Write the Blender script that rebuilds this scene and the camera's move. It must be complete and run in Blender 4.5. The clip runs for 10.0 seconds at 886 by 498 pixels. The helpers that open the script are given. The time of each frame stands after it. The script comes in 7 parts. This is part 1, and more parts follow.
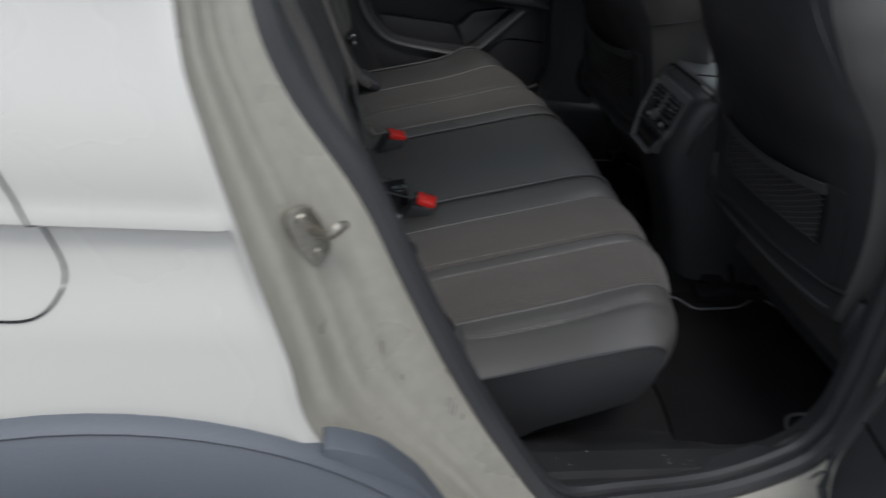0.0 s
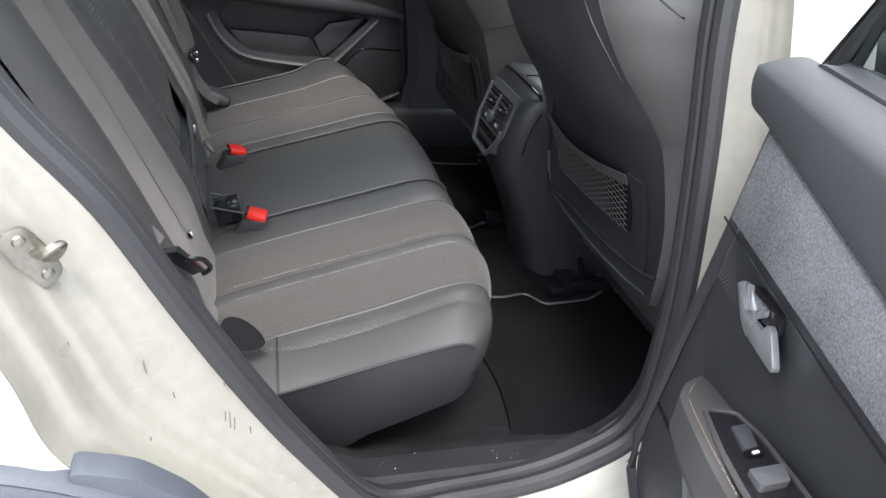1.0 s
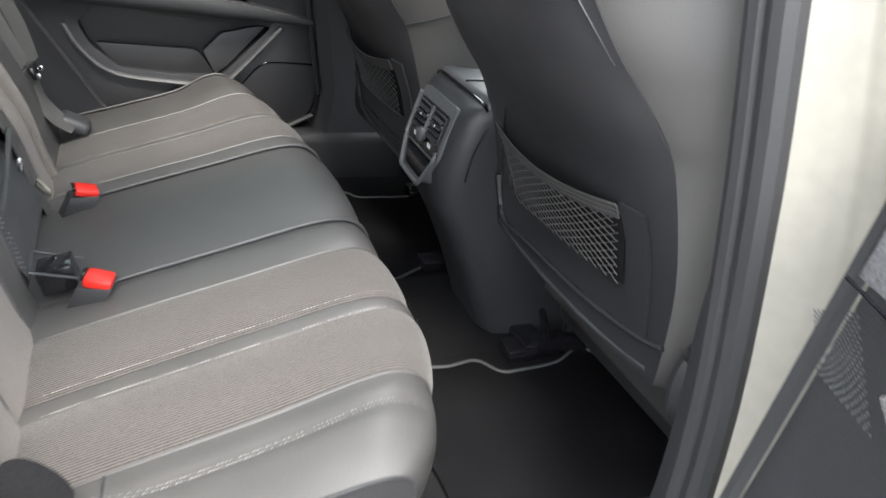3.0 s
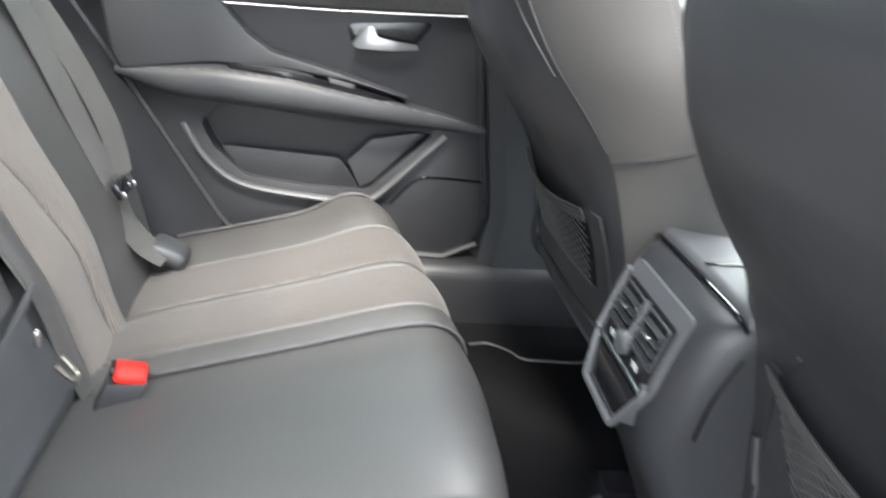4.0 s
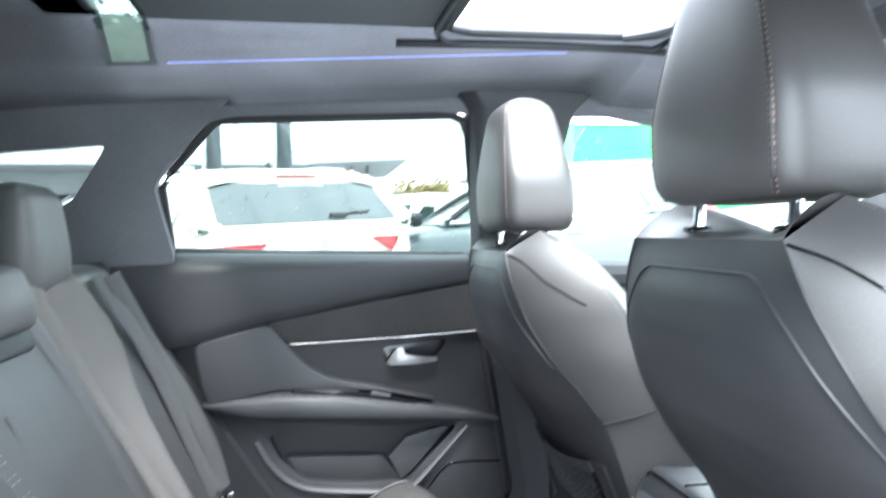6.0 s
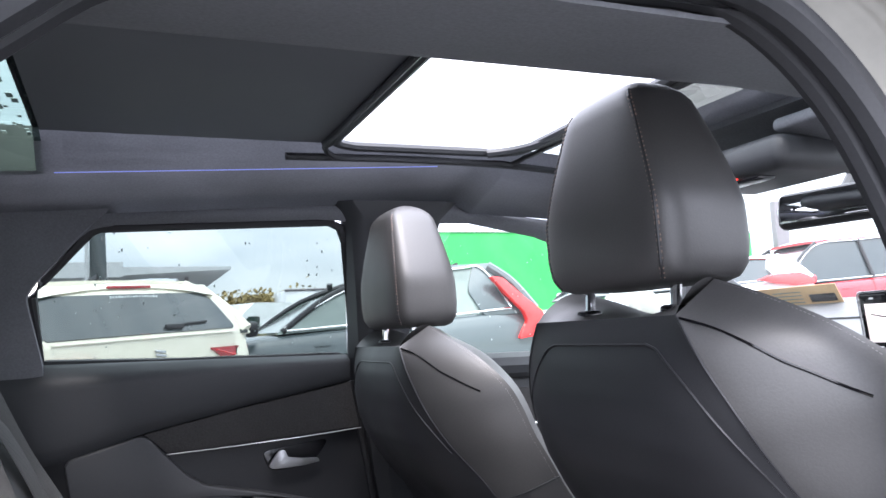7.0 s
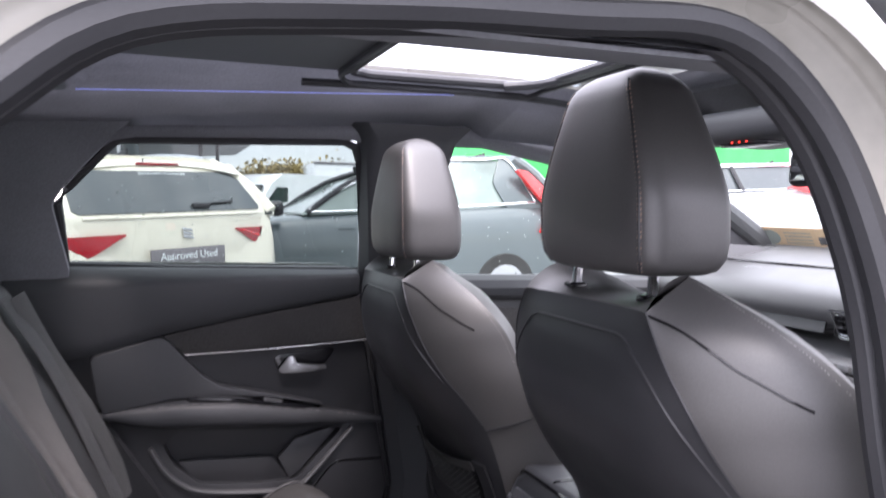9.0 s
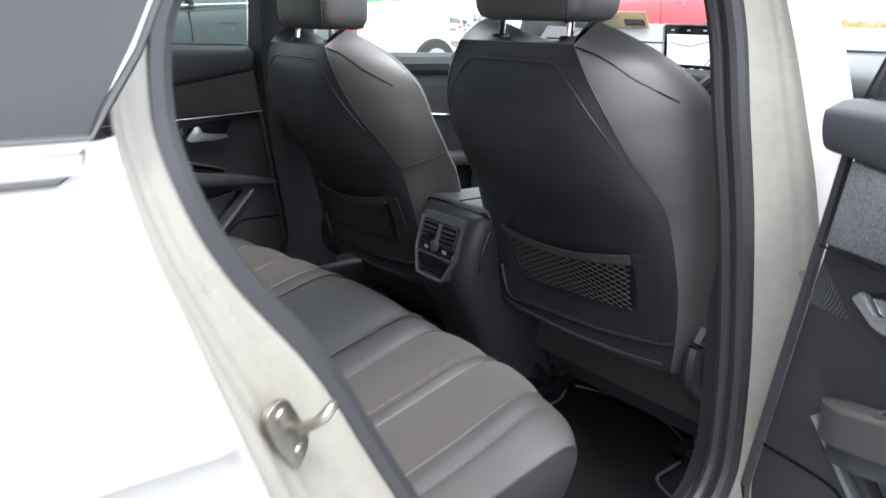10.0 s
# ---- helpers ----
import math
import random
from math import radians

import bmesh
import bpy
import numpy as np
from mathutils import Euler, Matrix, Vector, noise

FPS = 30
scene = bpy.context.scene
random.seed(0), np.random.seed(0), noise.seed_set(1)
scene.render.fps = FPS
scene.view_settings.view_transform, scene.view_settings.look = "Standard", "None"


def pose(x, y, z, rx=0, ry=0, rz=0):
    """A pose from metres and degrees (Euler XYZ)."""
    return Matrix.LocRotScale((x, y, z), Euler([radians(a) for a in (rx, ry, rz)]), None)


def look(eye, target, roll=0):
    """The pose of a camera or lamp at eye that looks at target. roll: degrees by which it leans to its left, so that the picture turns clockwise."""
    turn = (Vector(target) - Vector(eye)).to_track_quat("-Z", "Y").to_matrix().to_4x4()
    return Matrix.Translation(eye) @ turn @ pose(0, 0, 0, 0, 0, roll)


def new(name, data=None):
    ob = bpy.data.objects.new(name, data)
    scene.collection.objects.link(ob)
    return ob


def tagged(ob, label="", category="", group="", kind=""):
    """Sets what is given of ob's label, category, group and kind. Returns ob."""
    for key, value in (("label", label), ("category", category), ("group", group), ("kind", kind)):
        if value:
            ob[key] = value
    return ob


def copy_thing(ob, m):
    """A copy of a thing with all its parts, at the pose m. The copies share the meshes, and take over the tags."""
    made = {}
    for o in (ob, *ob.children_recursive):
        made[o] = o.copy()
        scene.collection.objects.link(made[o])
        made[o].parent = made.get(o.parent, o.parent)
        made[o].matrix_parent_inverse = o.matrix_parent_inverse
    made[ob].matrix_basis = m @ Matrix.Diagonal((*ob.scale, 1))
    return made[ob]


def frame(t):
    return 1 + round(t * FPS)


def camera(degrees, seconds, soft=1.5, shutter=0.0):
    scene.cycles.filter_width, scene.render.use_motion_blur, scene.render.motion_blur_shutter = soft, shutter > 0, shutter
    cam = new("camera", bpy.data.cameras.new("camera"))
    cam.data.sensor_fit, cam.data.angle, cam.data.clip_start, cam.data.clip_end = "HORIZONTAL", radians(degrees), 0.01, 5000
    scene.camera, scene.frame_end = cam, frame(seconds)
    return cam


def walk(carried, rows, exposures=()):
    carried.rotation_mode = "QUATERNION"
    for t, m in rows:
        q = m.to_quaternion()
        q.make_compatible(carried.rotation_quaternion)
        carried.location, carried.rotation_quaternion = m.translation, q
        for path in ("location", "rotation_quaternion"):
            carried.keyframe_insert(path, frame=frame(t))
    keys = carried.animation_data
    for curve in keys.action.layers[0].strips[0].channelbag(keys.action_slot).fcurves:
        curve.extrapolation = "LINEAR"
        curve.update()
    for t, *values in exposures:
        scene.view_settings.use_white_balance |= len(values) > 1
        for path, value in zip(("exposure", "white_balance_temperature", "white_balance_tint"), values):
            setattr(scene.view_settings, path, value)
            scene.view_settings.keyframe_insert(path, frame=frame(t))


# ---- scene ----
cam = camera(59.4, 10.0, 1.5, 0.35)
EXPOSURES = [(0.0, 1.35, 6400, 10), (0.2, 1.65, 6400, 10), (0.5, 2.4, 6400, 10), (1.0, 2.95, 6450, 12), (2.2, 3.15, 6700, 12), (3.3, 3.95, 6700, 9), (4.0, 4.6, 6650, 9), (4.5, 4.65, 6650, 8),
             (5.2, 4.62, 6600, 12), (5.8, 4.5, 6150, 6), (6.2, 4.08, 6000, 6), (7.3, 2.8, 6250, 20), (8.5, 2.85, 6300, 20), (9.5, 2.95, 6500, 28), (10.0, 2.88, 6350, 12)]
PATH = [
    (0, (-0.249, -1.478, 1.295), (0.176, 0.181, 0.261), 9.3),
    (0.2, (-0.185, -1.5, 1.307), (0.347, 0.142, 0.297), 9.0),
    (0.5, (-0.106, -1.516, 1.31), (0.483, 0.114, 0.312), 8.8),
    (0.7, (-0.076, -1.528, 1.316), (0.516, 0.107, 0.328), 8.6),
    (1, (-0.067, -1.524, 1.316), (0.52, 0.112, 0.328), 8.2),
    (1.5, (-0.099, -1.47, 1.275), (0.504, 0.155, 0.277), 5.6),
    (2, (-0.153, -1.407, 1.258), (0.599, 0.177, 0.297), 6.1),
    (2.2, (-0.126, -1.376, 1.245), (0.662, 0.204, 0.305), 6.5),
    (3.3, (0.157, -1.054, 1.139), (0.847, 0.607, 0.263), 9.1),
    (3.5, (0.206, -0.941, 1.129), (0.797, 0.76, 0.26), 8.5),
    (3.8, (0.244, -0.78, 1.122), (0.645, 0.994, 0.291), 7.4),
    (4, (0.224, -0.696, 1.129), (0.525, 1.118, 0.342), 6.8),
    (4.5, (0.206, -0.662, 1.196), (0.242, 1.209, 0.49), 5.7),
    (5, (0.135, -0.835, 1.212), (0.099, 1.07, 0.605), 4.1),
    (5.5, (0.111, -1.005, 1.183), (0.195, 0.948, 0.757), 1.2),
    (5.8, (0.085, -1.047, 1.194), (0.329, 0.928, 1.003), 0.2),
    (6, (0.086, -1.042, 1.204), (0.423, 0.929, 1.153), -0.7),
    (6.2, (0.06, -1.053, 1.203), (0.516, 0.894, 1.265), -1.4),
    (7.3, (-0.074, -1.123, 1.185), (0.734, 0.694, 1.401), -2.8),
    (7.5, (-0.064, -1.117, 1.21), (0.743, 0.701, 1.416), -2.4),
    (8, (-0.017, -1.117, 1.266), (0.752, 0.723, 1.424), -1.1),
    (8.3, (0.01, -1.132, 1.275), (0.732, 0.73, 1.39), -0.1),
    (8.5, (0.027, -1.127, 1.282), (0.712, 0.751, 1.352), 0.3),
    (9, (-0.036, -1.173, 1.296), (0.668, 0.696, 1.197), 0.8),
    (9.5, (-0.25, -1.256, 1.248), (0.798, 0.397, 0.838), 0.0),
    (9.7, (-0.341, -1.297, 1.265), (0.79, 0.26, 0.718), -0.4),
    (10, (-0.451, -1.351, 1.227), (0.712, 0.174, 0.658), 1.1),
]
walk(cam, [(t, look(eye, target, roll)) for t, eye, target, roll in PATH], EXPOSURES)


# ---- light ----
SUN_EL, SUN_ROT = 58.0, 150.0
world = bpy.data.worlds.new("overcast_sky")
scene.world = world
world.use_nodes = True
wt = world.node_tree
sky = wt.nodes.new("ShaderNodeTexSky")
sky.sky_type, sky.sun_disc = "NISHITA", False
sky.sun_elevation, sky.sun_rotation = radians(SUN_EL), radians(SUN_ROT)
coord = wt.nodes.new("ShaderNodeTexCoord")
stretch = wt.nodes.new("ShaderNodeMapping")
stretch.inputs["Scale"].default_value = (1.6, 1.6, 5.0)
cloud = wt.nodes.new("ShaderNodeTexNoise")
cloud.inputs["Scale"].default_value, cloud.inputs["Detail"].default_value = 1.7, 7
ramp = wt.nodes.new("ShaderNodeValToRGB")
ramp.color_ramp.elements[0].position, ramp.color_ramp.elements[1].position = 0.34, 0.68
ramp.color_ramp.elements[0].color = (5.1, 5.5, 6.1, 1)
ramp.color_ramp.elements[1].color = (9.5, 9.6, 9.8, 1)
blend = wt.nodes.new("ShaderNodeMixRGB")
blend.inputs["Fac"].default_value = 0.88
wt.links.new(coord.outputs["Generated"], stretch.inputs["Vector"])
wt.links.new(stretch.outputs["Vector"], cloud.inputs["Vector"])
wt.links.new(cloud.outputs["Fac"], ramp.inputs["Fac"])
wt.links.new(sky.outputs["Color"], blend.inputs["Color1"])
split = wt.nodes.new("ShaderNodeSeparateXYZ")
rise = wt.nodes.new("ShaderNodeMapRange")
rise.inputs["To Min"].default_value, rise.inputs["To Max"].default_value = 0.45, 1.55
shade = wt.nodes.new("ShaderNodeVectorMath")
shade.operation = "SCALE"
wt.links.new(coord.outputs["Generated"], split.inputs["Vector"])
wt.links.new(split.outputs["Z"], rise.inputs["Value"])
wt.links.new(ramp.outputs["Color"], shade.inputs[0])
wt.links.new(rise.outputs["Result"], shade.inputs["Scale"])
wt.links.new(shade.outputs["Vector"], blend.inputs["Color2"])
wt.links.new(blend.outputs["Color"], wt.nodes["Background"].inputs["Color"])
wt.nodes["Background"].inputs["Strength"].default_value = 0.1

sun = new("sun", bpy.data.lights.new("sun", "SUN"))
sun.data.energy, sun.data.angle, sun.data.color = 0.7, radians(14), (1.0, 0.96, 0.9)
sun.matrix_world = look((-1.5, -5.0, 8.5), (0, 0, 0))


# ---- materials ----
def material(name, colour, rough=0.5, metal=0.0, vary=0.12, grain=300.0, bump=0.1, stain=6.0, coat=0.0, sheen=0.0, spec=0.5, rvary=0.08):
    """A surface with fine grain and slow stains, at real size."""
    m = bpy.data.materials.new(name)
    m.use_nodes = True
    nt, ln = m.node_tree, m.node_tree.links.new
    b = nt.nodes["Principled BSDF"]
    b.inputs["Metallic"].default_value = metal
    b.inputs["Coat Weight"].default_value = coat
    b.inputs["Coat Roughness"].default_value = 0.05
    b.inputs["Sheen Weight"].default_value = sheen
    b.inputs["Specular IOR Level"].default_value = spec
    tc = nt.nodes.new("ShaderNodeTexCoord")
    fine, slow = nt.nodes.new("ShaderNodeTexNoise"), nt.nodes.new("ShaderNodeTexNoise")
    fine.inputs["Scale"].default_value, fine.inputs["Detail"].default_value = grain, 3
    slow.inputs["Scale"].default_value, slow.inputs["Detail"].default_value = stain, 4
    for n in (fine, slow):
        ln(tc.outputs["Object"], n.inputs["Vector"])
    add = nt.nodes.new("ShaderNodeMath")
    add.operation = "ADD"
    ln(fine.outputs["Fac"], add.inputs[0])
    ln(slow.outputs["Fac"], add.inputs[1])
    rng = nt.nodes.new("ShaderNodeMapRange")
    rng.inputs["From Min"].default_value, rng.inputs["From Max"].default_value = 0.6, 1.4
    rng.inputs["To Min"].default_value, rng.inputs["To Max"].default_value = 1 - vary, 1 + vary
    ln(add.outputs[0], rng.inputs["Value"])
    mul = nt.nodes.new("ShaderNodeVectorMath")
    mul.operation = "SCALE"
    mul.inputs[0].default_value = colour
    ln(rng.outputs["Result"], mul.inputs["Scale"])
    ln(mul.outputs["Vector"], b.inputs["Base Color"])
    rr = nt.nodes.new("ShaderNodeMapRange")
    rr.inputs["From Min"].default_value, rr.inputs["From Max"].default_value = 0.3, 0.7
    rr.inputs["To Min"].default_value, rr.inputs["To Max"].default_value = max(0.02, rough - rvary), min(1, rough + rvary)
    ln(slow.outputs["Fac"], rr.inputs["Value"])
    ln(rr.outputs["Result"], b.inputs["Roughness"])
    if bump:
        bp = nt.nodes.new("ShaderNodeBump")
        bp.inputs["Strength"].default_value, bp.inputs["Distance"].default_value = bump, 0.001
        ln(fine.outputs["Fac"], bp.inputs["Height"])
        ln(bp.outputs["Normal"], b.inputs["Normal"])
    return m


def ribbed(name, dark, light, scale, axis, rough=0.85):
    """Woven cloth with thin ribs along one axis."""
    m = material(name, dark, rough, grain=700, vary=0.25, bump=0.2, sheen=0.15, spec=0.2)
    nt, ln = m.node_tree, m.node_tree.links.new
    b = nt.nodes["Principled BSDF"]
    tc = nt.nodes.new("ShaderNodeTexCoord")
    wave = nt.nodes.new("ShaderNodeTexWave")
    wave.bands_direction = axis
    wave.inputs["Scale"].default_value, wave.inputs["Distortion"].default_value = scale, 1.6
    wave.inputs["Detail"].default_value, wave.inputs["Detail Scale"].default_value = 3, 4
    ln(tc.outputs["Object"], wave.inputs["Vector"])
    mix = nt.nodes.new("ShaderNodeMixRGB")
    mix.inputs["Color2"].default_value = (*light, 1)
    old = b.inputs["Base Color"].links[0].from_socket
    power = nt.nodes.new("ShaderNodeMath")
    power.operation = "POWER"
    power.inputs[1].default_value = 1.7
    ln(wave.outputs["Fac"], power.inputs[0])
    ln(power.outputs[0], mix.inputs["Fac"])
    ln(old, mix.inputs["Color1"])
    ln(mix.outputs["Color"], b.inputs["Base Color"])
    bp = nt.nodes.new("ShaderNodeBump")
    bp.inputs["Strength"].default_value, bp.inputs["Distance"].default_value = 0.35, 0.002
    ln(wave.outputs["Fac"], bp.inputs["Height"])
    ln(bp.outputs["Normal"], b.inputs["Normal"])
    return m


def glass(name, tint, gloss=0.9):
    """Thin pane: clear with a tint, and a mirror gloss by Fresnel."""
    m = bpy.data.materials.new(name)
    m.use_nodes = True
    nt, ln = m.node_tree, m.node_tree.links.new
    nt.nodes.remove(nt.nodes["Principled BSDF"])
    out = nt.nodes["Material Output"]
    tr, gl, mix, fr, pw, sc = (nt.nodes.new("ShaderNode" + k) for k in ("BsdfTransparent", "BsdfGlossy", "MixShader", "LayerWeight", "Math", "MapRange"))
    pw.operation = "POWER"
    pw.inputs[1].default_value = 4.0
    sc.inputs["To Min"].default_value, sc.inputs["To Max"].default_value = 0.035, 0.75
    tr.inputs["Color"].default_value = (*tint, 1)
    gl.inputs["Roughness"].default_value = 0.02
    gl.inputs["Color"].default_value = (gloss, gloss, gloss, 1)
    ln(fr.outputs["Facing"], pw.inputs[0])
    ln(pw.outputs[0], sc.inputs["Value"])
    ln(sc.outputs["Result"], mix.inputs["Fac"])
    ln(tr.outputs["BSDF"], mix.inputs[1])
    ln(gl.outputs["BSDF"], mix.inputs[2])
    ln(mix.outputs["Shader"], out.inputs["Surface"])
    return m


def glow(name, colour, strength):
    m = bpy.data.materials.new(name)
    m.use_nodes = True
    b = m.node_tree.nodes["Principled BSDF"]
    b.inputs["Base Color"].default_value = (*colour, 1)
    b.inputs["Emission Color"].default_value = (*colour, 1)
    b.inputs["Emission Strength"].default_value = strength
    return m


LEATHER = material("black_leather", (0.052, 0.0505, 0.050), 0.48, grain=420, bump=0.16, vary=0.14, stain=9, spec=0.85, rvary=0.06)
LEATHER_SHELL = material("dark_seat_shell_vinyl", (0.024, 0.0245, 0.027), 0.42, grain=500, bump=0.10, vary=0.15)
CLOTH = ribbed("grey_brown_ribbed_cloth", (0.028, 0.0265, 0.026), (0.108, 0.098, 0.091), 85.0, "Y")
# Same cloth as the cushion; the backrest's brighter light is put into its colour.
CLOTH_BACK = ribbed("grey_brown_ribbed_cloth_brightened", (0.090, 0.081, 0.077), (0.205, 0.182, 0.160), 85.0, "Y")
PLASTIC = material("black_grained_plastic", (0.027, 0.028, 0.031), 0.46, grain=600, bump=0.3, vary=0.12)
PLASTIC_SOFT = material("soft_touch_dark_plastic", (0.046, 0.048, 0.052), 0.50, grain=450, bump=0.2, vary=0.12)
PLASTIC_GLOSS = material("gloss_black_plastic", (0.010, 0.010, 0.012), 0.15, grain=200, bump=0.0)
GREYTRIM = material("dark_grey_console_trim", (0.080, 0.082, 0.086), 0.48, grain=600, bump=0.2)
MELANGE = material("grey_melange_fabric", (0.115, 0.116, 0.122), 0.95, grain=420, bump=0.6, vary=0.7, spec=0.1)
# Same door fabric as MELANGE; the far side's weaker light is in the colour.
MELANGE_DIM = material("grey_melange_fabric_dimmed", (0.060, 0.0585, 0.058), 0.95, grain=300, bump=0.5, vary=0.3, spec=0.1)
HEADLINER = material("black_headliner_felt", (0.185, 0.190, 0.205), 0.82, grain=260, bump=0.3, vary=0.2, spec=0.4)
DASH = material("soft_dash_vinyl", (0.070, 0.072, 0.075), 0.5, grain=500, bump=0.15, vary=0.12, spec=0.9)
SILL = material("scuffed_black_sill_plastic", (0.016, 0.0165, 0.018), 0.5, grain=300, bump=0.3, vary=0.3, stain=14)
CARPET = material("black_carpet", (0.010, 0.010, 0.011), 1.0, grain=350, bump=1.0, vary=0.5, spec=0.1)
MAT_PILE = material("black_floor_mat_pile", (0.007, 0.007, 0.008), 1.0, grain=500, bump=1.0, vary=0.5, spec=0.08)
RUBBER = material("black_rubber_seal", (0.025, 0.0255, 0.028), 0.48, grain=300, bump=0.15, vary=0.15)
CLADDING = material("dark_wheel_arch_plastic", (0.060, 0.068, 0.082), 0.6, grain=400, bump=0.25)
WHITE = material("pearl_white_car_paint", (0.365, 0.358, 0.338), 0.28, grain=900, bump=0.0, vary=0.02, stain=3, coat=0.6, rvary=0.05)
# Body white with some grime; the jamb's dimmer light is put into the colour.
WHITE_JAMB = material("soiled_dimmed_white_jamb_paint", (0.228, 0.219, 0.190), 0.33, grain=60, bump=0.03, vary=0.10, stain=7, coat=0.3, rvary=0.1)
CHROME = material("satin_chrome", (0.62, 0.63, 0.65), 0.22, 1.0, grain=200, bump=0.0, vary=0.05)
BRIGHT = material("bright_chrome", (0.75, 0.76, 0.78), 0.08, 1.0, grain=100, bump=0.0, vary=0.03)
SATIN = material("satin_silver_paint", (0.42, 0.43, 0.44), 0.30, 0.75, grain=300, bump=0.0, vary=0.05)
STEEL = material("worn_zinc_steel", (0.30, 0.285, 0.25), 0.42, 1.0, grain=150, bump=0.1, vary=0.25)
RED = material("red_buckle_plastic", (0.62, 0.018, 0.012), 0.4, grain=200, bump=0.0, vary=0.05)
BELT = ribbed("black_belt_webbing", (0.062, 0.061, 0.060), (0.125, 0.122, 0.118), 160.0, "Z", 0.5)
THREAD = material("grey_stitch_thread", (0.26, 0.25, 0.25), 0.8, grain=900, bump=0.0)
COPPER = material("pale_copper_thread", (0.30, 0.22, 0.18), 0.8, grain=900, bump=0.0)
PIPING = material("grey_leather_piping", (0.050, 0.050, 0.052), 0.45, grain=500, bump=0.1)
NET = material("black_elastic_net", (0.046, 0.045, 0.045), 0.7, grain=500, bump=0.1)
SCREEN_BLACK = material("screen_bezel", (0.006, 0.006, 0.007), 0.1, grain=50, bump=0.0)
SCREEN_MAP = glow("map_screen_light", (0.80, 0.70, 0.66), 0.16)
LED = glow("pale_blue_led_strip", (0.35, 0.42, 1.0), 0.06)
REDLED = glow("red_indicator", (1.0, 0.05, 0.03), 0.35)
MIRROR = material("mirror_silver", (0.85, 0.86, 0.87), 0.02, 1.0, grain=10, bump=0.0, vary=0.0, rvary=0.0)
GLASS = glass("clear_glass", (0.86, 0.90, 0.87))
TINT = glass("privacy_glass", (0.52, 0.56, 0.545))
PRIVACY = glass("deep_privacy_glass", (0.22, 0.24, 0.235))
ROOF_BLIND = material("black_roof_blind_cloth", (0.150, 0.155, 0.170), 0.6, grain=700, bump=0.15, vary=0.12, stain=3, spec=0.4)
GREENGLASS = glass("green_roof_glass", (0.20, 0.275, 0.245))
DROPS = material("water_drop", (0.75, 0.78, 0.78), 0.1, grain=50, bump=0.0)


# ---- mesh helpers ----
def part(name, bm, mat, parent=None, label="", smooth=35):
    """Link a bmesh as one mesh object under a thing or part."""
    bmesh.ops.recalc_face_normals(bm, faces=bm.faces)
    me = bpy.data.meshes.new(name)
    bm.to_mesh(me)
    bm.free()
    me.materials.append(mat)
    me.polygons.foreach_set("use_smooth", [True] * len(me.polygons))
    if smooth:
        me.set_sharp_from_angle(angle=radians(smooth))
    ob = new(name, me)
    if parent is not None:
        ob.parent = parent
    if label:
        ob["label"] = label
    return ob


def thing(name, label, category, at=(0, 0, 0), group="", kind=""):
    ob = new(name)
    ob.empty_display_size = 0.05
    ob.location = at
    return tagged(ob, label, category, group, kind)


def rbox(size, at=(0, 0, 0), r=0.005, seg=2, m=None):
    """Box with rounded edges."""
    bm = bmesh.new()
    bmesh.ops.create_cube(bm, size=1)
    bmesh.ops.scale(bm, vec=size, verts=bm.verts)
    r = min(r, 0.49 * min(size))
    if r > 0:
        bmesh.ops.bevel(bm, geom=bm.edges, offset=r, segments=seg, profile=0.5, affect="EDGES", clamp_overlap=True)
    if m is not None:
        bmesh.ops.transform(bm, matrix=m, verts=bm.verts)
    bmesh.ops.translate(bm, vec=at, verts=bm.verts)
    return bm


def join(*bms):
    """One bmesh of several."""
    out = bms[0]
    for other in bms[1:]:
        me = bpy.data.meshes.new("join")
        other.to_mesh(me)
        other.free()
        out.from_mesh(me)
        bpy.data.meshes.remove(me)
    return out


def loft(rings, closed=True, caps=True):
    """Skin over rings of equally many points."""
    bm = bmesh.new()
    vs = [[bm.verts.new(p) for p in ring] for ring in rings]
    n = len(vs[0])
    for a, b in zip(vs, vs[1:]):
        for i in range(n if closed else n - 1):
            j = (i + 1) % n
            bm.faces.new((a[i], a[j], b[j], b[i]))
    if caps and closed:
        bm.faces.new(vs[0])
        bm.faces.new(list(reversed(vs[-1])))
    return bm


def smooth_line(pts, n=6, closed=False):
    """Points of a smooth curve through pts."""
    p = [Vector(q) for q in pts]
    out, m = [], len(p)
    for i in range(m if closed else m - 1):
        if closed:
            a, b, c, d = p[i - 1], p[i], p[(i + 1) % m], p[(i + 2) % m]
        else:
            a, b, c, d = p[max(i - 1, 0)], p[i], p[i + 1], p[min(i + 2, m - 1)]
        for k in range(n):
            t = k / n
            out.append(0.5 * ((2 * b) + (c - a) * t + (2 * a - 5 * b + 4 * c - d) * t * t + (3 * b - a - 3 * c + d) * t ** 3))
    if not closed:
        out.append(p[-1])
    return out


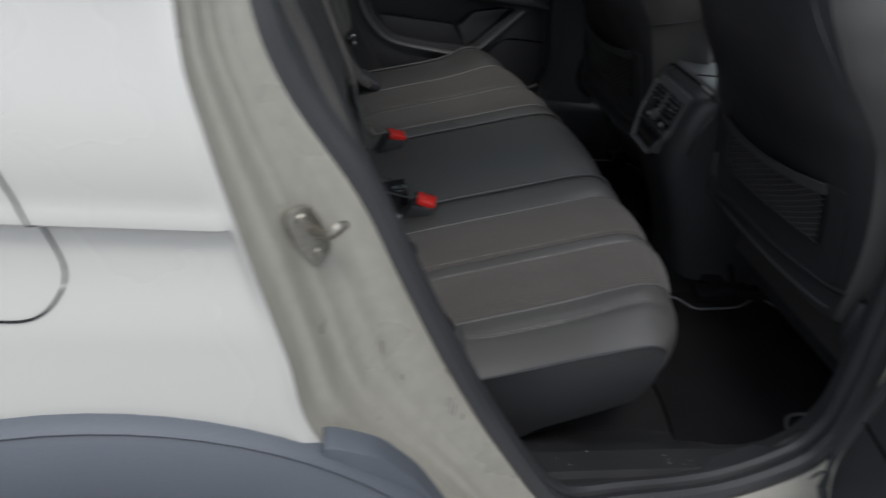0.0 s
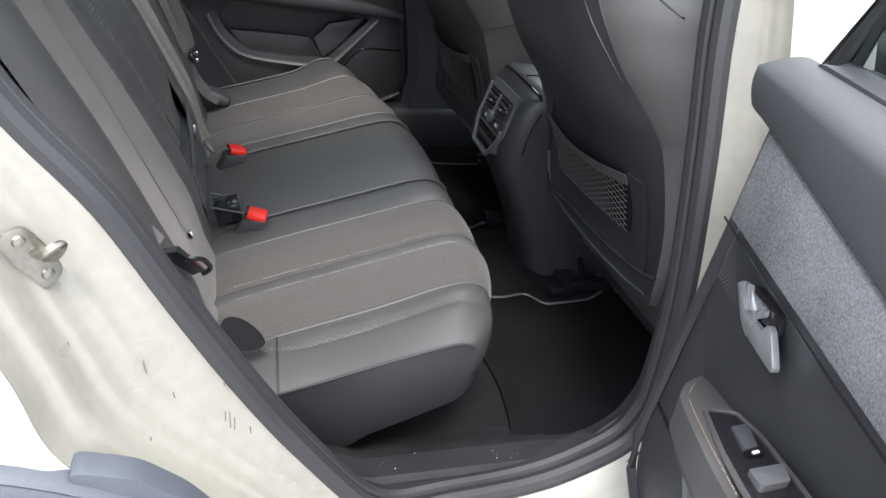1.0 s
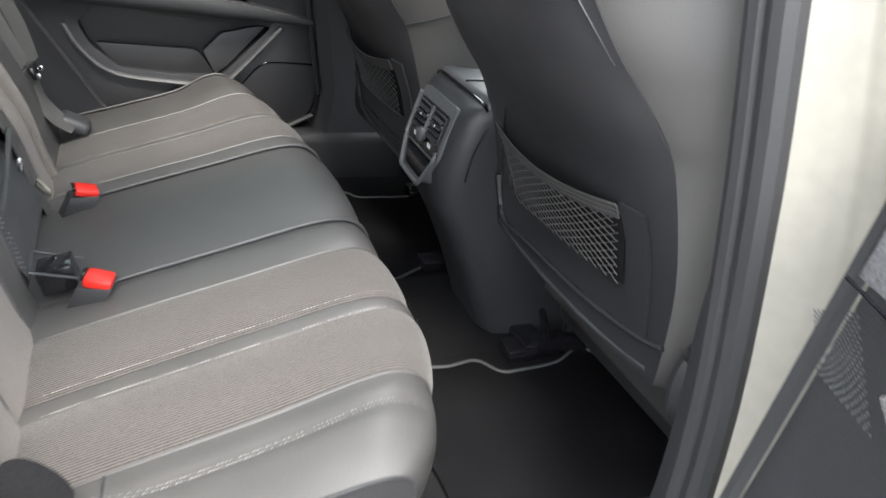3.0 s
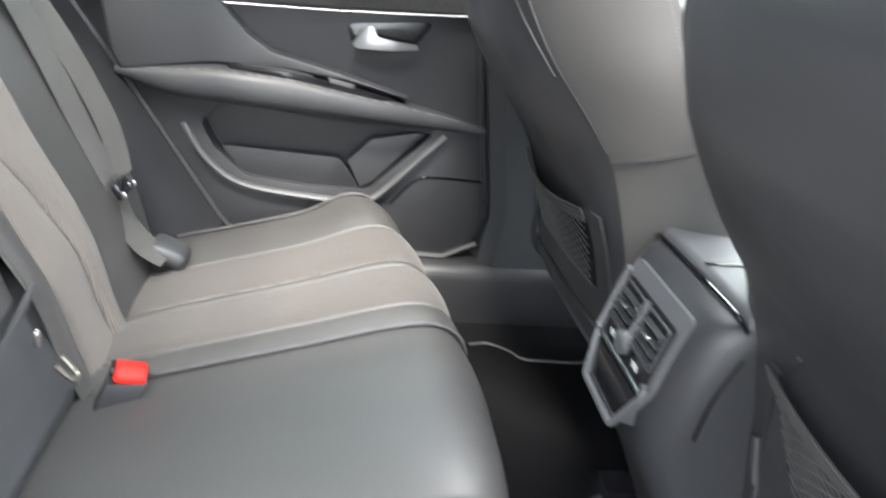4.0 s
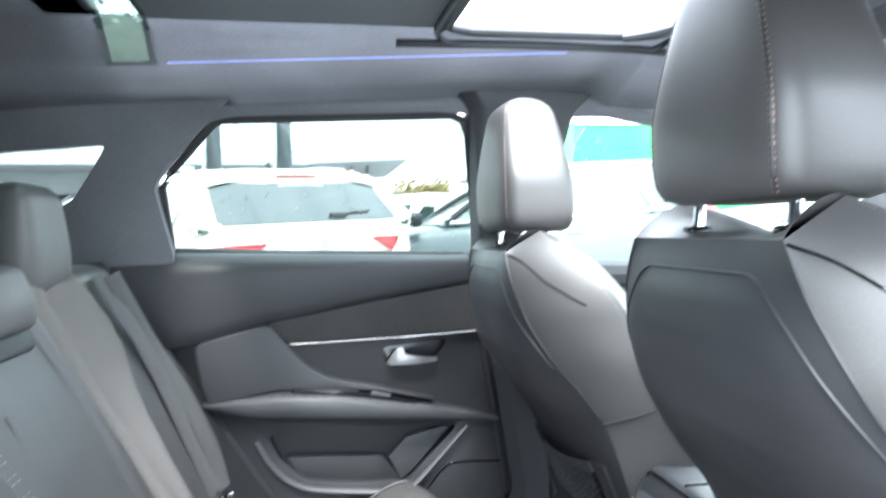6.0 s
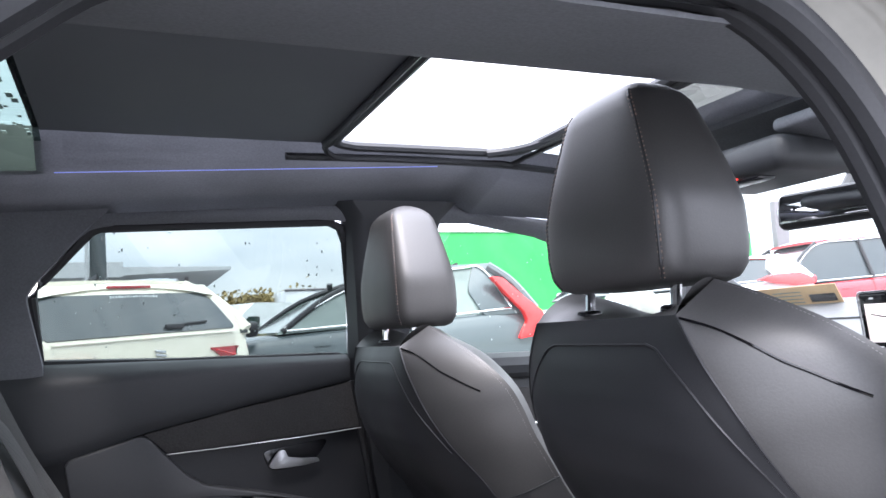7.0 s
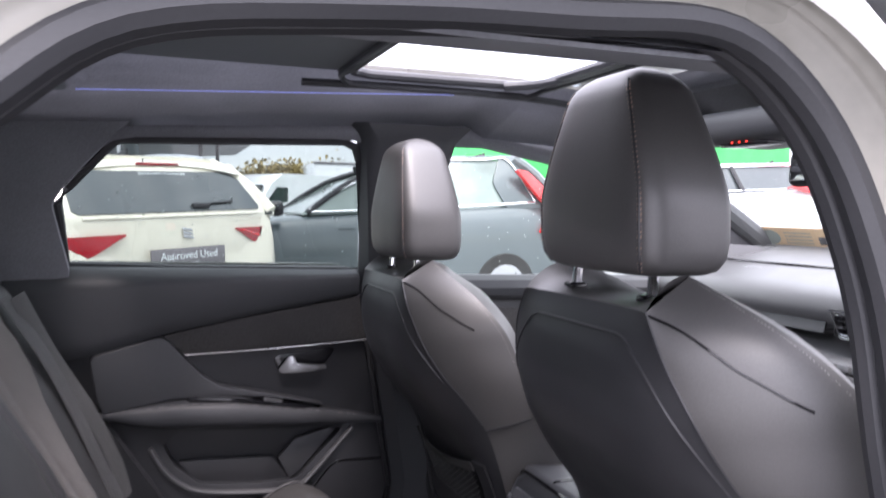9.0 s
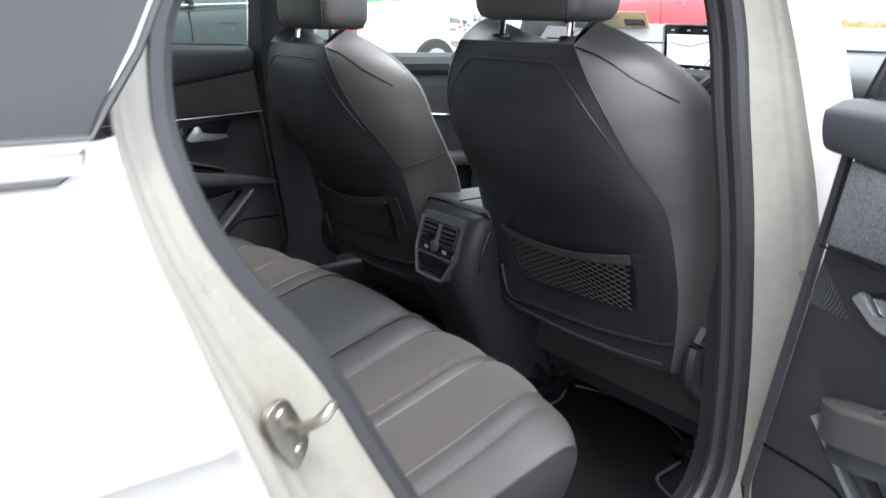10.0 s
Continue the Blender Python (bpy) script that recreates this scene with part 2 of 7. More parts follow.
def tube(pts, r, n=6, closed=False, smooth=6, flat=1.0, up=None):
    """Round or flattened cord along a smooth curve."""
    line = smooth_line(pts, smooth, closed) if smooth else [Vector(p) for p in pts]
    rings = []
    for i, p in enumerate(line):
        a = line[i - 1] if (i or closed) else p
        b = line[(i + 1) % len(line)] if (i + 1 < len(line) or closed) else p
        d = (b - a).normalized()
        ref = Vector(up) if up else (Vector((0, 0, 1)) if abs(d.z) < 0.9 else Vector((1, 0, 0)))
        s = d.cross(ref).normalized()
        u = s.cross(d)
        rings.append([p + s * (r * math.cos(2 * math.pi * k / n)) + u * (r * flat * math.sin(2 * math.pi * k / n)) for k in range(n)])
    if closed:
        rings.append(rings[0])
        bm = loft(rings, caps=False)
        bmesh.ops.remove_doubles(bm, verts=bm.verts, dist=1e-6)
        return bm
    return loft(rings)


def plate(outer, place, thick, holes=(), bevel=0.0, seg=2):
    """A sheet with holes, cut from outlines in (u, v); place(u, v, d) gives the point at depth d."""
    bm = bmesh.new()
    edges = []
    for loop in (outer, *holes):
        vs = [bm.verts.new((u, v, 0)) for u, v in loop]
        edges += [bm.edges.new((vs[i - 1], vs[i])) for i in range(len(vs))]
    bmesh.ops.triangle_fill(bm, edges=edges, use_beauty=True, normal=(0, 0, 1))
    bmesh.ops.recalc_face_normals(bm, faces=bm.faces)
    top = list(bm.faces)
    ret = bmesh.ops.extrude_face_region(bm, geom=top)
    for v in [g for g in ret["geom"] if isinstance(g, bmesh.types.BMVert)]:
        v.co.z = 1.0
    if bevel:
        rim = [e for e in bm.edges if e.verts[0].co.z < 0.5 and e.verts[1].co.z < 0.5 and len(e.link_faces) == 2
               and any(abs(f.normal.z) < 0.5 for f in e.link_faces) or (e.verts[0].co.z < 0.5 and e.verts[1].co.z < 0.5 and e.is_boundary)]
        for v in bm.verts:
            v.co.z *= thick
        bm.normal_update()
        rim = [e for e in bm.edges if max(e.verts[0].co.z, e.verts[1].co.z) < 1e-6 and len(e.link_faces) == 2
               and {round(abs(f.normal.z)) for f in e.link_faces} == {0, 1}]
        bmesh.ops.bevel(bm, geom=rim, offset=bevel, segments=seg, profile=0.5, affect="EDGES", clamp_overlap=True)
        for v in bm.verts:
            v.co.z /= thick
    for v in bm.verts:
        v.co = Vector(place(v.co.x, v.co.y, v.co.z * thick))
    return bm


def surface(f, nu, nv, thick=0.0):
    """Grid over f(u, v), u and v from 0 to 1, with a back at some depth."""
    bm = bmesh.new()
    grid = [[bm.verts.new(f(i / nu, j / nv)) for j in range(nv + 1)] for i in range(nu + 1)]
    for i in range(nu):
        for j in range(nv):
            bm.faces.new((grid[i][j], grid[i + 1][j], grid[i + 1][j + 1], grid[i][j + 1]))
    if thick:
        bm.normal_update()
        bmesh.ops.solidify(bm, geom=list(bm.faces), thickness=thick)
    return bm


def rounded(poly, r, n=4):
    """Outline with rounded corners, in 2D."""
    out, m = [], len(poly)
    for i in range(m):
        a, b, c = Vector(poly[i - 1]), Vector(poly[i]), Vector(poly[(i + 1) % m])
        d1, d2 = a - b, c - b
        k = min(r, 0.45 * d1.length, 0.45 * d2.length)
        p, q = b + d1.normalized() * k, b + d2.normalized() * k
        for s in range(n + 1):
            t = s / n
            out.append(tuple(p * (1 - t) ** 2 + b * 2 * t * (1 - t) + q * t * t))
    return out


def lathe(profile, n=24, axis="Z"):
    """Turned solid from (radius, height) pairs."""
    rings = []
    for r, h in profile:
        ring = []
        for k in range(n):
            a = 2 * math.pi * k / n
            c, s = r * math.cos(a), r * math.sin(a)
            ring.append({"Z": (c, s, h), "Y": (c, h, s), "X": (h, c, s)}[axis])
        rings.append(ring)
    return loft(rings)


def stitch(pts, name, parent, mat=THREAD, step=0.006, r=0.0008, normal=(0, 0, 1), n=10):
    """Short threads of a seam along a curve, in one mesh."""
    line = smooth_line(pts, n)
    bm = bmesh.new()
    run, last = 0.0, line[0]
    nv = Vector(normal).normalized()
    for a, b in zip(line, line[1:]):
        seg = (b - a).length
        if seg < 1e-6:
            continue
        d = (b - a) / seg
        s = d.cross(nv).normalized()
        while run < seg:
            p, q = a + d * run, a + d * min(run + step * 0.62, seg)
            vs = [bm.verts.new(x) for x in (p - s * r, p + s * r, q + s * r, q - s * r, p + nv * r, q + nv * r)]
            bm.faces.new((vs[0], vs[4], vs[5], vs[3]))
            bm.faces.new((vs[4], vs[1], vs[2], vs[5]))
            run += step
        run -= seg
    return part(name, bm, mat, parent, smooth=0)


def ease(a, b, t):
    t = max(0.0, min(1.0, (t - a) / (b - a)))
    return t * t * (3 - 2 * t)


# ---- ground and own car shell ----
GROUND = 0.06
# Yard ground made paler than asphalt so it bounces daylight into the cabin.
ASPHALT = material("wet_ground_lightened_for_bounce", (0.24, 0.243, 0.247), 0.5, grain=90, bump=0.5, vary=0.3, stain=0.6, rvary=0.2)


def yard_z(x, y):
    """Ground level: flat round the own car, rising gently ahead of it in the next rows."""
    return GROUND + 0.045 * max(-3.0, min(14.0, x)) * ease(1.2, 3.6, y) * ease(26.0, 14.0, y)


def yard():
    xs = [-1500, -200, -40] + [-3 + 0.5 * k for k in range(35)] + [20, 40, 200, 1500]
    ys = [-1500, -200, -10] + [1.0 + 0.4 * k for k in range(9)] + [8, 12, 14, 16, 18, 20, 22, 24, 26, 60, 300, 1500]
    return surface(lambda u, v: (xs[int(round(u * (len(xs) - 1)))], ys[int(round(v * (len(ys) - 1)))], yard_z(xs[int(round(u * (len(xs) - 1)))], ys[int(round(v * (len(ys) - 1)))])), len(xs) - 1, len(ys) - 1, -0.3)


tagged(part("ground", yard(), ASPHALT), "wet ground of a car dealer's yard, lightened to bounce daylight", "ground", kind="structure")

# outer edge and inner edge of the door opening, round the loop
LOOP = [
    ((0.10, -0.890, 0.405), (0.155, -0.790, 0.440)),
    ((-0.06, -0.912, 0.580), (0.048, -0.800, 0.575)),
    ((-0.196, -0.922, 0.717), (-0.033, -0.800, 0.700)),
    ((-0.234, -0.920, 0.825), (-0.101, -0.800, 0.820)),
    ((-0.271, -0.916, 0.934), (-0.163, -0.800, 0.935)),
    ((-0.302, -0.908, 1.030), (-0.233, -0.800, 1.030)),
    ((-0.322, -0.890, 1.100), (-0.267, -0.795, 1.100)),
    ((-0.326, -0.855, 1.180), (-0.275, -0.775, 1.168)),
    ((-0.290, -0.795, 1.280), (-0.245, -0.740, 1.250)),
    ((-0.200, -0.745, 1.380), (-0.140, -0.705, 1.340)),
    ((-0.080, -0.725, 1.440), (-0.050, -0.690, 1.408)),
    ((0.100, -0.715, 1.463), (0.100, -0.682, 1.431)),
    ((0.250, -0.715, 1.468), (0.250, -0.682, 1.439)),
    ((0.402, -0.720, 1.463), (0.386, -0.687, 1.439)),
    ((0.503, -0.745, 1.378), (0.478, -0.697, 1.366)),
    ((0.545, -0.778, 1.245), (0.519, -0.722, 1.238)),
    ((0.566, -0.812, 1.110), (0.529, -0.742, 1.105)),
    ((0.590, -0.842, 0.950), (0.550, -0.758, 0.950)),
    ((0.612, -0.850, 0.750), (0.578, -0.765, 0.750)),
    ((0.618, -0.852, 0.580), (0.585, -0.768, 0.585)),
    ((0.610, -0.855, 0.508), (0.573, -0.769, 0.526)),
    ((0.575, -0.858, 0.450), (0.536, -0.770, 0.480)),
    ((0.430, -0.872, 0.398), (0.420, -0.775, 0.436)),
    ((0.260, -0.885, 0.392), (0.270, -0.780, 0.425)),
]
OUT = smooth_line([a for a, b in LOOP], 6, True)
INN = smooth_line([b for a, b in LOOP], 6, True)

own_car = thing("car_body", "pearl white crossover car body, rear side door opening, slightly soiled", "car body", kind="structure")


def side_y(z):
    """Outer skin of the near flank."""
    base = -0.930 + 0.037 * ease(0.99, 1.17, z) + 0.014 * ease(0.72, 0.91, z)
    return base + 0.015 * ease(0.956, 0.947, z) * ease(0.84, 0.945, z) - 0.004 * math.exp(-((z - 0.960) / 0.01) ** 2)


# pressed steps of the jamb from its outer edge inwards: share of the width, share of the depth
JAMB_STEPS = ((0.025, 0.10), (0.05, 0.22), (0.085, 0.275), (0.14, 0.285), (0.175, 0.32), (0.205, 0.42), (0.235, 0.56), (0.27, 0.60), (0.31, 0.605), (0.345, 0.635), (0.385, 0.70),
              (0.43, 0.735), (0.50, 0.75), (0.55, 0.775), (0.61, 0.825), (0.70, 0.85), (0.80, 0.87), (0.90, 0.925))


def jamb():
    rings = []
    for k, (o, i) in enumerate(zip(OUT, INN)):
        d = i - o
        mid = o.lerp(i, 0.5)
        edge = Vector((o.x, o.y, o.z))
        flat = Vector((d.x, 0, d.z))
        plain = ease(0.25, 0.45, o.x) * 0.85
        rings.append([edge] + [o + flat * a + Vector((0, d.y * (b + (a ** 0.7 - b) * plain), 0)) for a, b in JAMB_STEPS] + [i, i + Vector((0, 0.03, 0)) + flat * 0.04])
    rings.append(rings[0])
    bm = loft(rings, closed=False)
    bmesh.ops.remove_doubles(bm, verts=bm.verts, dist=1e-5)
    return bm


part("door_jamb", jamb(), WHITE_JAMB, own_car, "white jamb paint with scuffs and grime, colour dimmed for weaker light", 60)

ARCH = (-0.41, 0.290, 0.455)


# flank built as a grid that follows the opening's edge and the arch
def flank_point(u, v):
    z = 0.45 + v * 0.706
    zs = [p.z for p in OUT[2:44]]
    ex, ey = np.interp(z, zs, [p.x for p in OUT[2:44]]), np.interp(z, zs, [p.y for p in OUT[2:44]])
    x = ex - 0.0005 - (1 - u) ** 1.5 * 0.96
    return (x, side_y(z) + (ey - side_y(z)) * ease(ex - 0.022, ex, x) ** 2, z)


def flank():
    bm = surface(flank_point, 90, 110)
    hole = [f for f in bm.faces if math.hypot(f.calc_center_median().x - ARCH[0], f.calc_center_median().z - ARCH[1]) < ARCH[2] - 0.005]
    bmesh.ops.delete(bm, geom=hole, context="FACES")
    return bm


part("quarter_panel", flank(), WHITE, own_car, "smooth white quarter panel with a crease line", 50)


def arch_ring():
    rings = []
    for k in range(49):
        a = math.radians(-12 + 204 * k / 48)
        c, s = math.cos(a), math.sin(a)
        ring = []
        for r, y in ((0.478, -0.915), (0.477, -0.938), (0.470, -0.946), (0.464, -0.942), (0.458, -0.947), (0.39, -0.955), (0.355, -0.935), (0.350, -0.80)):
            ring.append((ARCH[0] + r * c, y, ARCH[1] + r * s))
        rings.append(ring)
    return loft(rings, closed=False)


part("wheel_arch_trim", arch_ring(), CLADDING, own_car, "dark unpainted plastic wheel arch trim", 50)
# the arch trim's wing on the jamb
part("arch_wing", plate(rounded([(-0.201, 0.731), (-0.14, 0.712), (-0.09, 0.660), (-0.03, 0.565), (-0.02, 0.44), (-0.1, 0.48), (-0.17, 0.62)], 0.02),
                        lambda u, v, d: (u, -0.938 + 0.15 * max(0, u + 0.15) + d, v), 0.03, bevel=0.006), CLADDING, own_car)

def fine_outline(pts, step=0.06):
    out = []
    for a, b in zip(pts, pts[1:] + pts[:1]):
        n = max(1, int(math.hypot(b[0] - a[0], b[1] - a[1]) / step))
        out += [(a[0] + (b[0] - a[0]) * k / n, a[1] + (b[1] - a[1]) * k / n) for k in range(n)]
    return out


# fuel flap: a shallow groove line round a rounded lid
flap_line = rounded([(-0.70, 1.05), (-0.470, 1.045), (-0.412, 0.900), (-0.438, 0.861), (-0.70, 0.862)], 0.035, 5)
part("fuel_flap_gap", tube([(x, side_y(z) - 0.0006, z) for x, z in fine_outline(flap_line, 0.01)], 0.0013, 5, True, 0), SCREEN_BLACK, own_car)

# chrome strip, quarter glass and pillar above the flank
part("chrome_strip", loft([[(x, -0.883 + o[0], 1.137 + o[1]) for o in ((0.006, 0), (-0.004, 0.002), (-0.005, 0.013), (0.006, 0.017))]
                           for x in (-1.2, -0.362, -0.352)]), CHROME, own_car, "satin chrome waistline strip")
part("strip_gasket", tube([(-1.2, -0.885, 1.1355), (-0.60, -0.885, 1.1355), (-0.366, -0.885, 1.1355), (-0.352, -0.883, 1.144), (-0.347, -0.876, 1.156)], 0.0020, 6, False, 0), RUBBER, own_car, "black gasket under the chrome strip")
GLASS_EDGE = [(-0.330, 1.174), (-0.307, 1.204), (-0.289, 1.236), (-0.262, 1.290), (-0.215, 1.362)]
part("quarter_glass", plate([(-1.2, 1.156), (-0.342, 1.156)] + GLASS_EDGE + [(-0.40, 1.375), (-1.1, 1.375)],
                            lambda u, v, d: (u, -0.866 + 0.30 * (v - 1.157) + d, v), 0.006), PLASTIC_GLOSS, own_car, "dark privacy quarter glass")
part("glass_gasket", tube([(x, -0.869 + 0.30 * (z - 1.157), z) for x, z in [(-1.2, 1.156), (-0.60, 1.156), (-0.342, 1.156)] + GLASS_EDGE], 0.0028, 6, False, 0), RUBBER, own_car, "black gasket round the quarter glass")


def pillar_point(u, v):
    """White skin between the quarter glass and the opening's edge."""
    o = OUT[42 + int(round(u * 12))]
    z = min(o.z, 1.362)
    e = Vector((float(np.interp(z, [1.156, 1.174, 1.204, 1.236, 1.290, 1.362], [-0.342, -0.330, -0.307, -0.289, -0.262, -0.215])), -0.866 + 0.30 * (z - 1.157), o.z))
    return o.lerp(e, v) - Vector((0.0, 0.0005, 0))


part("pillar_skin", surface(pillar_point, 12, 3, 0.002), WHITE, own_car)


def roof_edge_point(u, v):
    """Outer roof rail above the opening."""
    o = OUT[54 + int(round(u * 34))]
    return (o.x + 0.02 * v * (u - 0.5), o.y - 0.012 * math.sin(v * math.pi) + 0.09 * v * v, o.z + 0.085 * v)


part("roof_rail", surface(roof_edge_point, 34, 8, 0.004), WHITE, own_car, "white painted roof rail")


def bpillar_point(u, v):
    """White outer centre pillar and sill from the opening's edge forward."""
    o = OUT[86 + int(round(u * 40))]
    return (o.x + 0.11 * v, o.y - 0.015 * math.sin(v * 2.4), o.z)


part("centre_pillar_skin", surface(bpillar_point, 40, 5, 0.004), WHITE, own_car, "white painted centre pillar")
part("sill_skin", rbox((2.2, 0.12, 0.22), (0.3, -0.86, 0.285), 0.04, 3), WHITE, own_car)
part("front_door_skin", surface(lambda u, v: (0.66 + 0.95 * u, side_y(0.45 + 0.69 * v) + 0.05 * u * u, 0.40 + 0.72 * v), 6, 14, 0.02), WHITE, own_car)

# rubber seal and trim lip round the opening
seal = tagged(part("door_seal", join(
    tube([p + Vector((0, 0.008, 0)) for p in INN[::2]], 0.016, 10, True, 2, 1.0, (0, 1, 0)),
    tube([p + Vector((0, 0.034, 0)) + (INN[k] - OUT[k]).normalized() * Vector((0.004, 0, 0.004)) for k, p in list(enumerate(INN))[::2]], 0.013, 10, True, 2, 1.0, (0, 1, 0))), RUBBER),
    "black rubber weather seal round the door opening", "seal", kind="structure")


def lining_point(u, v):
    k = int(round(u * len(INN))) % len(INN)
    i, o = INN[k], OUT[k]
    d = Vector((i.x - o.x, 0, i.z - o.z)).normalized()
    reach = 0.05 - 0.036 * ease(0.30, 0.42, i.x) * ease(0.75, 0.95, i.z)
    return i + Vector((0, 0.03 + reach * v, 0)) + d * (0.006 - 0.4 * reach * v)


bm = surface(lining_point, len(INN), 4)
tagged(part("opening_lining", bm, PLASTIC), "black plastic lining inside the door opening", "trim", kind="structure")

# floor, sill plate, tunnel
tagged(part("floor", rbox((2.0, 1.44, 0.06), (0.85, 0.0, 0.335), 0.01), CARPET), "black carpeted car floor", "floor", kind="structure")


def sill_ring(x):
    return [(x, y, z) for y, z in ((-0.56, 0.362), (-0.60, 0.375), (-0.635, 0.408), (-0.665, 0.416), (-0.672, 0.426), (-0.715, 0.430),
                                   (-0.722, 0.421), (-0.755, 0.424), (-0.785, 0.415), (-0.785, 0.33), (-0.56, 0.33))]


sill = loft([sill_ring(x) for x in (-0.05, 0.08, 0.16, 0.3, 0.40, 0.45, 0.48, 0.51, 0.54, 0.565, 0.59)])
for v in sill.verts:
    x, bend = v.co.x, ease(0.42, 0.59, v.co.x)
    v.co.z += (ease(0.16, -0.05, x) * 0.10 + 0.085 * bend ** 2) * (v.co.z > 0.34)
    if v.co.y > -0.72:
        v.co.y += (-0.715 + 0.15 * (v.co.y + 0.715) - v.co.y) * bend
tagged(part("sill_plate", sill, SILL), "ribbed black plastic door sill plate, dusty", "sill", kind="structure")
tunnel = loft([[(x, y, z) for y, z in ((-0.16, 0.355), (-0.10, 0.39), (-0.04, 0.40), (0.04, 0.40), (0.10, 0.39), (0.16, 0.355))] for x in (0.2, 0.5, 0.8, 1.3)], closed=False)
tagged(part("floor_tunnel", tunnel, CARPET), "low carpeted hump along the middle of the floor", "floor", kind="structure")


# ---- roof ----
def roof_z(x, y):
    z = 1.578 - 0.098 * max(0.0, (-y - 0.42) / 0.24) ** 1.5
    z -= float(np.interp(y, [0.38, 0.41, 0.46, 0.55, 0.67], [0, 0.022, 0.048, 0.075, 0.108])) - 0.05 * (x - 0.1) * ease(0.38, 0.46, y) * (x < 0.75)
    z -= 0.16 * max(0.0, x - 0.75) ** 1.4 + 0.12 * max(0.0, -x - 0.35) ** 1.5
    return z - 0.050 * ease(-0.42, -0.68, y)


def roof_hole(x0, x1, y0, y1, r):
    return rounded([(x0, y0), (x1, y0), (x1, y1), (x0, y1)], r, 4)


HOLES = {"slit": (-0.262, -0.197, -0.44, 0.455), "dark": (-0.12, 0.27, -0.44, 0.27), "open": (0.342, 0.758, -0.44, 0.378), "front": (0.788, 0.91, -0.42, 0.37)}


def headliner():
    """Roof lining as a fine grid with the glass openings left out."""
    xs = sorted(set([-1.15 + 0.05 * k for k in range(47)] + [h[i] for h in HOLES.values() for i in (0, 1)]))
    ys = sorted(set([-0.67 + 0.0265 * k for k in range(51)] + [h[i] for h in HOLES.values() for i in (2, 3)]))
    bm = bmesh.new()
    vs = {}

    def vert(x, y):
        if (x, y) not in vs:
            lim = np.interp(x, [-1.15, -0.6, 0, 0.6, 1.0, 1.2], [0.60, 0.66, 0.67, 0.67, 0.62, 0.48])
            vs[x, y] = bm.verts.new((x, max(-lim, min(lim, y)), roof_z(x, max(-lim, min(lim, y)))))
        return vs[x, y]

    for a, b in zip(xs, xs[1:]):
        for c, d in zip(ys, ys[1:]):
            mx, my = (a + b) / 2, (c + d) / 2
            if any(h[0] < mx < h[1] and h[2] < my < h[3] for h in HOLES.values()):
                continue
            quad = [vert(a, c), vert(b, c), vert(b, d), vert(a, d)]
            if len({tuple(round(k, 5) for k in v.co) for v in quad}) == 4:
                bm.faces.new(quad)
    bmesh.ops.solidify(bm, geom=list(bm.faces), thickness=-0.03)
    return bm


tagged(part("ceiling", headliner(), HEADLINER, smooth=50), "black felt roof lining with a large glass roof", "ceiling", kind="structure")
# deep near frame of the glass roof, rolling down to the rail over the door
frame_in = surface(lambda u, v: (-0.75 + 1.72 * u, float(np.interp(v, [0, 0.16, 0.22, 0.5, 1], [-0.425, -0.392, -0.405, -0.51, -0.655])),
                                 float(np.interp(v, [0, 0.16, 0.22, 0.5, 1], [1.575, 1.476, 1.466, 1.446, 1.420])) - 0.16 * max(0.0, u - 0.80) ** 1.2), 30, 18, 0.004)
tagged(part("roof_frame_near", frame_in, HEADLINER, smooth=60), "black felt roll along the glass roof", "ceiling", kind="structure")
roof_glass = thing("panoramic_roof", "panoramic glass roof slid half open, wet from rain", "sunroof", (0, 0, 1.58))


def roof_pane(name, key, mat, lift, label=""):
    x0, x1, y0, y1 = HOLES[key] if key != "dark" else (-0.178, 0.312, -0.44, 0.362)
    m = 0.012
    bm = surface(lambda u, v: (x0 - m + (x1 - x0 + 2 * m) * u, y0 - m + (y1 - y0 + 2 * m) * v, roof_z(x0 + (x1 - x0) * u, y0 + (y1 - y0) * v) - 1.58 + lift), 8, 16)
    ob = part(name, bm, mat, roof_glass, label)
    ob.visible_shadow = False
    return ob


roof_pane("rear_glass", "slit", GREENGLASS, -0.004, "green tinted rear roof glass with raindrops")
roof_pane("roof_blind", "dark", ROOF_BLIND, -0.004, "dark drawn roof blind")
roof_pane("front_deflector", "front", TINT, 0.004, "grey mesh wind deflector")
x0, x1, y0, y1 = HOLES["open"]
for inset, dz, r, name in ((0.0, -0.004, 0.010, "roof_frame"), (-0.018, -0.014, 0.006, "roof_frame_lip")):
    loop = roof_hole(x0 - 0.005 + inset, x1 + 0.005 - inset, y0 - 0.005 + inset, y1 + 0.005 - inset, 0.05)
    part(name, tube([(x, y, roof_z(x, y) - 1.58 + dz) for x, y in loop], r, 8, True, 0), PLASTIC, roof_glass)
part("guide_rail", tube([(x, 0.405, roof_z(x, 0.405) - 1.590) for x in (0.25, 0.5, 0.75, 0.92)], 0.008, 8), PLASTIC, roof_glass)
part("blind_edge", tube([(0.326, -0.44, -0.006), (0.328, 0.0, 0.0), (0.326, 0.37, -0.006)], 0.012, 8), PLASTIC, roof_glass, "black roller blind bar")
part("frame_bar", tube([(0.773, -0.44, -0.012), (0.775, 0.0, -0.008), (0.768, 0.24, -0.010), (0.738, 0.33, -0.012), (0.683, 0.372, -0.014)], 0.010, 8), PLASTIC, roof_glass)
led = thing("light_strip", "thin pale blue light line along the glass roof", "light strip", (0, 0, 1.55))
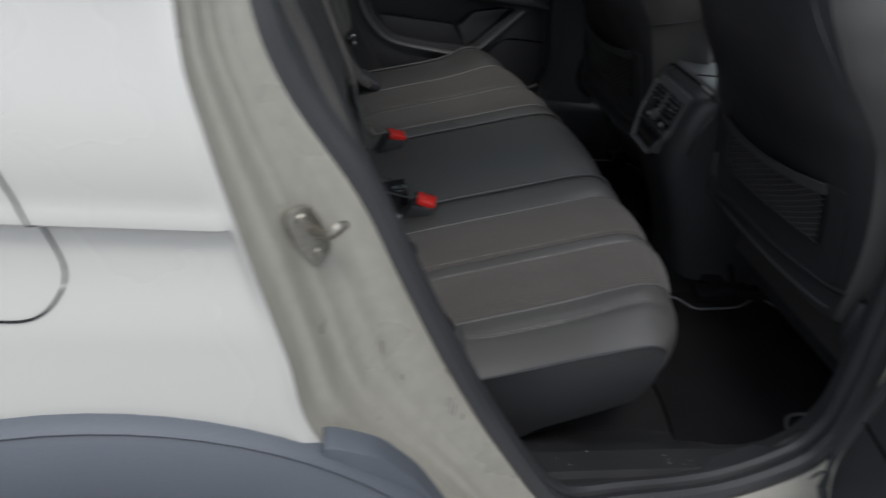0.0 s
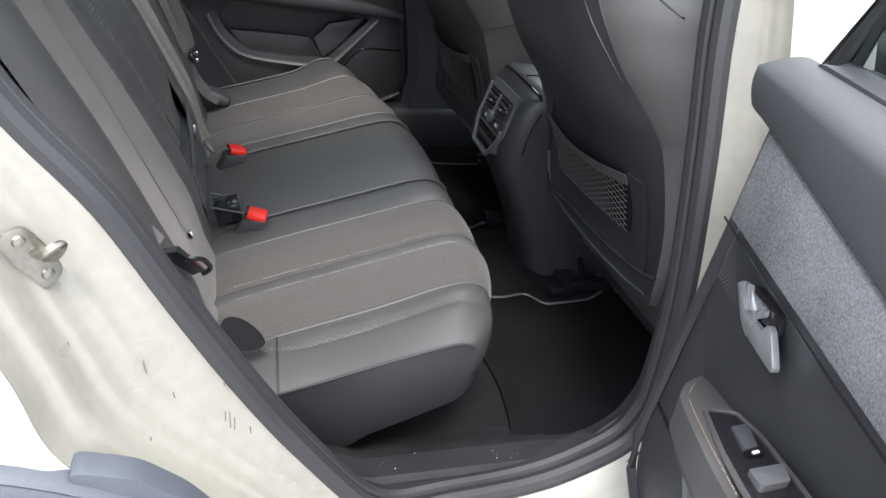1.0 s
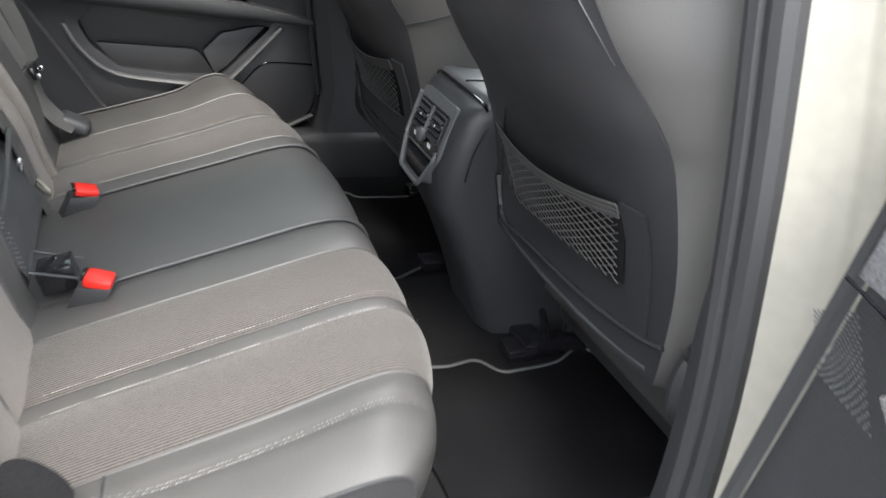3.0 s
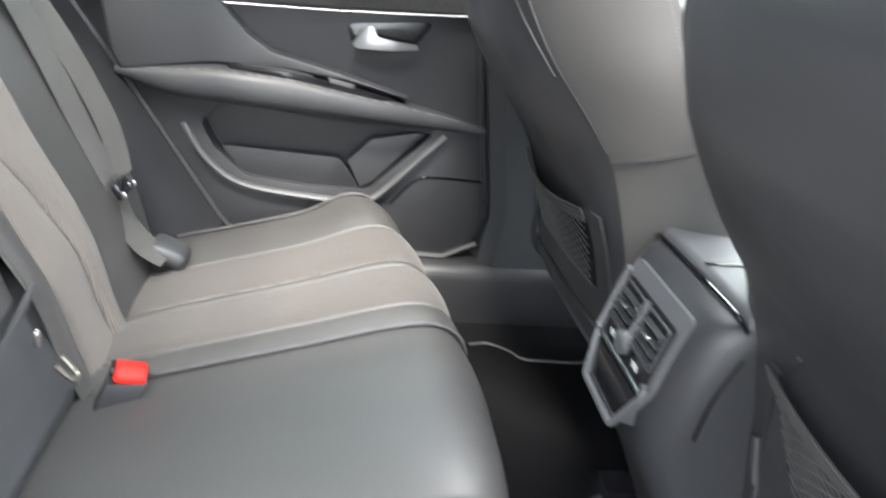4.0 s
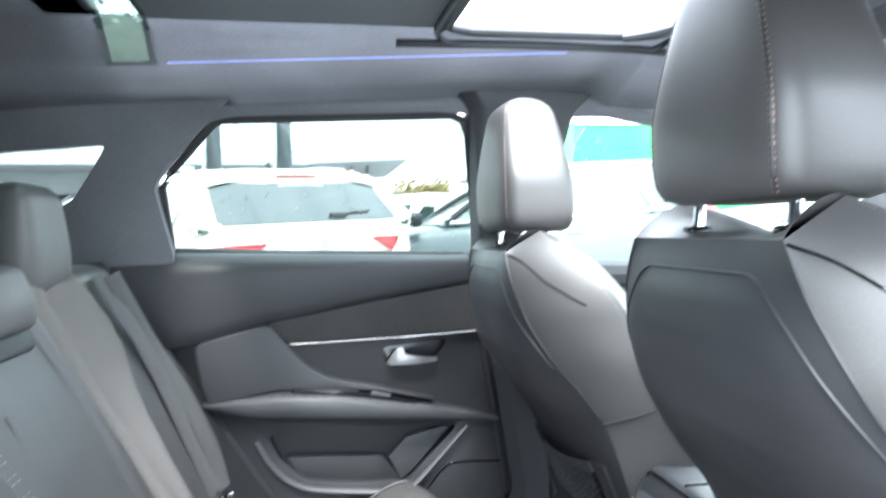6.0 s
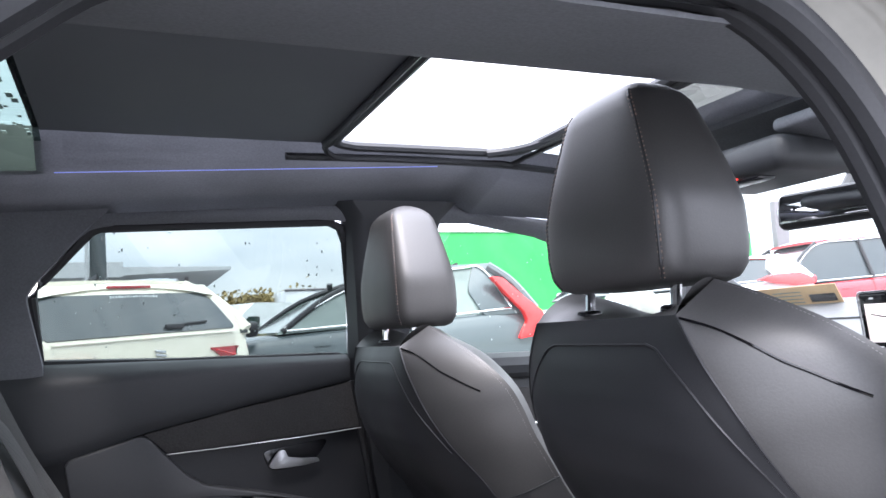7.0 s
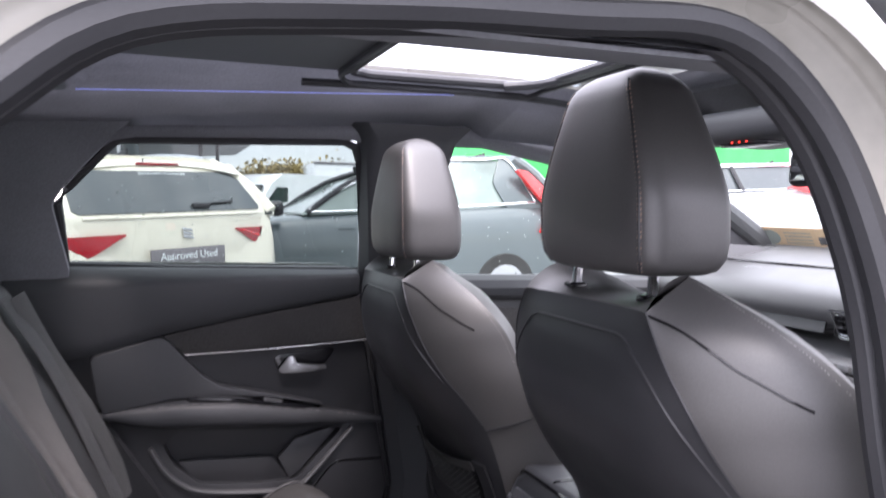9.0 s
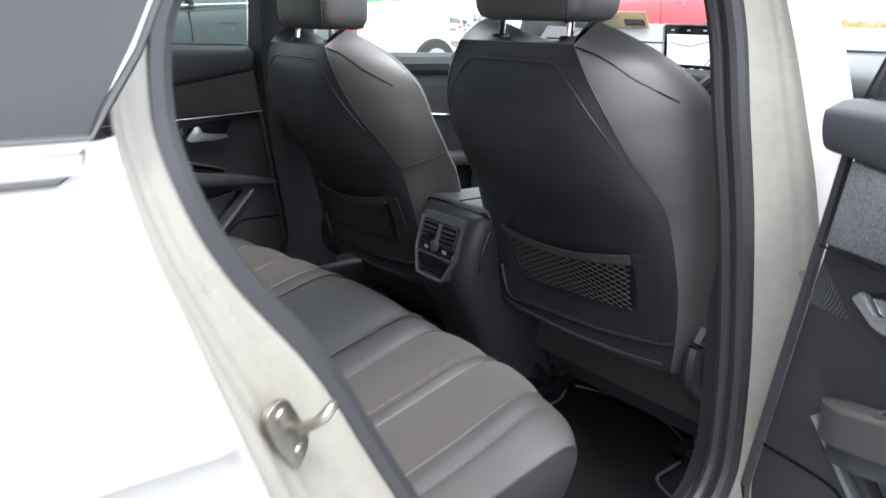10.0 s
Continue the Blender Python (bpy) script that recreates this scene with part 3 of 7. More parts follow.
part("strip", tube([(x, 0.458, roof_z(x, 0.458) - 1.552) for x in (-0.168, 0.0, 0.2, 0.4, 0.6)], 0.0011, 6), LED, led)
for k in range(26):
    rx, ry = random.uniform(-0.258, -0.20), random.uniform(-0.1, 0.43)
    rv = random.uniform(0.002, 0.005)
    drop = rbox((rv * 2, rv * random.uniform(2, 6), 0.002), (rx, ry, -0.003), 0.0009, 1)
    part("raindrop", drop, DROPS, roof_glass)


# ---- rear bench ----
CUSHION = smooth_line([(-0.07, 0, 0.545), (0.00, 0, 0.568), (0.10, 0, 0.597), (0.22, 0, 0.630), (0.31, 0, 0.655), (0.362, 0, 0.662), (0.394, 0, 0.648),
                       (0.408, 0, 0.615), (0.402, 0, 0.565), (0.380, 0, 0.502), (0.352, 0, 0.455), (0.315, 0, 0.442)], 4)


def cushion_point(u, y, lift=0.0):
    """Point of the bench's top and nose at width y, raised by lift."""
    f = u * (len(CUSHION) - 1)
    i = min(int(f), len(CUSHION) - 2)
    p = CUSHION[i].lerp(CUSHION[i + 1], f - i)
    q = CUSHION[min(i + 2, len(CUSHION) - 1)] - CUSHION[max(i - 1, 0)]
    nrm = Vector((-q.z, 0, q.x)).normalized()
    if nrm.z < 0 and u < 0.4:
        nrm = -nrm
    p = p + nrm * lift
    side = max(0.0, (abs(y) - 0.52) / 0.15)
    near = max(0.0, (-y - 0.38) / 0.20)
    away = max(0.0, (y - 0.05) / 0.50)
    x = p.x - (0.072 * away ** 1.8 * (y > 0) + 0.042 * near ** 2) * ease(0.15, 0.38, p.x)
    z = p.z - 0.016 * side ** 2 * ease(0.55, 0.60, p.z)
    return Vector((x, y, z))


def cushion_panel(y0, y1, puff, end=0.0):
    def f(u, v):
        y = y0 + (y1 - y0) * v
        lift = puff * (max(0.0, 1 - abs(2 * v - 1) ** 3.0)) - 0.002
        if end:
            lift -= 0.020 * max(0.0, (v if end > 0 else 1 - v) - 0.55) ** 2 * 5
        return cushion_point(u, y, lift + 0.0012 * noise.noise((u * 6, y * 14, 2.0)))
    return surface(f, 44, 10)


bench = thing("rear_bench", "black leather and ribbed grey cloth rear bench seat, clean", "car seat", (0, 0, 0))
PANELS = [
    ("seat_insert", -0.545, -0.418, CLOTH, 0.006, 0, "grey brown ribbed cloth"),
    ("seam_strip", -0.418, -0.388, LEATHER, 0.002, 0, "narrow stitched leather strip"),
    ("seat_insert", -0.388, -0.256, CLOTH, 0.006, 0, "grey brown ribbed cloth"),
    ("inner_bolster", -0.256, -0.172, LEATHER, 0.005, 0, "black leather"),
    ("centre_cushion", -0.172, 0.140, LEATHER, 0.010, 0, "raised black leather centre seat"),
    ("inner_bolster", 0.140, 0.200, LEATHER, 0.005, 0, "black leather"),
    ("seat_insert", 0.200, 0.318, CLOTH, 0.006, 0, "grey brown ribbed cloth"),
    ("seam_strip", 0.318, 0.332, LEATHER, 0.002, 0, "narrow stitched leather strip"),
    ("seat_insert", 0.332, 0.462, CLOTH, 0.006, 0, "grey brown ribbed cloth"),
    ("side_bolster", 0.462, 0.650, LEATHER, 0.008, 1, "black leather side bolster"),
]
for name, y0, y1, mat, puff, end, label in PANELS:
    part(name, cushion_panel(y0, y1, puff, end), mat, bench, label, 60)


def cushion_run(y, u0, u1, lift, n=14):
    return [cushion_point(u0 + (u1 - u0) * k / n, y, lift) for k in range(n + 1)]


for y in (-0.172, 0.140):
    part("piping", tube(cushion_run(y, 0.10, 0.62, 0.0035), 0.0034, 6, False, 2), PIPING, bench, "grey piping on the seam")
for y in (-0.545, -0.256, 0.2, 0.462):
    part("seam", tube(cushion_run(y, 0.04, 0.62, -0.001), 0.0022, 6, False, 2), LEATHER, bench)
# near outer bolster, its sewn edge and low side face
OUTER = smooth_line([(-0.07, -0.660, 0.542), (0.00, -0.663, 0.556), (0.074, -0.667, 0.578), (0.17, -0.676, 0.614), (0.235, -0.682, 0.636), (0.268, -0.684, 0.645), (0.290, -0.684, 0.645),
                     (0.305, -0.682, 0.636), (0.314, -0.679, 0.618), (0.316, -0.671, 0.590), (0.308, -0.655, 0.560), (0.290, -0.635, 0.535)], 4)


def outer_at(u):
    f = u * (len(OUTER) - 1)
    i = min(int(f), len(OUTER) - 2)
    return OUTER[i].lerp(OUTER[i + 1], f - i)


def bolster_seam(u):
    """Share of the bolster's width at which its double seam runs."""
    return 0.10 + 0.25 * ease(0.04, 0.18, u) - 0.06 * ease(0.25, 0.45, u)


def bolster(u, v):
    a, b, k = cushion_point(u, -0.545, -0.002), outer_at(u), ease(0.30, 0.62, u)
    out = Vector((0.75 * k, -0.62 * k, 1 - 0.75 * k)).normalized()
    p = a.lerp(b, v) + out * (0.010 + 0.006 * k) * math.sin(math.pi * v) ** 0.9
    p -= out * 0.0055 * ease(0.06, 0.20, u) * ease(0.62, 0.5, u) * math.exp(-((v - bolster_seam(u) - 0.02) / 0.075) ** 2)
    return p + Vector((0, 0, 0.0012 * noise.noise((u * 7, v * 3, 5.0))))


part("side_bolster", surface(bolster, 60, 14), LEATHER, bench, "black leather side bolster", 70)
LOWER = smooth_line([(-0.07, -0.610, 0.372), (0.03, -0.620, 0.388), (0.130, -0.632, 0.414), (0.170, -0.637, 0.442), (0.235, -0.643, 0.474), (0.290, -0.648, 0.502), (0.312, -0.650, 0.518), (0.323, -0.657, 0.556)], 6)


def lower_at(u):
    f = u * (len(LOWER) - 1)
    i = min(int(f), len(LOWER) - 2)
    return LOWER[i].lerp(LOWER[i + 1], f - i)


def side_panel(u, v):
    """Sewn flank under the piping, tucked in towards the floor."""
    return outer_at(u * 0.8182).lerp(lower_at(u), v) + Vector((0, -0.006 * math.sin(math.pi * v) * (1 - u ** 4), 0.0008 * noise.noise((u * 8, v * 4, 9.0))))


part("side_panel", surface(side_panel, 34, 10), LEATHER_SHELL, bench, "dark vinyl side of the seat base", 60)
part("nose_under", surface(lambda u, v: lower_at(v).lerp(Vector((lower_at(v).x - 0.02, -0.50, lower_at(v).z - 0.07)), u), 4, 16), LEATHER_SHELL, bench)
part("base_skirt", surface(lambda u, v: (-0.07 + 0.30 * u, -0.545 + 0.02 * v, 0.45 - 0.083 * v), 14, 4, 0.01), CARPET, bench, "dark carpeted seat plinth")
part("base_skirt", rbox((0.06, 1.13, 0.13), (0.215, 0.03, 0.43), 0.012), CARPET, bench, "dark carpeted seat plinth")
part("edge_piping", tube([outer_at(u / 30) + Vector((0, -0.001, 0.002)) for u in range(2, 21)], 0.0019, 6, False, 3), LEATHER_SHELL, bench, "dark piping on the seat edge")
part("corner_seam", tube([bolster(0.125, v / 8) + Vector((0, 0, 0.0005)) for v in range(9)], 0.0017, 6), LEATHER_SHELL, bench)
for y in (-0.422, -0.384, 0.325):
    stitch(cushion_run(y, 0.06, 0.60, 0.0036), "stitching", bench, THREAD, 0.0045, 0.0007)
for v in (0.0, 0.045):
    stitch([bolster(u / 36, v + bolster_seam(u / 36)) + Vector((0.0008, -0.0003, 0.0014)) for u in range(2, 23)], "stitching", bench, THREAD, 0.0045, 0.0007)
part("edge_piping", tube(cushion_run(0.600, 0.06, 0.50, 0.0065), 0.0025, 6, False, 3), PIPING, bench)


def back_x(z):
    return -0.05 - (z - 0.57) * 0.45


# upright lines of the backrest: height and width at its seams
def seam_line(*pts):
    zs, ys = [p[0] for p in pts][::-1], [p[1] for p in pts][::-1]
    return lambda z: float(np.interp(z, zs, ys))


ZIGZAG = seam_line((1.14, -0.256), (1.08, -0.244), (1.01, -0.220), (0.925, -0.196), (0.836, -0.168), (0.67, -0.150), (0.55, -0.145))
NEAR_STRIP = seam_line((1.14, -0.325), (1.01, -0.308), (0.937, -0.295), (0.857, -0.277), (0.747, -0.254), (0.55, -0.225))
REST_EDGE = seam_line((1.14, 0.040), (1.11, 0.047), (1.01, 0.074), (0.868, 0.096), (0.708, 0.121), (0.55, 0.126))
CLOTH_IN = seam_line((1.14, 0.090), (1.11, 0.094), (0.99, 0.110), (0.87, 0.138), (0.78, 0.158), (0.66, 0.163), (0.55, 0.165))
CLOTH_MID = seam_line((1.14, 0.180), (1.10, 0.176), (0.946, 0.172), (0.856, 0.194), (0.773, 0.236), (0.69, 0.262), (0.55, 0.275))
CLOTH_OUT = seam_line((1.14, 0.340), (1.10, 0.390), (1.05, 0.425), (1.00, 0.410), (0.945, 0.345), (0.90, 0.328), (0.83, 0.322), (0.73, 0.330), (0.65, 0.322), (0.55, 0.318))
flat_line = lambda y: (lambda z: y)


def back_panel(y0, y1, puff, z0=0.555, z1=1.115, deep=0.0):
    def f(u, v):
        s = u * 1.22
        if s <= 1:
            z, x = z0 + (z1 - z0) * s, back_x(z0 + (z1 - z0) * s)
        else:
            a = (s - 1) / 0.22 * math.pi * 0.62
            z, x = z1 + 0.03 * math.sin(a), back_x(z1) - 0.05 * (1 - math.cos(a))
        y = y0(min(z, z1)) + (y1(min(z, z1)) - y0(min(z, z1))) * v
        bulge = 0.020 * ease(0, 0.25, s) * (1 - 0.55 * ease(0.55, 1.0, s)) - 0.012
        lift = bulge + deep + puff * max(0.0, 1 - abs(2 * v - 1) ** 3)
        return (x + lift * 0.91 + 0.001 * noise.noise((u * 5, y * 9, 4)), y, z + lift * 0.41)
    return surface(f, 44, 10, 0.0)


backs = bench
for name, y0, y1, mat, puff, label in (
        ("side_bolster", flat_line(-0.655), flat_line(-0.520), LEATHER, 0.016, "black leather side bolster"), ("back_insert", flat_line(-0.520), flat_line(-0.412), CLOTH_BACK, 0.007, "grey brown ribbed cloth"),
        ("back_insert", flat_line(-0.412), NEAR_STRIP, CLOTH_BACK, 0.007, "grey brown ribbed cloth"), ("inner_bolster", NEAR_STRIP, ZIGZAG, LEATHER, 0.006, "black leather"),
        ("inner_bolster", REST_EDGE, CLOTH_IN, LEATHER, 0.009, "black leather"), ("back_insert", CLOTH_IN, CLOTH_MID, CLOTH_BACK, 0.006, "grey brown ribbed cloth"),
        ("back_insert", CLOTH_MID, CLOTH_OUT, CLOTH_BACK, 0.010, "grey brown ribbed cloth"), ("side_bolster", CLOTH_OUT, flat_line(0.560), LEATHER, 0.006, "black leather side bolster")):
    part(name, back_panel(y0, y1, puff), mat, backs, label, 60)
part("centre_rest", back_panel(ZIGZAG, REST_EDGE, 0.010, 0.690, 1.075), LEATHER, backs, "folded black leather centre armrest", 60)
part("centre_base", back_panel(ZIGZAG, CLOTH_IN, 0.0, 0.55, 0.690, -0.012), PLASTIC_SOFT, backs, "dark panel below the armrest", 60)
part("top_recess", rbox((0.05, 0.20, 0.045), (-0.285, -0.085, 1.072), 0.010, 2, pose(0, 0, 0, 0, -24, 0)), PLASTIC, backs, "black recess under the centre headrest")
part("rear_board", rbox((0.03, 1.2, 0.62), (-0.225, -0.03, 0.84), 0.01, 2, pose(0, 0, 0, 0, -24, 0)), CARPET, backs, "carpeted rear of the backrest")


def back_run(line, z0, z1, lift, n=22, shift=0.0):
    """Points along a seam of the backrest, in front of it by lift."""
    out = []
    for k in range(n + 1):
        z = z0 + (z1 - z0) * k / n
        q = (z - 0.555) / 0.56
        bulge = 0.020 * ease(0, 0.25, q) * (1 - 0.55 * ease(0.55, 1.0, q)) - 0.012
        out.append((back_x(z) + bulge * 0.91 + lift, line(z) + shift, z + bulge * 0.41))
    return out


for shift in (-0.007, 0.007):
    stitch(back_run(ZIGZAG, 0.60, 1.07, 0.0072, shift=shift), "stitching", backs, THREAD, 0.008, 0.0016, (1, 0, 0.4))
for line in (NEAR_STRIP, CLOTH_MID):
    stitch(back_run(line, 0.60, 1.10, 0.003, shift=-0.004), "stitching", backs, normal=(1, 0, 0.4))
for line in (flat_line(-0.520), flat_line(-0.412), NEAR_STRIP, ZIGZAG, REST_EDGE, CLOTH_IN, CLOTH_MID, CLOTH_OUT):
    part("seam", tube(back_run(line, 0.575, 1.11, -0.0005), 0.0026, 6, False, 1), LEATHER, backs)
part("rest_piping", tube([(back_x(z) + 0.016, y, z) for y, z in ((0.124, 0.702), (0.05, 0.692), (-0.05, 0.680), (-0.14, 0.676))], 0.0045, 6, False, 3), PIPING, backs, "pale piped lower edge of the armrest")
part("rest_crease", tube([(back_x(z) + 0.0125, y, z) for y, z in ((-0.150, 1.01), (-0.142, 0.906), (-0.122, 0.80), (-0.106, 0.715))], 0.0022, 6, False, 4), LEATHER, backs)
part("latch_hook", rbox((0.008, 0.010, 0.022), (-0.080, 0.082, 0.660), 0.003), BRIGHT, backs, "chrome anchor hook")
part("anchor_ring", tube([(-0.06, 0.075, 0.63), (-0.045, 0.078, 0.61), (-0.045, 0.092, 0.61), (-0.06, 0.095, 0.63)], 0.0035, 6), STEEL, backs)


def headrest_rings(w, d, h, top=0.55, lean=0.0, n=32, levels=18, box=0.42):
    """Boxy pillow from level rings, narrower towards a soft top."""
    rings = []
    for k in range(levels + 1):
        t = (1 - math.cos(math.pi * k / levels)) / 2
        wid = w * (np.interp(t, [0, 0.02, 0.07, 0.16, 0.34], [0.80, 0.90, 0.97, 1.0, 1.0]) if t < 0.34 else 1 - (1 - top) * ((t - 0.34) / 0.66) ** 1.25)
        dep = d * (np.interp(t, [0, 0.02, 0.07, 0.16, 0.34], [0.70, 0.85, 0.96, 1.0, 1.0]) if t < 0.34 else 1 - 0.36 * ((t - 0.34) / 0.66) ** 1.3)
        round_off = math.sqrt(max(0.0, 1 - max(0.0, (t - 0.86) / 0.142) ** 2.2))
        ring = []
        for q in range(n):
            a = 2 * math.pi * q / n
            c, e = math.cos(a), math.sin(a)
            ring.append((lean * t * h + dep * round_off * 0.5 * math.copysign(abs(c) ** box, c), wid * (0.45 + 0.55 * round_off) * 0.5 * math.copysign(abs(e) ** box, e), t * h))
        rings.append(ring)
    return rings


def small_headrest(at, w, d, h, label):
    t = thing("headrest", label, "headrest", at, "rear headrests")
    part("pad", loft(headrest_rings(w, d, h, 0.8)), LEATHER, t, smooth=60)
    for s in (-1, 1):
        part("post", tube([(0, s * 0.055, -0.06), (0, s * 0.055, 0.03)], 0.005, 8, False, 0), BRIGHT, t)
    stitch([(d * 0.42, -w * 0.30, h * 0.18), (d * 0.46, -w * 0.30, h * 0.5), (d * 0.36, -w * 0.28, h * 0.85)], "stitching", t, COPPER, normal=(1, 0, 0))
    return t


small_headrest((-0.335, 0.215, 1.115), 0.215, 0.085, 0.165, "raised black leather rear headrest")
small_headrest((-0.300, -0.085, 1.085), 0.230, 0.100, 0.085, "low black leather centre headrest with copper stitching")


# ---- belts and buckles ----
def webbing(pts, width, across):
    """Flat strap along a curve."""
    line = smooth_line(pts, 8)
    a = Vector(across).normalized() * width * 0.5
    return loft([[p - a, p - a * 0.3 + Vector((0.001, 0, 0.0008)), p + a * 0.3 + Vector((0.001, 0, 0.0008)), p + a, p + a - Vector((0.0015, 0, 0)), p - a - Vector((0.0015, 0, 0))] for p in line])


def buckle(at, turn, label):
    t = thing("belt_buckle", label, "seat belt buckle", at, "seat belt buckles")
    t.rotation_euler = (0, 0, radians(turn))
    part("body", loft([[(x + s, y * k, z) for x, y in ((-0.024, -0.019), (0.020, -0.019), (0.020, 0.019), (-0.024, 0.019))] for z, s, k in ((-0.055, -0.022, 0.8), (-0.02, -0.004, 1.0), (-0.006, 0.002, 1.0), (-0.003, 0.004, 0.94))]), PLASTIC, t, "black plastic buckle body")
    part("button", rbox((0.036, 0.036, 0.013), (0.005, 0, 0.002), 0.004, 2, pose(0, 0, 0, 0, 12, 0)), RED, t, "bright red release button")
    part("slot", rbox((0.005, 0.026, 0.006), (-0.014, 0, 0.009), 0.001), SCREEN_BLACK, t)
    return t


buckle((0.004, 0.108, 0.600), 8, "red and black seat belt buckle by the far seat")
buckle((0.026, -0.196, 0.602), -12, "red and black seat belt buckle by the near seat")
latch_plate = thing("buckle_housing", "black square centre belt buckle folded into the seat", "seat belt buckle", (-0.022, -0.155, 0.590))
part("housing", rbox((0.046, 0.046, 0.036), (0, 0, 0.004), 0.0025, 2, pose(0, 0, 0, 0, -14, 0)), PLASTIC_GLOSS, latch_plate, "square black buckle body")
part("slot", rbox((0.006, 0.028, 0.003), (0.006, 0, 0.0235), 0.001, 1, pose(0, 0, 0, 0, -14, 0)), SCREEN_BLACK, latch_plate)
part("frame", tube([(-0.030, -0.030, 0.024), (0.032, -0.030, 0.010), (0.032, 0.030, 0.010), (-0.030, 0.030, 0.024)], 0.0019, 6, True, 0), PLASTIC_SOFT, latch_plate, "pale edged frame round the buckle")

far_belt = thing("seat_belt", "black seat belt hanging beside the far seat", "seat belt", (0, 0, 0))
part("strap", webbing([(-0.285, 0.415, 1.130), (-0.222, 0.432, 1.016), (-0.173, 0.440, 0.908), (-0.118, 0.442, 0.775), (-0.093, 0.446, 0.718)], 0.046, (0.2, 1, 0.2)), BELT, far_belt)
part("strap_loop", webbing([(-0.265, 0.43, 1.13), (-0.215, 0.470, 1.01), (-0.155, 0.485, 0.90), (-0.105, 0.490, 0.79), (-0.082, 0.472, 0.715)], 0.040, (0.5, 1, 0.3)), BELT, far_belt)
part("lap_strap", webbing([(-0.090, 0.446, 0.712), (-0.080, 0.444, 0.662), (-0.050, 0.446, 0.615), (-0.018, 0.452, 0.590)], 0.048, (0.3, 1, 0.2)), BELT, far_belt)
part("tongue", rbox((0.014, 0.052, 0.026), (-0.080, 0.450, 0.704), 0.005, 2, pose(0, 0, 0, 0, -30, 0)), PLASTIC_GLOSS, far_belt, "black belt tongue with chrome ends")
for s in (-1, 1):
    part("rivet", rbox((0.008, 0.006, 0.010), (-0.070, 0.450 + s * 0.028, 0.702), 0.002), BRIGHT, far_belt)
part("anchor_cover", rbox((0.06, 0.06, 0.03), (-0.020, 0.478, 0.590), 0.012, 3, pose(0, 0, 0, 0, 25, 0)), PLASTIC_SOFT, far_belt, "dark belt anchor cover")

near_belt = thing("seat_belt", "black seat belt hanging beside the near seat", "seat belt", (0, 0, 0))
part("strap", webbing([(-0.33, -0.630, 1.13), (-0.26, -0.630, 1.00), (-0.19, -0.628, 0.88), (-0.123, -0.615, 0.785)], 0.044, (0.35, 1, 0.1)), BELT, near_belt)
part("tongue", loft([[(-0.113 + a, -0.622 + b, 0.778 + c) for a, b, c in ring] for ring in (
    ((-0.01, -0.012, 0.006), (0.012, -0.010, 0.008), (0.014, 0.012, 0.004), (-0.008, 0.012, 0.0)), ((0.012, 0.004, -0.022), (0.030, 0.008, -0.016), (0.030, 0.026, -0.022), (0.012, 0.024, -0.028)),
    ((0.030, 0.018, -0.046), (0.046, 0.022, -0.042), (0.046, 0.036, -0.048), (0.032, 0.034, -0.052)))]), PLASTIC_GLOSS, near_belt, "black belt tongue", 20)
part("tongue_loop", tube([(-0.093, -0.615, 0.764), (-0.070, -0.600, 0.754), (-0.060, -0.590, 0.734), (-0.070, -0.586, 0.722)], 0.0035, 8), PLASTIC_GLOSS, near_belt)
part("pin", rbox((0.008, 0.008, 0.012), (-0.085, -0.560, 0.770), 0.002), BRIGHT, near_belt)


def flap(u, v):
    """Rounded flap that hangs from the belt's lower anchor."""
    a, b = 2 * u - 1, 2 * v - 1
    c, d = 0.40 + 0.50 * a * math.sqrt(1 - b * b / 2.2), 0.45 + 0.52 * b * math.sqrt(1 - a * a / 2.2)
    d *= 1.1 - 0.55 * c
    return (-0.044 + 0.060 * c + 0.004 * d, -0.575 - 0.040 * d - 0.016 * c, 0.640 - 0.030 * c * c - 0.020 * d - 0.012 * d * d)


part("anchor_flap", surface(flap, 12, 12, 0.004), CARPET, near_belt, "dark flap over the belt anchor")


# ---- front seats ----
# lines of a front backrest. PROFILE: height and depth of the rear face's middle; REAR_OUT: rear seam (height, half width, depth);
# EDGE_OUT: sewn front edge (height, half width, depth)
PROFILE = [(0.50, 0.655), (0.56, 0.650), (0.63, 0.640), (0.71, 0.624), (0.77, 0.606), (0.81, 0.588), (0.85, 0.562), (0.88, 0.540), (0.90, 0.521), (0.93, 0.497), (0.96, 0.476), (1.00, 0.453),
           (1.04, 0.440), (1.08, 0.436), (1.12, 0.440), (1.15, 0.447), (1.18, 0.460)]
REAR_OUT = [(0.598, 0.226, 0.656), (0.62, 0.236, 0.650), (0.75, 0.250, 0.628), (0.88, 0.250, 0.588), (0.925, 0.246, 0.562), (0.965, 0.234, 0.532), (1.00, 0.222, 0.504), (1.04, 0.208, 0.480), (1.075, 0.195, 0.464),
            (1.12, 0.170, 0.452), (1.150, 0.152, 0.449), (1.172, 0.138, 0.449)]
EDGE_OUT = [(0.598, 0.246, 0.752), (0.62, 0.255, 0.755), (0.75, 0.290, 0.740), (0.88, 0.310, 0.697), (0.93, 0.315, 0.668), (0.975, 0.318, 0.642), (1.02, 0.316, 0.617), (1.065, 0.310, 0.600), (1.105, 0.298, 0.580),
            (1.150, 0.254, 0.550), (1.186, 0.190, 0.522), (1.208, 0.125, 0.514)]


def seat_x(z):
    """Depth of the rear face's middle line at height z."""
    return float(np.interp(z, [p[0] for p in PROFILE], [p[1] for p in PROFILE]))


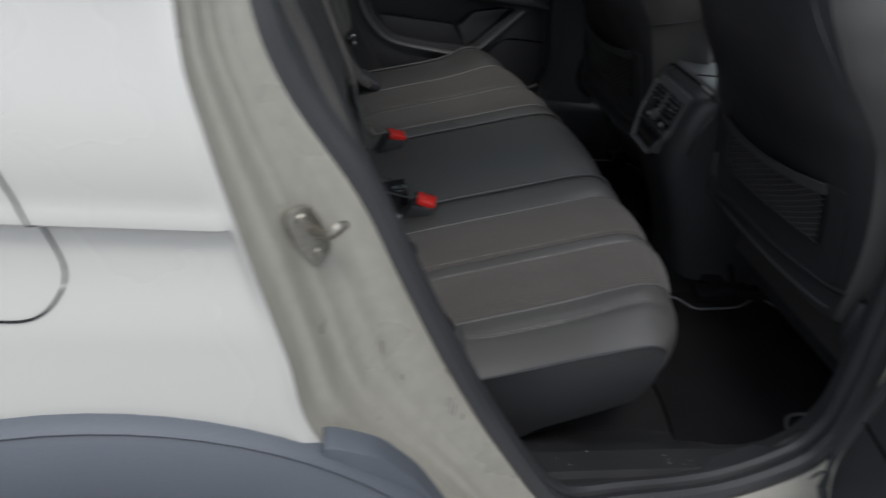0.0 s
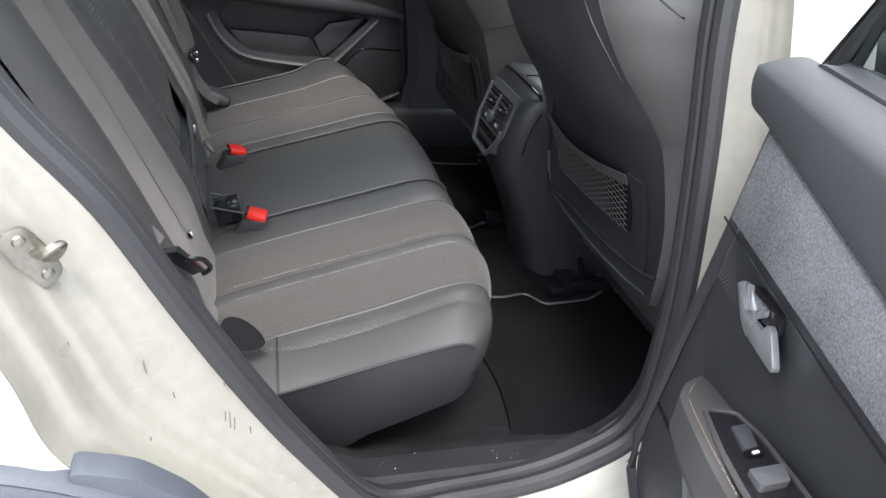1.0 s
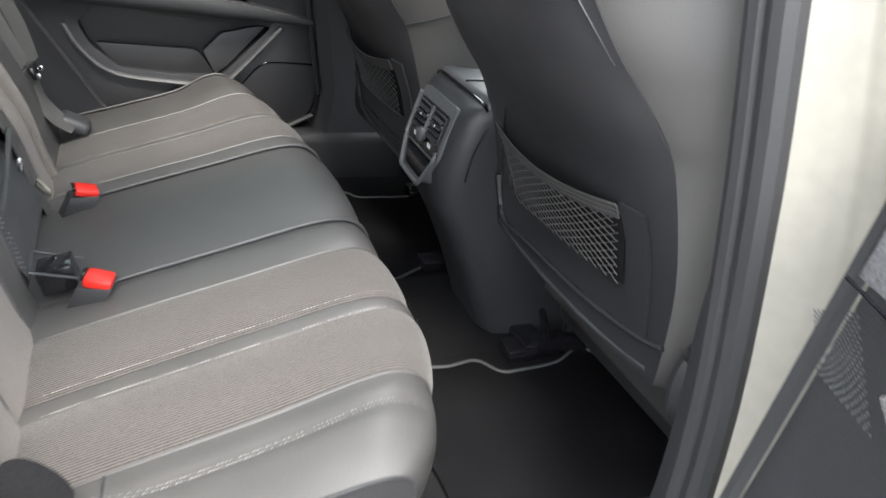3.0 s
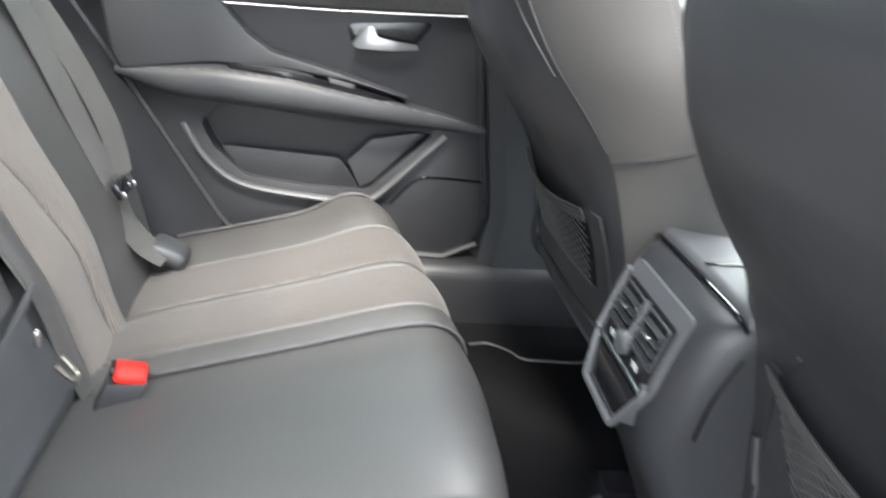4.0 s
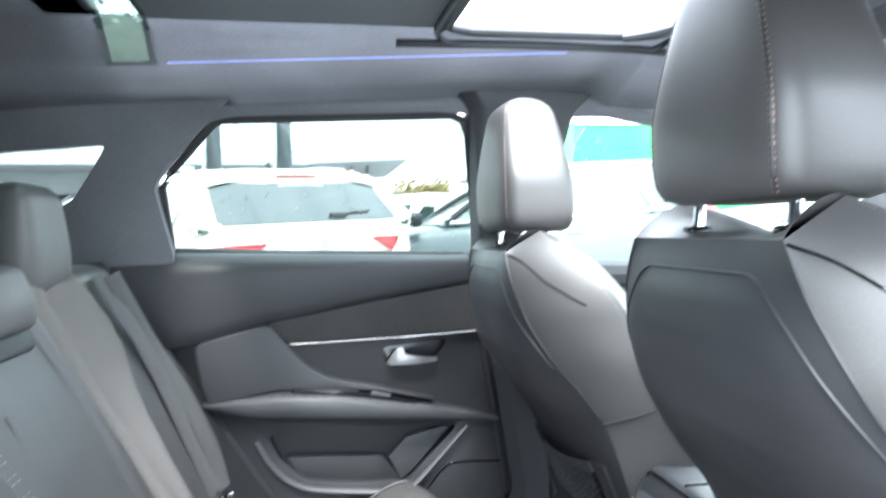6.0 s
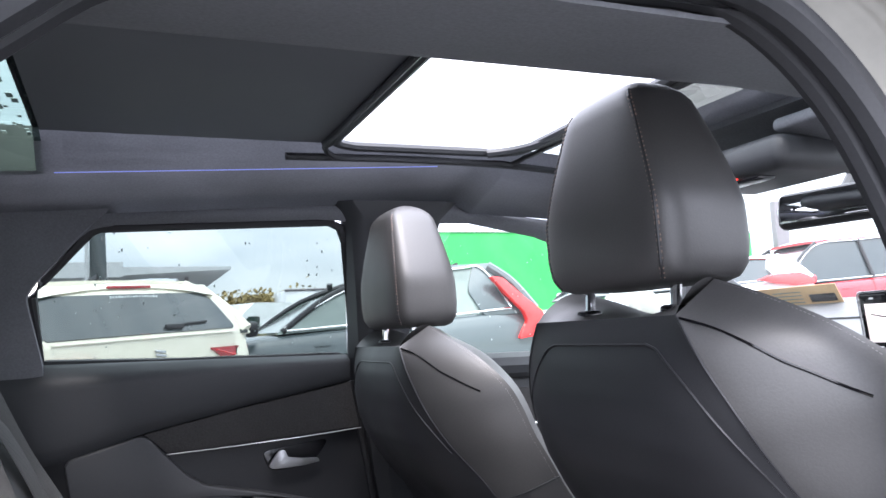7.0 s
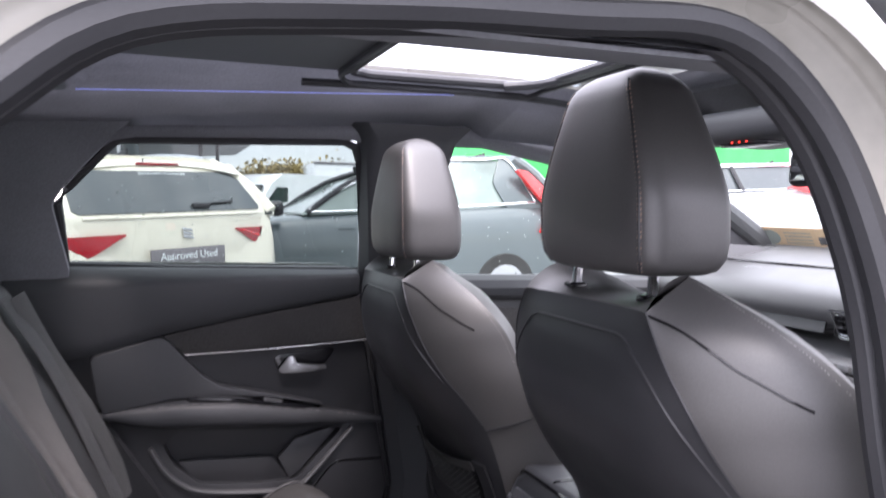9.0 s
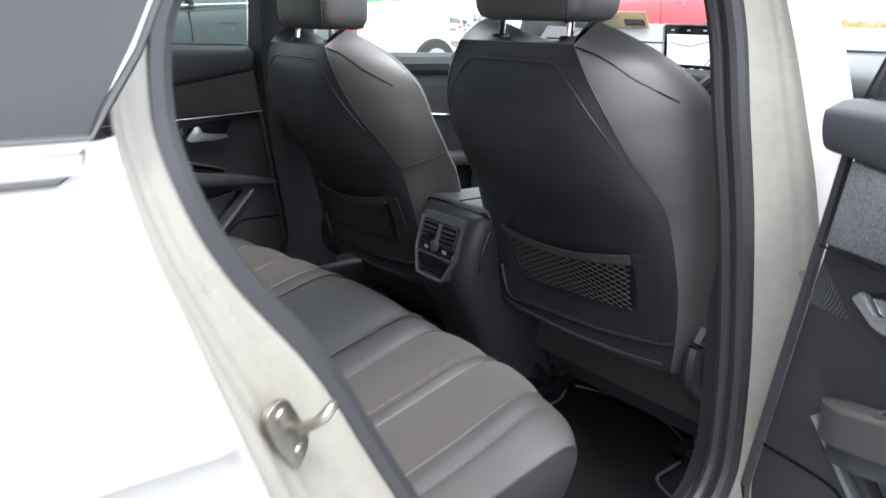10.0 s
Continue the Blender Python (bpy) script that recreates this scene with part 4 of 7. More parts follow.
def seat_rear(y, z):
    """Rear face of a front backrest, y from its middle line."""
    zs = [p[0] for p in REAR_OUT]
    half, seam = float(np.interp(z, zs, [p[1] for p in REAR_OUT])), float(np.interp(z, zs, [p[2] for p in REAR_OUT]))
    q = abs(y) / half
    return seat_x(z) + (seam - seat_x(z)) * min(1.0, q) ** 4 + 0.9 * max(0.0, abs(y) - half)


class SeatSide:
    """One half of a backrest: its rear seam, its front edge and the wing between them."""

    def __init__(self, sign, rear, edge):
        self.sign = sign
        self.rear = smooth_line([(x, sign * y, z) for z, y, x in rear], 5)
        self.edge = smooth_line([(x, sign * y, z) for z, y, x in edge], 5)

    def along(self, line, u):
        f = u * (len(line) - 1)
        i = min(int(f), len(line) - 2)
        return line[i].lerp(line[i + 1], f - i)

    def wing(self, u, v, lift=0.0):
        a, b = self.along(self.rear, u), self.along(self.edge, u)
        crown = 0.011 * math.sin(math.pi * v) ** 0.8 * (1 - ease(0.80, 1.0, u)) + lift
        return a.lerp(b, v) + Vector((-0.62, 0.70 * self.sign, 0.35 * ease(0.7, 1.0, u))).normalized() * crown


def driver_row_seat(x0, y0, inner, lift, label):
    """A front seat; inner is the side (+1 or -1) towards the console."""
    t = thing("car_seat", label, "car seat", (x0, y0, 0), "front seats")
    side = {s: SeatSide(s, REAR_OUT, EDGE_OUT) for s in (-1, 1)}

    def rear(u, v):
        a, b = side[-1].along(side[-1].rear, u), side[1].along(side[1].rear, u)
        p = a.lerp(b, v)
        return Vector((p.x + (seat_x(p.z) - p.x) * (1 - abs(2 * v - 1) ** 4), p.y, p.z))

    def front(u, v):
        a, b = side[-1].along(side[-1].edge, u), side[1].along(side[1].edge, u)
        q = abs(2 * v - 1)
        return a.lerp(b, v) + Vector((0.065 * (1 - q ** 6) - 0.035 * (1 - q ** 2) * (1 - u * 0.6), 0, -0.034 * (1 - q ** 3) * ease(0.8, 1, u)))

    def top(u, v):
        return rear(1.0, v).lerp(front(1.0, v), u) + Vector((0, 0, 0.012 * math.sin(math.pi * u) ** 0.7 * abs(2 * v - 1) ** 2))

    back = part("backrest", surface(rear, 50, 32), LEATHER_SHELL, t, "dark smooth rear panel", 60)
    part("front_cushion", surface(front, 30, 24), LEATHER, t, "black leather seat front", 60)
    part("top_pad", surface(top, 8, 20), LEATHER, t, "", 60)
    for s in (-1, 1):
        w = part("wing", surface(side[s].wing, 50, 14), LEATHER, t, "black leather side wing", 70)
        part("piping", tube([side[s].wing(u / 30, 0.0, 0.0004) for u in range(10, 31)], 0.0013, 6, False, 2), LEATHER_SHELL, w, "thin raised seam")
        part("tuck_seam", tube([side[s].wing(u, v, 0.0002) for u, v in ((0.975, 0.03), (0.90, 0.27), (0.84, 0.38), (0.80, 0.45), (0.775, 0.53), (0.745, 0.62), (0.72, 0.70))], 0.0015, 6, False, 4), SCREEN_BLACK, w)
        if s == inner:
            part("cross_seam", tube([side[s].wing(0.305 + 0.09 * v, v, 0.0003) for v in (0, 0.25, 0.5, 0.75, 1.0)], 0.0016, 6, False, 3), LEATHER_SHELL, w)
        for v in (0.95,):
            stitch([side[s].wing(0.38 + 0.60 * k / 14, v, 0.0012) for k in range(15)], "stitching", w, THREAD, 0.0042, 0.0004, (-0.3, s * 0.8, 0.4))
        line = [(1.143, 0.092), (1.138, 0.108), (1.128, 0.121), (1.10, 0.150), (1.07, 0.174), (1.045, 0.190), (1.015, 0.206), (0.987, 0.218)]
        part("panel_seam", tube([(seat_rear(y, z) - 0.0006, s * y, z) for z, y in line], 0.0016, 6, False, 5), LEATHER_SHELL, back)
    part("panel_seam", tube([(seat_rear(y, 1.143) - 0.0006, y, 1.143) for y in (-0.092, -0.04, 0, 0.04, 0.092)], 0.0016, 6, False, 4), LEATHER_SHELL, back)
    # net pocket
    corner = [Vector((0, 0.158, 0.786)), Vector((0, -0.175, 0.806)), Vector((0, 0.128, 0.694)), Vector((0, -0.166, 0.709))]

    def net_point(a, b, out=0.0):
        sag = 0.014 * math.sin(math.pi * a) * (1 - b)
        p = corner[0].lerp(corner[1], a).lerp(corner[2].lerp(corner[3], a), b)
        z = p.z - sag
        return Vector((seat_rear(p.y, z) - 0.008 - (0.008 * (1 - b) + 0.004) * math.sin(math.pi * a) - out, p.y, z))

    part("pocket_lining", surface(lambda u, v: net_point(v, u) + Vector((0.0045, 0, 0)), 8, 24, 0.001), CARPET, t, "black lining behind the net")
    strands = []
    for k in range(-9, 14):
        for sgn in (1, -1):
            pts = []
            for q in range(17):
                b = q / 16
                a = k / 13.5 + 0.62 * (b if sgn > 0 else 1 - b)
                if 0 <= a <= 1:
                    pts.append(net_point(a, b, 0.0004 * sgn))
            if len(pts) > 1:
                strands.append(tube(pts, 0.0010, 4, False, 0))
    part("net", join(*strands), NET, t, "black elastic diamond net")
    part("net_hem", join(*[tube([net_point(k / 10, -0.155 + 0.034 * c, 0.0015 - 0.0010 * (c % 2)) for k in range(11)], 0.0020, 6, False, 2) for c in range(6)]), NET, t, "gathered elastic hem of the net pocket")
    for y, z0, z1, wd in ((-0.196, 0.655, 0.824, 0.020), (0.160, 0.70, 0.800, 0.008)):
        part("pocket_strip", surface(lambda u, v: (seat_rear(y + (v - 0.5) * 2 * wd, z0 + (z1 - z0) * u) - 0.005, y + (v - 0.5) * 2 * wd, z0 + (z1 - z0) * u), 6, 3, 0.004), LEATHER_SHELL, t)
    part("pocket_base", tube([(seat_rear(y, z) - 0.003, y, z) for y, z in ((0.205, 0.70), (0.185, 0.630), (0.10, 0.634), (0.0, 0.636), (-0.10, 0.642), (-0.20, 0.655), (-0.243, 0.664))], 0.0045, 6), LEATHER_SHELL, t, "rolled hem of the rear panel")
    part("side_seam", tube([(seat_rear(y, z) - 0.0008, y, z) for y, z in ((0.10, 0.845), (0.15, 0.80), (0.186, 0.74), (0.200, 0.68))], 0.0015, 6), LEATHER_SHELL, back)
    part("lower_edge", tube([(seat_rear(y, 0.602 + 0.3 * y * y) + 0.004, y, 0.602 + 0.3 * y * y) for y in (-0.215, -0.12, 0.0, 0.12, 0.215)], 0.006, 8), PLASTIC_SOFT, t, "hard plastic lower edge")
    # base cushion, rails, recliner
    base = loft([[(x, y, z) for y, z in ((-0.24, 0.47), (-0.265, 0.55), (-0.25, 0.64), (-0.18, 0.63), (0, 0.605), (0.18, 0.63), (0.25, 0.64), (0.265, 0.55), (0.24, 0.47))] for x in (0.775, 0.85, 0.95, 1.10, 1.17)])
    part("cushion", base, LEATHER, t, "black leather seat cushion", 60)
    part("seat_pan", rbox((0.36, 0.44, 0.07), (0.98, 0, 0.455), 0.02), PLASTIC, t)
    for s in (-1, 1):
        part("rail", rbox((0.40, 0.035, 0.035), (0.98 + (0.0 if s != inner else -0.04), s * 0.185, 0.385), 0.006), PLASTIC_GLOSS, t, "black steel floor rail")
        part("rail_foot", rbox((0.06, 0.05, 0.026), (0.715 if s == inner else 0.81, s * 0.185, 0.382), 0.006), PLASTIC_GLOSS, t, "glossy black rail end cap")
        part("support", rbox((0.05, 0.02, 0.12), (0.84, s * 0.20, 0.44), 0.006), PLASTIC, t)
    s = -inner
    part("recliner_cover", join(rbox((0.08, 0.030, 0.13), (0.715, s * 0.262, 0.625), 0.014, 3, pose(0, 0, 0, 0, 18, 0)),
                                tube([(0.690, s * 0.268, 0.690), (0.664, s * 0.268, 0.650), (0.668, s * 0.268, 0.590), (0.705, s * 0.268, 0.555)], 0.015, 8)), PLASTIC, t, "dark recliner side cover")
    disc = lathe([(0.0, 0.0), (0.032, 0.0), (0.036, 0.004), (0.036, 0.014), (0.030, 0.020), (0.0, 0.022)], 20, "Y")
    bmesh.ops.translate(disc, vec=(0.722, s * 0.276 - (0.022 if s < 0 else 0), 0.612), verts=disc.verts)
    part("recliner_knob", disc, PLASTIC_GLOSS, t, "round recliner knob")
    # headrest on two chrome posts
    rings = headrest_rings(0.256, 0.140, 0.242, 0.47, -0.03, 40, 22)
    off = Vector((0.520, 0, 1.206))
    hr = part("headrest", loft([[off + Vector(p) for p in ring] for ring in rings]), LEATHER, t, "black leather headrest with copper stitching", 50)
    for s in (-1, 1):
        i = 15 if s > 0 else 25
        pts = [off + Vector(rings[k][i]) * 0.5 + Vector(rings[k][i + (0 if s < 0 else 0)]) * 0.5 for k in range(2, 19)]
        part("corner_seam", tube([p + Vector((-0.0002, 0, 0)) for p in pts], 0.0020, 6, False, 2), LEATHER_SHELL, hr)
        for shift in (0.006, -0.006):
            stitch([p + Vector((-0.0010 + 0.10 * max(0, shift), s * (0.0006 + shift * 0.45), 0)) for p in pts], "stitching", hr, COPPER, 0.006, 0.0008, (-0.7, s * 0.7, 0), 3)
        part("post", tube([(0.494, s * 0.083, 1.155), (0.500, s * 0.083, 1.23)], 0.0065, 10, False, 0), BRIGHT, t, "chrome headrest post")
        part("post_collar", rbox((0.026, 0.022, 0.012), (0.494, s * 0.083, 1.178), 0.004), PLASTIC_GLOSS, t)
    # height set by the seat's lift; the rails stay on the floor
    for ob in t.children_recursive:
        if not ob.name.startswith("rail"):
            for v in ob.data.vertices:
                v.co.z += lift * ease(0.40, 0.55, v.co.z)
    return t


driver_row_seat(0.0, -0.352, 1, 0.020, "black leather driver's seat with net pocket and raised headrest")
driver_row_seat(-0.042, 0.358, -1, -0.008, "black leather passenger seat with net pocket and raised headrest")
lever = thing("seat_rail_clip", "shiny black steel clip on the floor rail", "seat rail", (0.745, -0.135, 0.372))
part("clip", join(rbox((0.05, 0.10, 0.025), (0, 0, 0.015), 0.006), tube([(0.02, -0.05, 0.03), (0.03, 0.0, 0.055), (0.05, 0.04, 0.045)], 0.007, 8)), PLASTIC_GLOSS, lever)


# ---- floor mats ----
def floor_mat(label, pts):
    t = thing("floor_mat", label, "floor mat", (0, 0, 0.367), "floor mats")
    out = [(p.x, p.y) for p in smooth_line([(x, y, 0) for x, y in pts], 5, True)]
    part("mat_surface", plate(out, lambda u, v, d: (u, v, 0.008 - d), 0.008, bevel=0.002), MAT_PILE, t)
    first = min(range(len(out)), key=lambda k: out[k][0])
    run = [p for p in out[first:] + out[:first] if p[0] > 0.50]
    part("binding", tube([(x, y, 0.0075) for x, y in run], 0.0034, 6, False, 0), GREYTRIM, t, "grey sewn edge binding")
    stitch([(x, y, 0.0113) for x, y in run], "stitching", t, PIPING, n=1)
    return t


floor_mat("black floor mat with grey sewn edge", [(0.440, -0.640), (0.452, -0.55), (0.462, -0.46), (0.458, -0.30), (0.49, -0.185), (0.57, -0.184), (0.628, -0.177), (0.660, -0.216), (0.70, -0.218), (0.771, -0.210), (0.855, -0.184),
                                                  (0.90, -0.36), (0.84, -0.520), (0.760, -0.545), (0.707, -0.548), (0.681, -0.566), (0.662, -0.613), (0.662, -0.638), (0.636, -0.658), (0.600, -0.660), (0.527, -0.656)])
floor_mat("black floor mat with grey sewn edge by the far door", [(0.44, 0.60), (0.50, 0.585), (0.545, 0.592), (0.585, 0.565), (0.61, 0.536), (0.68, 0.53), (0.80, 0.50), (0.80, 0.22), (0.69, 0.185), (0.632, 0.158), (0.54, 0.113), (0.43, 0.13)])


# ---- rear doors, one closed, one swung open ----
DOOR_OUT = [(-0.325, 1.085), (-0.14, 0.81), (0.018, 0.560), (0.060, 0.512), (0.460, 0.497), (0.520, 0.530), (0.534, 0.580), (0.488, 0.860), (0.452, 1.080), (0.446, 1.150), (-0.335, 1.165)]
POCKET = [(-0.012, 0.738), (0.032, 0.779), (0.200, 0.758), (0.418, 0.744), (0.300, 0.622), (0.190, 0.624), (0.070, 0.638), (0.010, 0.690)]
CHROME_V = [(-0.040, 0.735), (-0.003, 0.672), (0.063, 0.624), (0.192, 0.606), (0.285, 0.602), (0.312, 0.612), (0.345, 0.642), (0.440, 0.744)]


def fabric_top(x):
    return float(np.interp(x, [-0.35, -0.165, -0.02, 0.20, 0.46], [0.93, 0.958, 0.999, 1.040, 1.082]))


def door_inside(t, place, cloth, trim, strip, deep, run):
    """Inner face of a rear door. place(x, z, d): d metres towards the cabin."""
    at = lambda x, z, d: Vector(place(x, z, d))
    part("door_panel", plate(rounded(DOOR_OUT, 0.02), lambda u, v, d: at(u, v, -d), 0.05, [rounded(POCKET, 0.012)], 0.006), PLASTIC, t, "dark grained plastic door panel")

    def shoulder(u, v):
        x = -0.335 + (0.783 if run > 0.6 else 0.806) * u
        z0 = fabric_top(x)
        z = z0 + (1.163 - 0.018 * u - z0) * min(1.0, v * 1.12)
        d = 0.030 + 0.012 * math.sin(math.pi * min(v, 0.9) * 0.9) - 0.045 * max(0.0, v - 0.72) / 0.28 - 0.012 * (1 - ease(0.0, 0.10, v))
        return at(x, z, d)

    part("upper_roll", surface(shoulder, 30, 14), PLASTIC_SOFT, t, "soft dark upper door trim", 60)
    tip = 0.470 if run > 0.6 else 0.455
    insert = [(-0.012, 0.999)] + [(x, fabric_top(x) - 0.001) for x in (0.1, 0.2, 0.3, 0.4, tip - 0.018)] + [(tip, 0.972), (0.036, 0.955)]
    part("fabric_insert", plate(insert, lambda u, v, d: at(u, v, 0.026 - d), 0.03, (), 0.004), cloth, t, trim)
    part("trim_strip", tube([at(x, z, 0.029) for x, z in ((0.034, 0.953), (0.2, 0.957), (0.35, 0.963), (tip + 0.003, 0.970))], 0.0014, 6, False, 3), strip, t, "thin trim strip")
    if run > 0.6:
        pad = [(-0.165, 0.950), (-0.155, 0.962), (-0.02, 0.997), (0.0, 0.990), (0.034, 0.950), (0.075, 0.905), (0.115, 0.878), (0.233, 0.851), (0.360, 0.815), (0.250, 0.838), (0.130, 0.852), (0.009, 0.852), (-0.138, 0.828), (-0.152, 0.86)]
        part("elbow_pad", plate(pad, lambda u, v, d: at(u, v, 0.036 - d), 0.04, (), 0.008, 3), PLASTIC_SOFT, t, "soft dark elbow pad")

        def arm(u, a):
            x = -0.150 + run * u
            zt, zb = np.interp(u, [0, 0.25, 0.45, 0.75, 1], [0.832, 0.852, 0.846, 0.806, 0.768]), np.interp(u, [0, 0.15, 0.4, 0.75, 1], [0.815, 0.786, 0.776, 0.762, 0.750])
            out = 0.018 + deep * math.sin(math.pi * min(1, u * 1.02 + 0.06)) ** 0.8 * (1 - 0.35 * u)
            c, s = math.cos(a), math.sin(a)
            return at(x, (zt + zb) / 2 + (zt - zb) / 2 * math.copysign(abs(s) ** 0.8, s), max(-0.01, out * math.copysign(abs(c) ** 0.6, c)))

        part("armrest", loft([[arm(k / 26, 2 * math.pi * q / 18) for q in range(18)] for k in range(27)]), PLASTIC_SOFT, t, "slim dark padded armrest", 60)
        stitch([arm(0.08 + 0.86 * k / 12, 0.75) for k in range(13)], "stitching", t, normal=tuple(at(0, 0, 1) - at(0, 0, 0)))
        wide = deep / 0.060
        top_z = lambda x: float(np.interp((x + 0.15) / run, [0, 0.25, 0.45, 0.75, 1], [0.832, 0.852, 0.846, 0.806, 0.768]))
        part("switch_plate", plate(rounded([(0.04, 0.012), (0.04, 0.050), (0.14, 0.060), (0.30, 0.044), (0.36, 0.020), (0.30, 0.008)], 0.012),
                                   lambda u, v, d: at(u, top_z(u) + 0.0035 - 0.10 * v * v - d, v * wide), 0.008, (), 0.002), PLASTIC_GLOSS, t, "gloss black switch plate")
        part("pull_cup", plate(rounded([(0.06, 0.018), (0.06, 0.046), (0.15, 0.052), (0.19, 0.046), (0.19, 0.018)], 0.008), lambda u, v, d: at(u, top_z(u) + 0.006 - d, v * wide), 0.006, (), 0.002), PLASTIC, t, "dark pull cup")
        part("window_switch", plate(rounded([(0.215, 0.018), (0.215, 0.044), (0.262, 0.042), (0.262, 0.018)], 0.005), lambda u, v, d: at(u, top_z(u) + 0.010 - d, v * wide), 0.010, (), 0.003), GREYTRIM, t, "window switch")
        part("switch_light", plate([(0.222, 0.026), (0.222, 0.036), (0.228, 0.036), (0.228, 0.026)], lambda u, v, d: at(u, top_z(u) + 0.0115 - d, v * wide), 0.002), DROPS, t, "small lit switch mark")
        # handle in its recess
        part("handle_bowl", plate(rounded([(0.240, 0.935), (0.40, 0.950), (0.375, 0.915), (0.345, 0.893), (0.258, 0.888)], 0.02), lambda u, v, d: at(u, v, 0.003 - d), 0.006, (), 0.002), PLASTIC_GLOSS, t, "dark handle recess")
        lever = plate(rounded([(0.252, 0.902), (0.276, 0.936), (0.289, 0.937), (0.296, 0.920), (0.330, 0.914), (0.368, 0.910), (0.371, 0.902), (0.330, 0.898), (0.262, 0.896)], 0.005),
                      lambda u, v, d: at(u, v, 0.024 + 0.010 * math.sin((u - 0.25) * 26) - d), 0.009, (), 0.003)
        part("door_handle", lever, SATIN, t, "satin chrome door handle")
    # bottle pocket and its bright frame
    part("pocket_back", plate(rounded([(-0.02, 0.725), (0.02, 0.79), (0.43, 0.755), (0.32, 0.60), (0.05, 0.61)], 0.02), lambda u, v, d: at(u, v, -0.048 - d), 0.01), PLASTIC, t, "dark bottom of the door pocket")
    part("pocket_wall", plate(rounded([(0.02, 0.690), (0.245, 0.680), (0.285, 0.622), (0.19, 0.618), (0.07, 0.632)], 0.012), lambda u, v, d: at(u, v, -0.016 - d), 0.012, (), 0.004), PLASTIC, t)
    part("pocket_rib", plate([(0.258, 0.678), (0.300, 0.722), (0.388, 0.742), (0.405, 0.740), (0.312, 0.640), (0.285, 0.622)], lambda u, v, d: at(u, v, -0.012 - d), 0.015, (), 0.003), PLASTIC_SOFT, t)
    part("pocket_frame", tube([at(x, z, 0.008) for x, z in CHROME_V], 0.0095, 8, False, 5, 0.7), GREYTRIM, t, "satin grey pocket frame")
    part("lower_seam", tube([at(x, z, 0.001) for x, z in ((0.345, 0.60), (0.385, 0.645), (0.42, 0.658), (0.522, 0.655))], 0.0022, 5), SCREEN_BLACK, t)
    part("edge_seal", tube([at(x, z, 0.004) for x, z in ((-0.345, 1.12), (-0.325, 1.085), (-0.14, 0.81), (0.018, 0.56), (0.06, 0.508), (0.30, 0.498), (0.46, 0.493), (0.528, 0.525), (0.540, 0.58), (0.495, 0.86), (0.46, 1.08))], 0.0075, 6, False, 0), RUBBER, t, "black rubber edge seal")


far_door = thing("rear_passenger_door", "closed far rear car door with dark trim and chrome pocket frame", "car door", (0, 0, 0), "rear doors")
door_inside(far_door, lambda x, z, d: (x, 0.735 - d + 0.02 * (x - 0.1) ** 2, z), MELANGE_DIM, "grey melange fabric, colour dimmed for the shaded far side", SATIN, 0.052, 0.665)


def window_y(z):
    return 0.765 - 0.30 * (z - 1.13)


FAR_WIN = [(-0.208, 1.160), (-0.226, 1.300), (-0.205, 1.335), (-0.115, 1.432), (-0.095, 1.442), (0.395, 1.458), (0.425, 1.445), (0.440, 1.410), (0.462, 1.133)]
part("window_frame", tube([(x, window_y(z) - 0.010, z) for x, z in FAR_WIN], 0.011, 8, True, 0), RUBBER, far_door, "black window surround")
pane = part("window_pane", plate(FAR_WIN, lambda u, v, d: (u, window_y(v) + 0.004 + d, v), 0.003), TINT, far_door, "tinted privacy glass with raindrops")
pane.visible_shadow = False
for k in range(70):
    u, v = random.uniform(-0.19, 0.44), 1.16 + 0.28 * random.random() ** 0.8
    rv = random.choice((0.0008, 0.0011, 0.0016))
    part("raindrop", rbox((rv * 2, rv, rv * random.uniform(2, 5)), (u, window_y(v) + 0.010, v), rv * 0.4, 1), DROPS, pane)
# Added plate: keeps outside light and the white skin out of trim gaps.
part("door_core", plate(rounded([(-0.55, 0.40), (0.75, 0.40), (0.70, 1.145), (-0.55, 1.145)], 0.02), lambda u, v, d: (u, 0.805 + d, v), 0.02), PLASTIC, far_door, "dark plate added behind the door trim to block light leaks")
part("door_skin", plate(rounded(DOOR_OUT, 0.02), lambda u, v, d: (u, 0.87 + d, v), 0.02), WHITE, far_door)

# near door swung wide open about the centre pillar
NEAR_P, NEAR_D = Vector((0.475, -0.877, 0.0)), Vector((-0.2385, -0.971, 0)).normalized()
NEAR_N = Vector((-NEAR_D.y, NEAR_D.x, 0)) * -1
if NEAR_N.x > 0:
    NEAR_N = -NEAR_N


def near_place(x, z, d):
    return NEAR_P + NEAR_D * (0.485 - x) + NEAR_N * (d - 0.03) + Vector((0, 0, z))


near_door = thing("rear_passenger_door", "open near rear car door with light grey melange fabric trim", "car door", (0, 0, 0), "rear doors")
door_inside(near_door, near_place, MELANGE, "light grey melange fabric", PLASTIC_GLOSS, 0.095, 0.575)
part("door_skin", plate(rounded(DOOR_OUT, 0.02), lambda u, v, d: near_place(u, v, -0.075 - d), 0.05), WHITE, near_door, "white outer door skin")
for loop, mat, r, name, dep in ((FAR_WIN, RUBBER, 0.012, "window_frame", -0.03), ([(x * 1.05 - 0.006, z + (0.02 if z > 1.25 else -0.005)) for x, z in FAR_WIN], PLASTIC, 0.022, "door_frame", -0.045)):
    part(name, tube([near_place(x, z, dep - 0.25 * (z - 1.13)) for x, z in loop], r, 8, True, 0), mat, near_door)
npane = part("window_pane", plate(FAR_WIN, lambda u, v, d: near_place(u, v, -0.035 - 0.25 * (v - 1.13) - d), 0.003), TINT, near_door, "tinted glass")
npane.visible_shadow = False
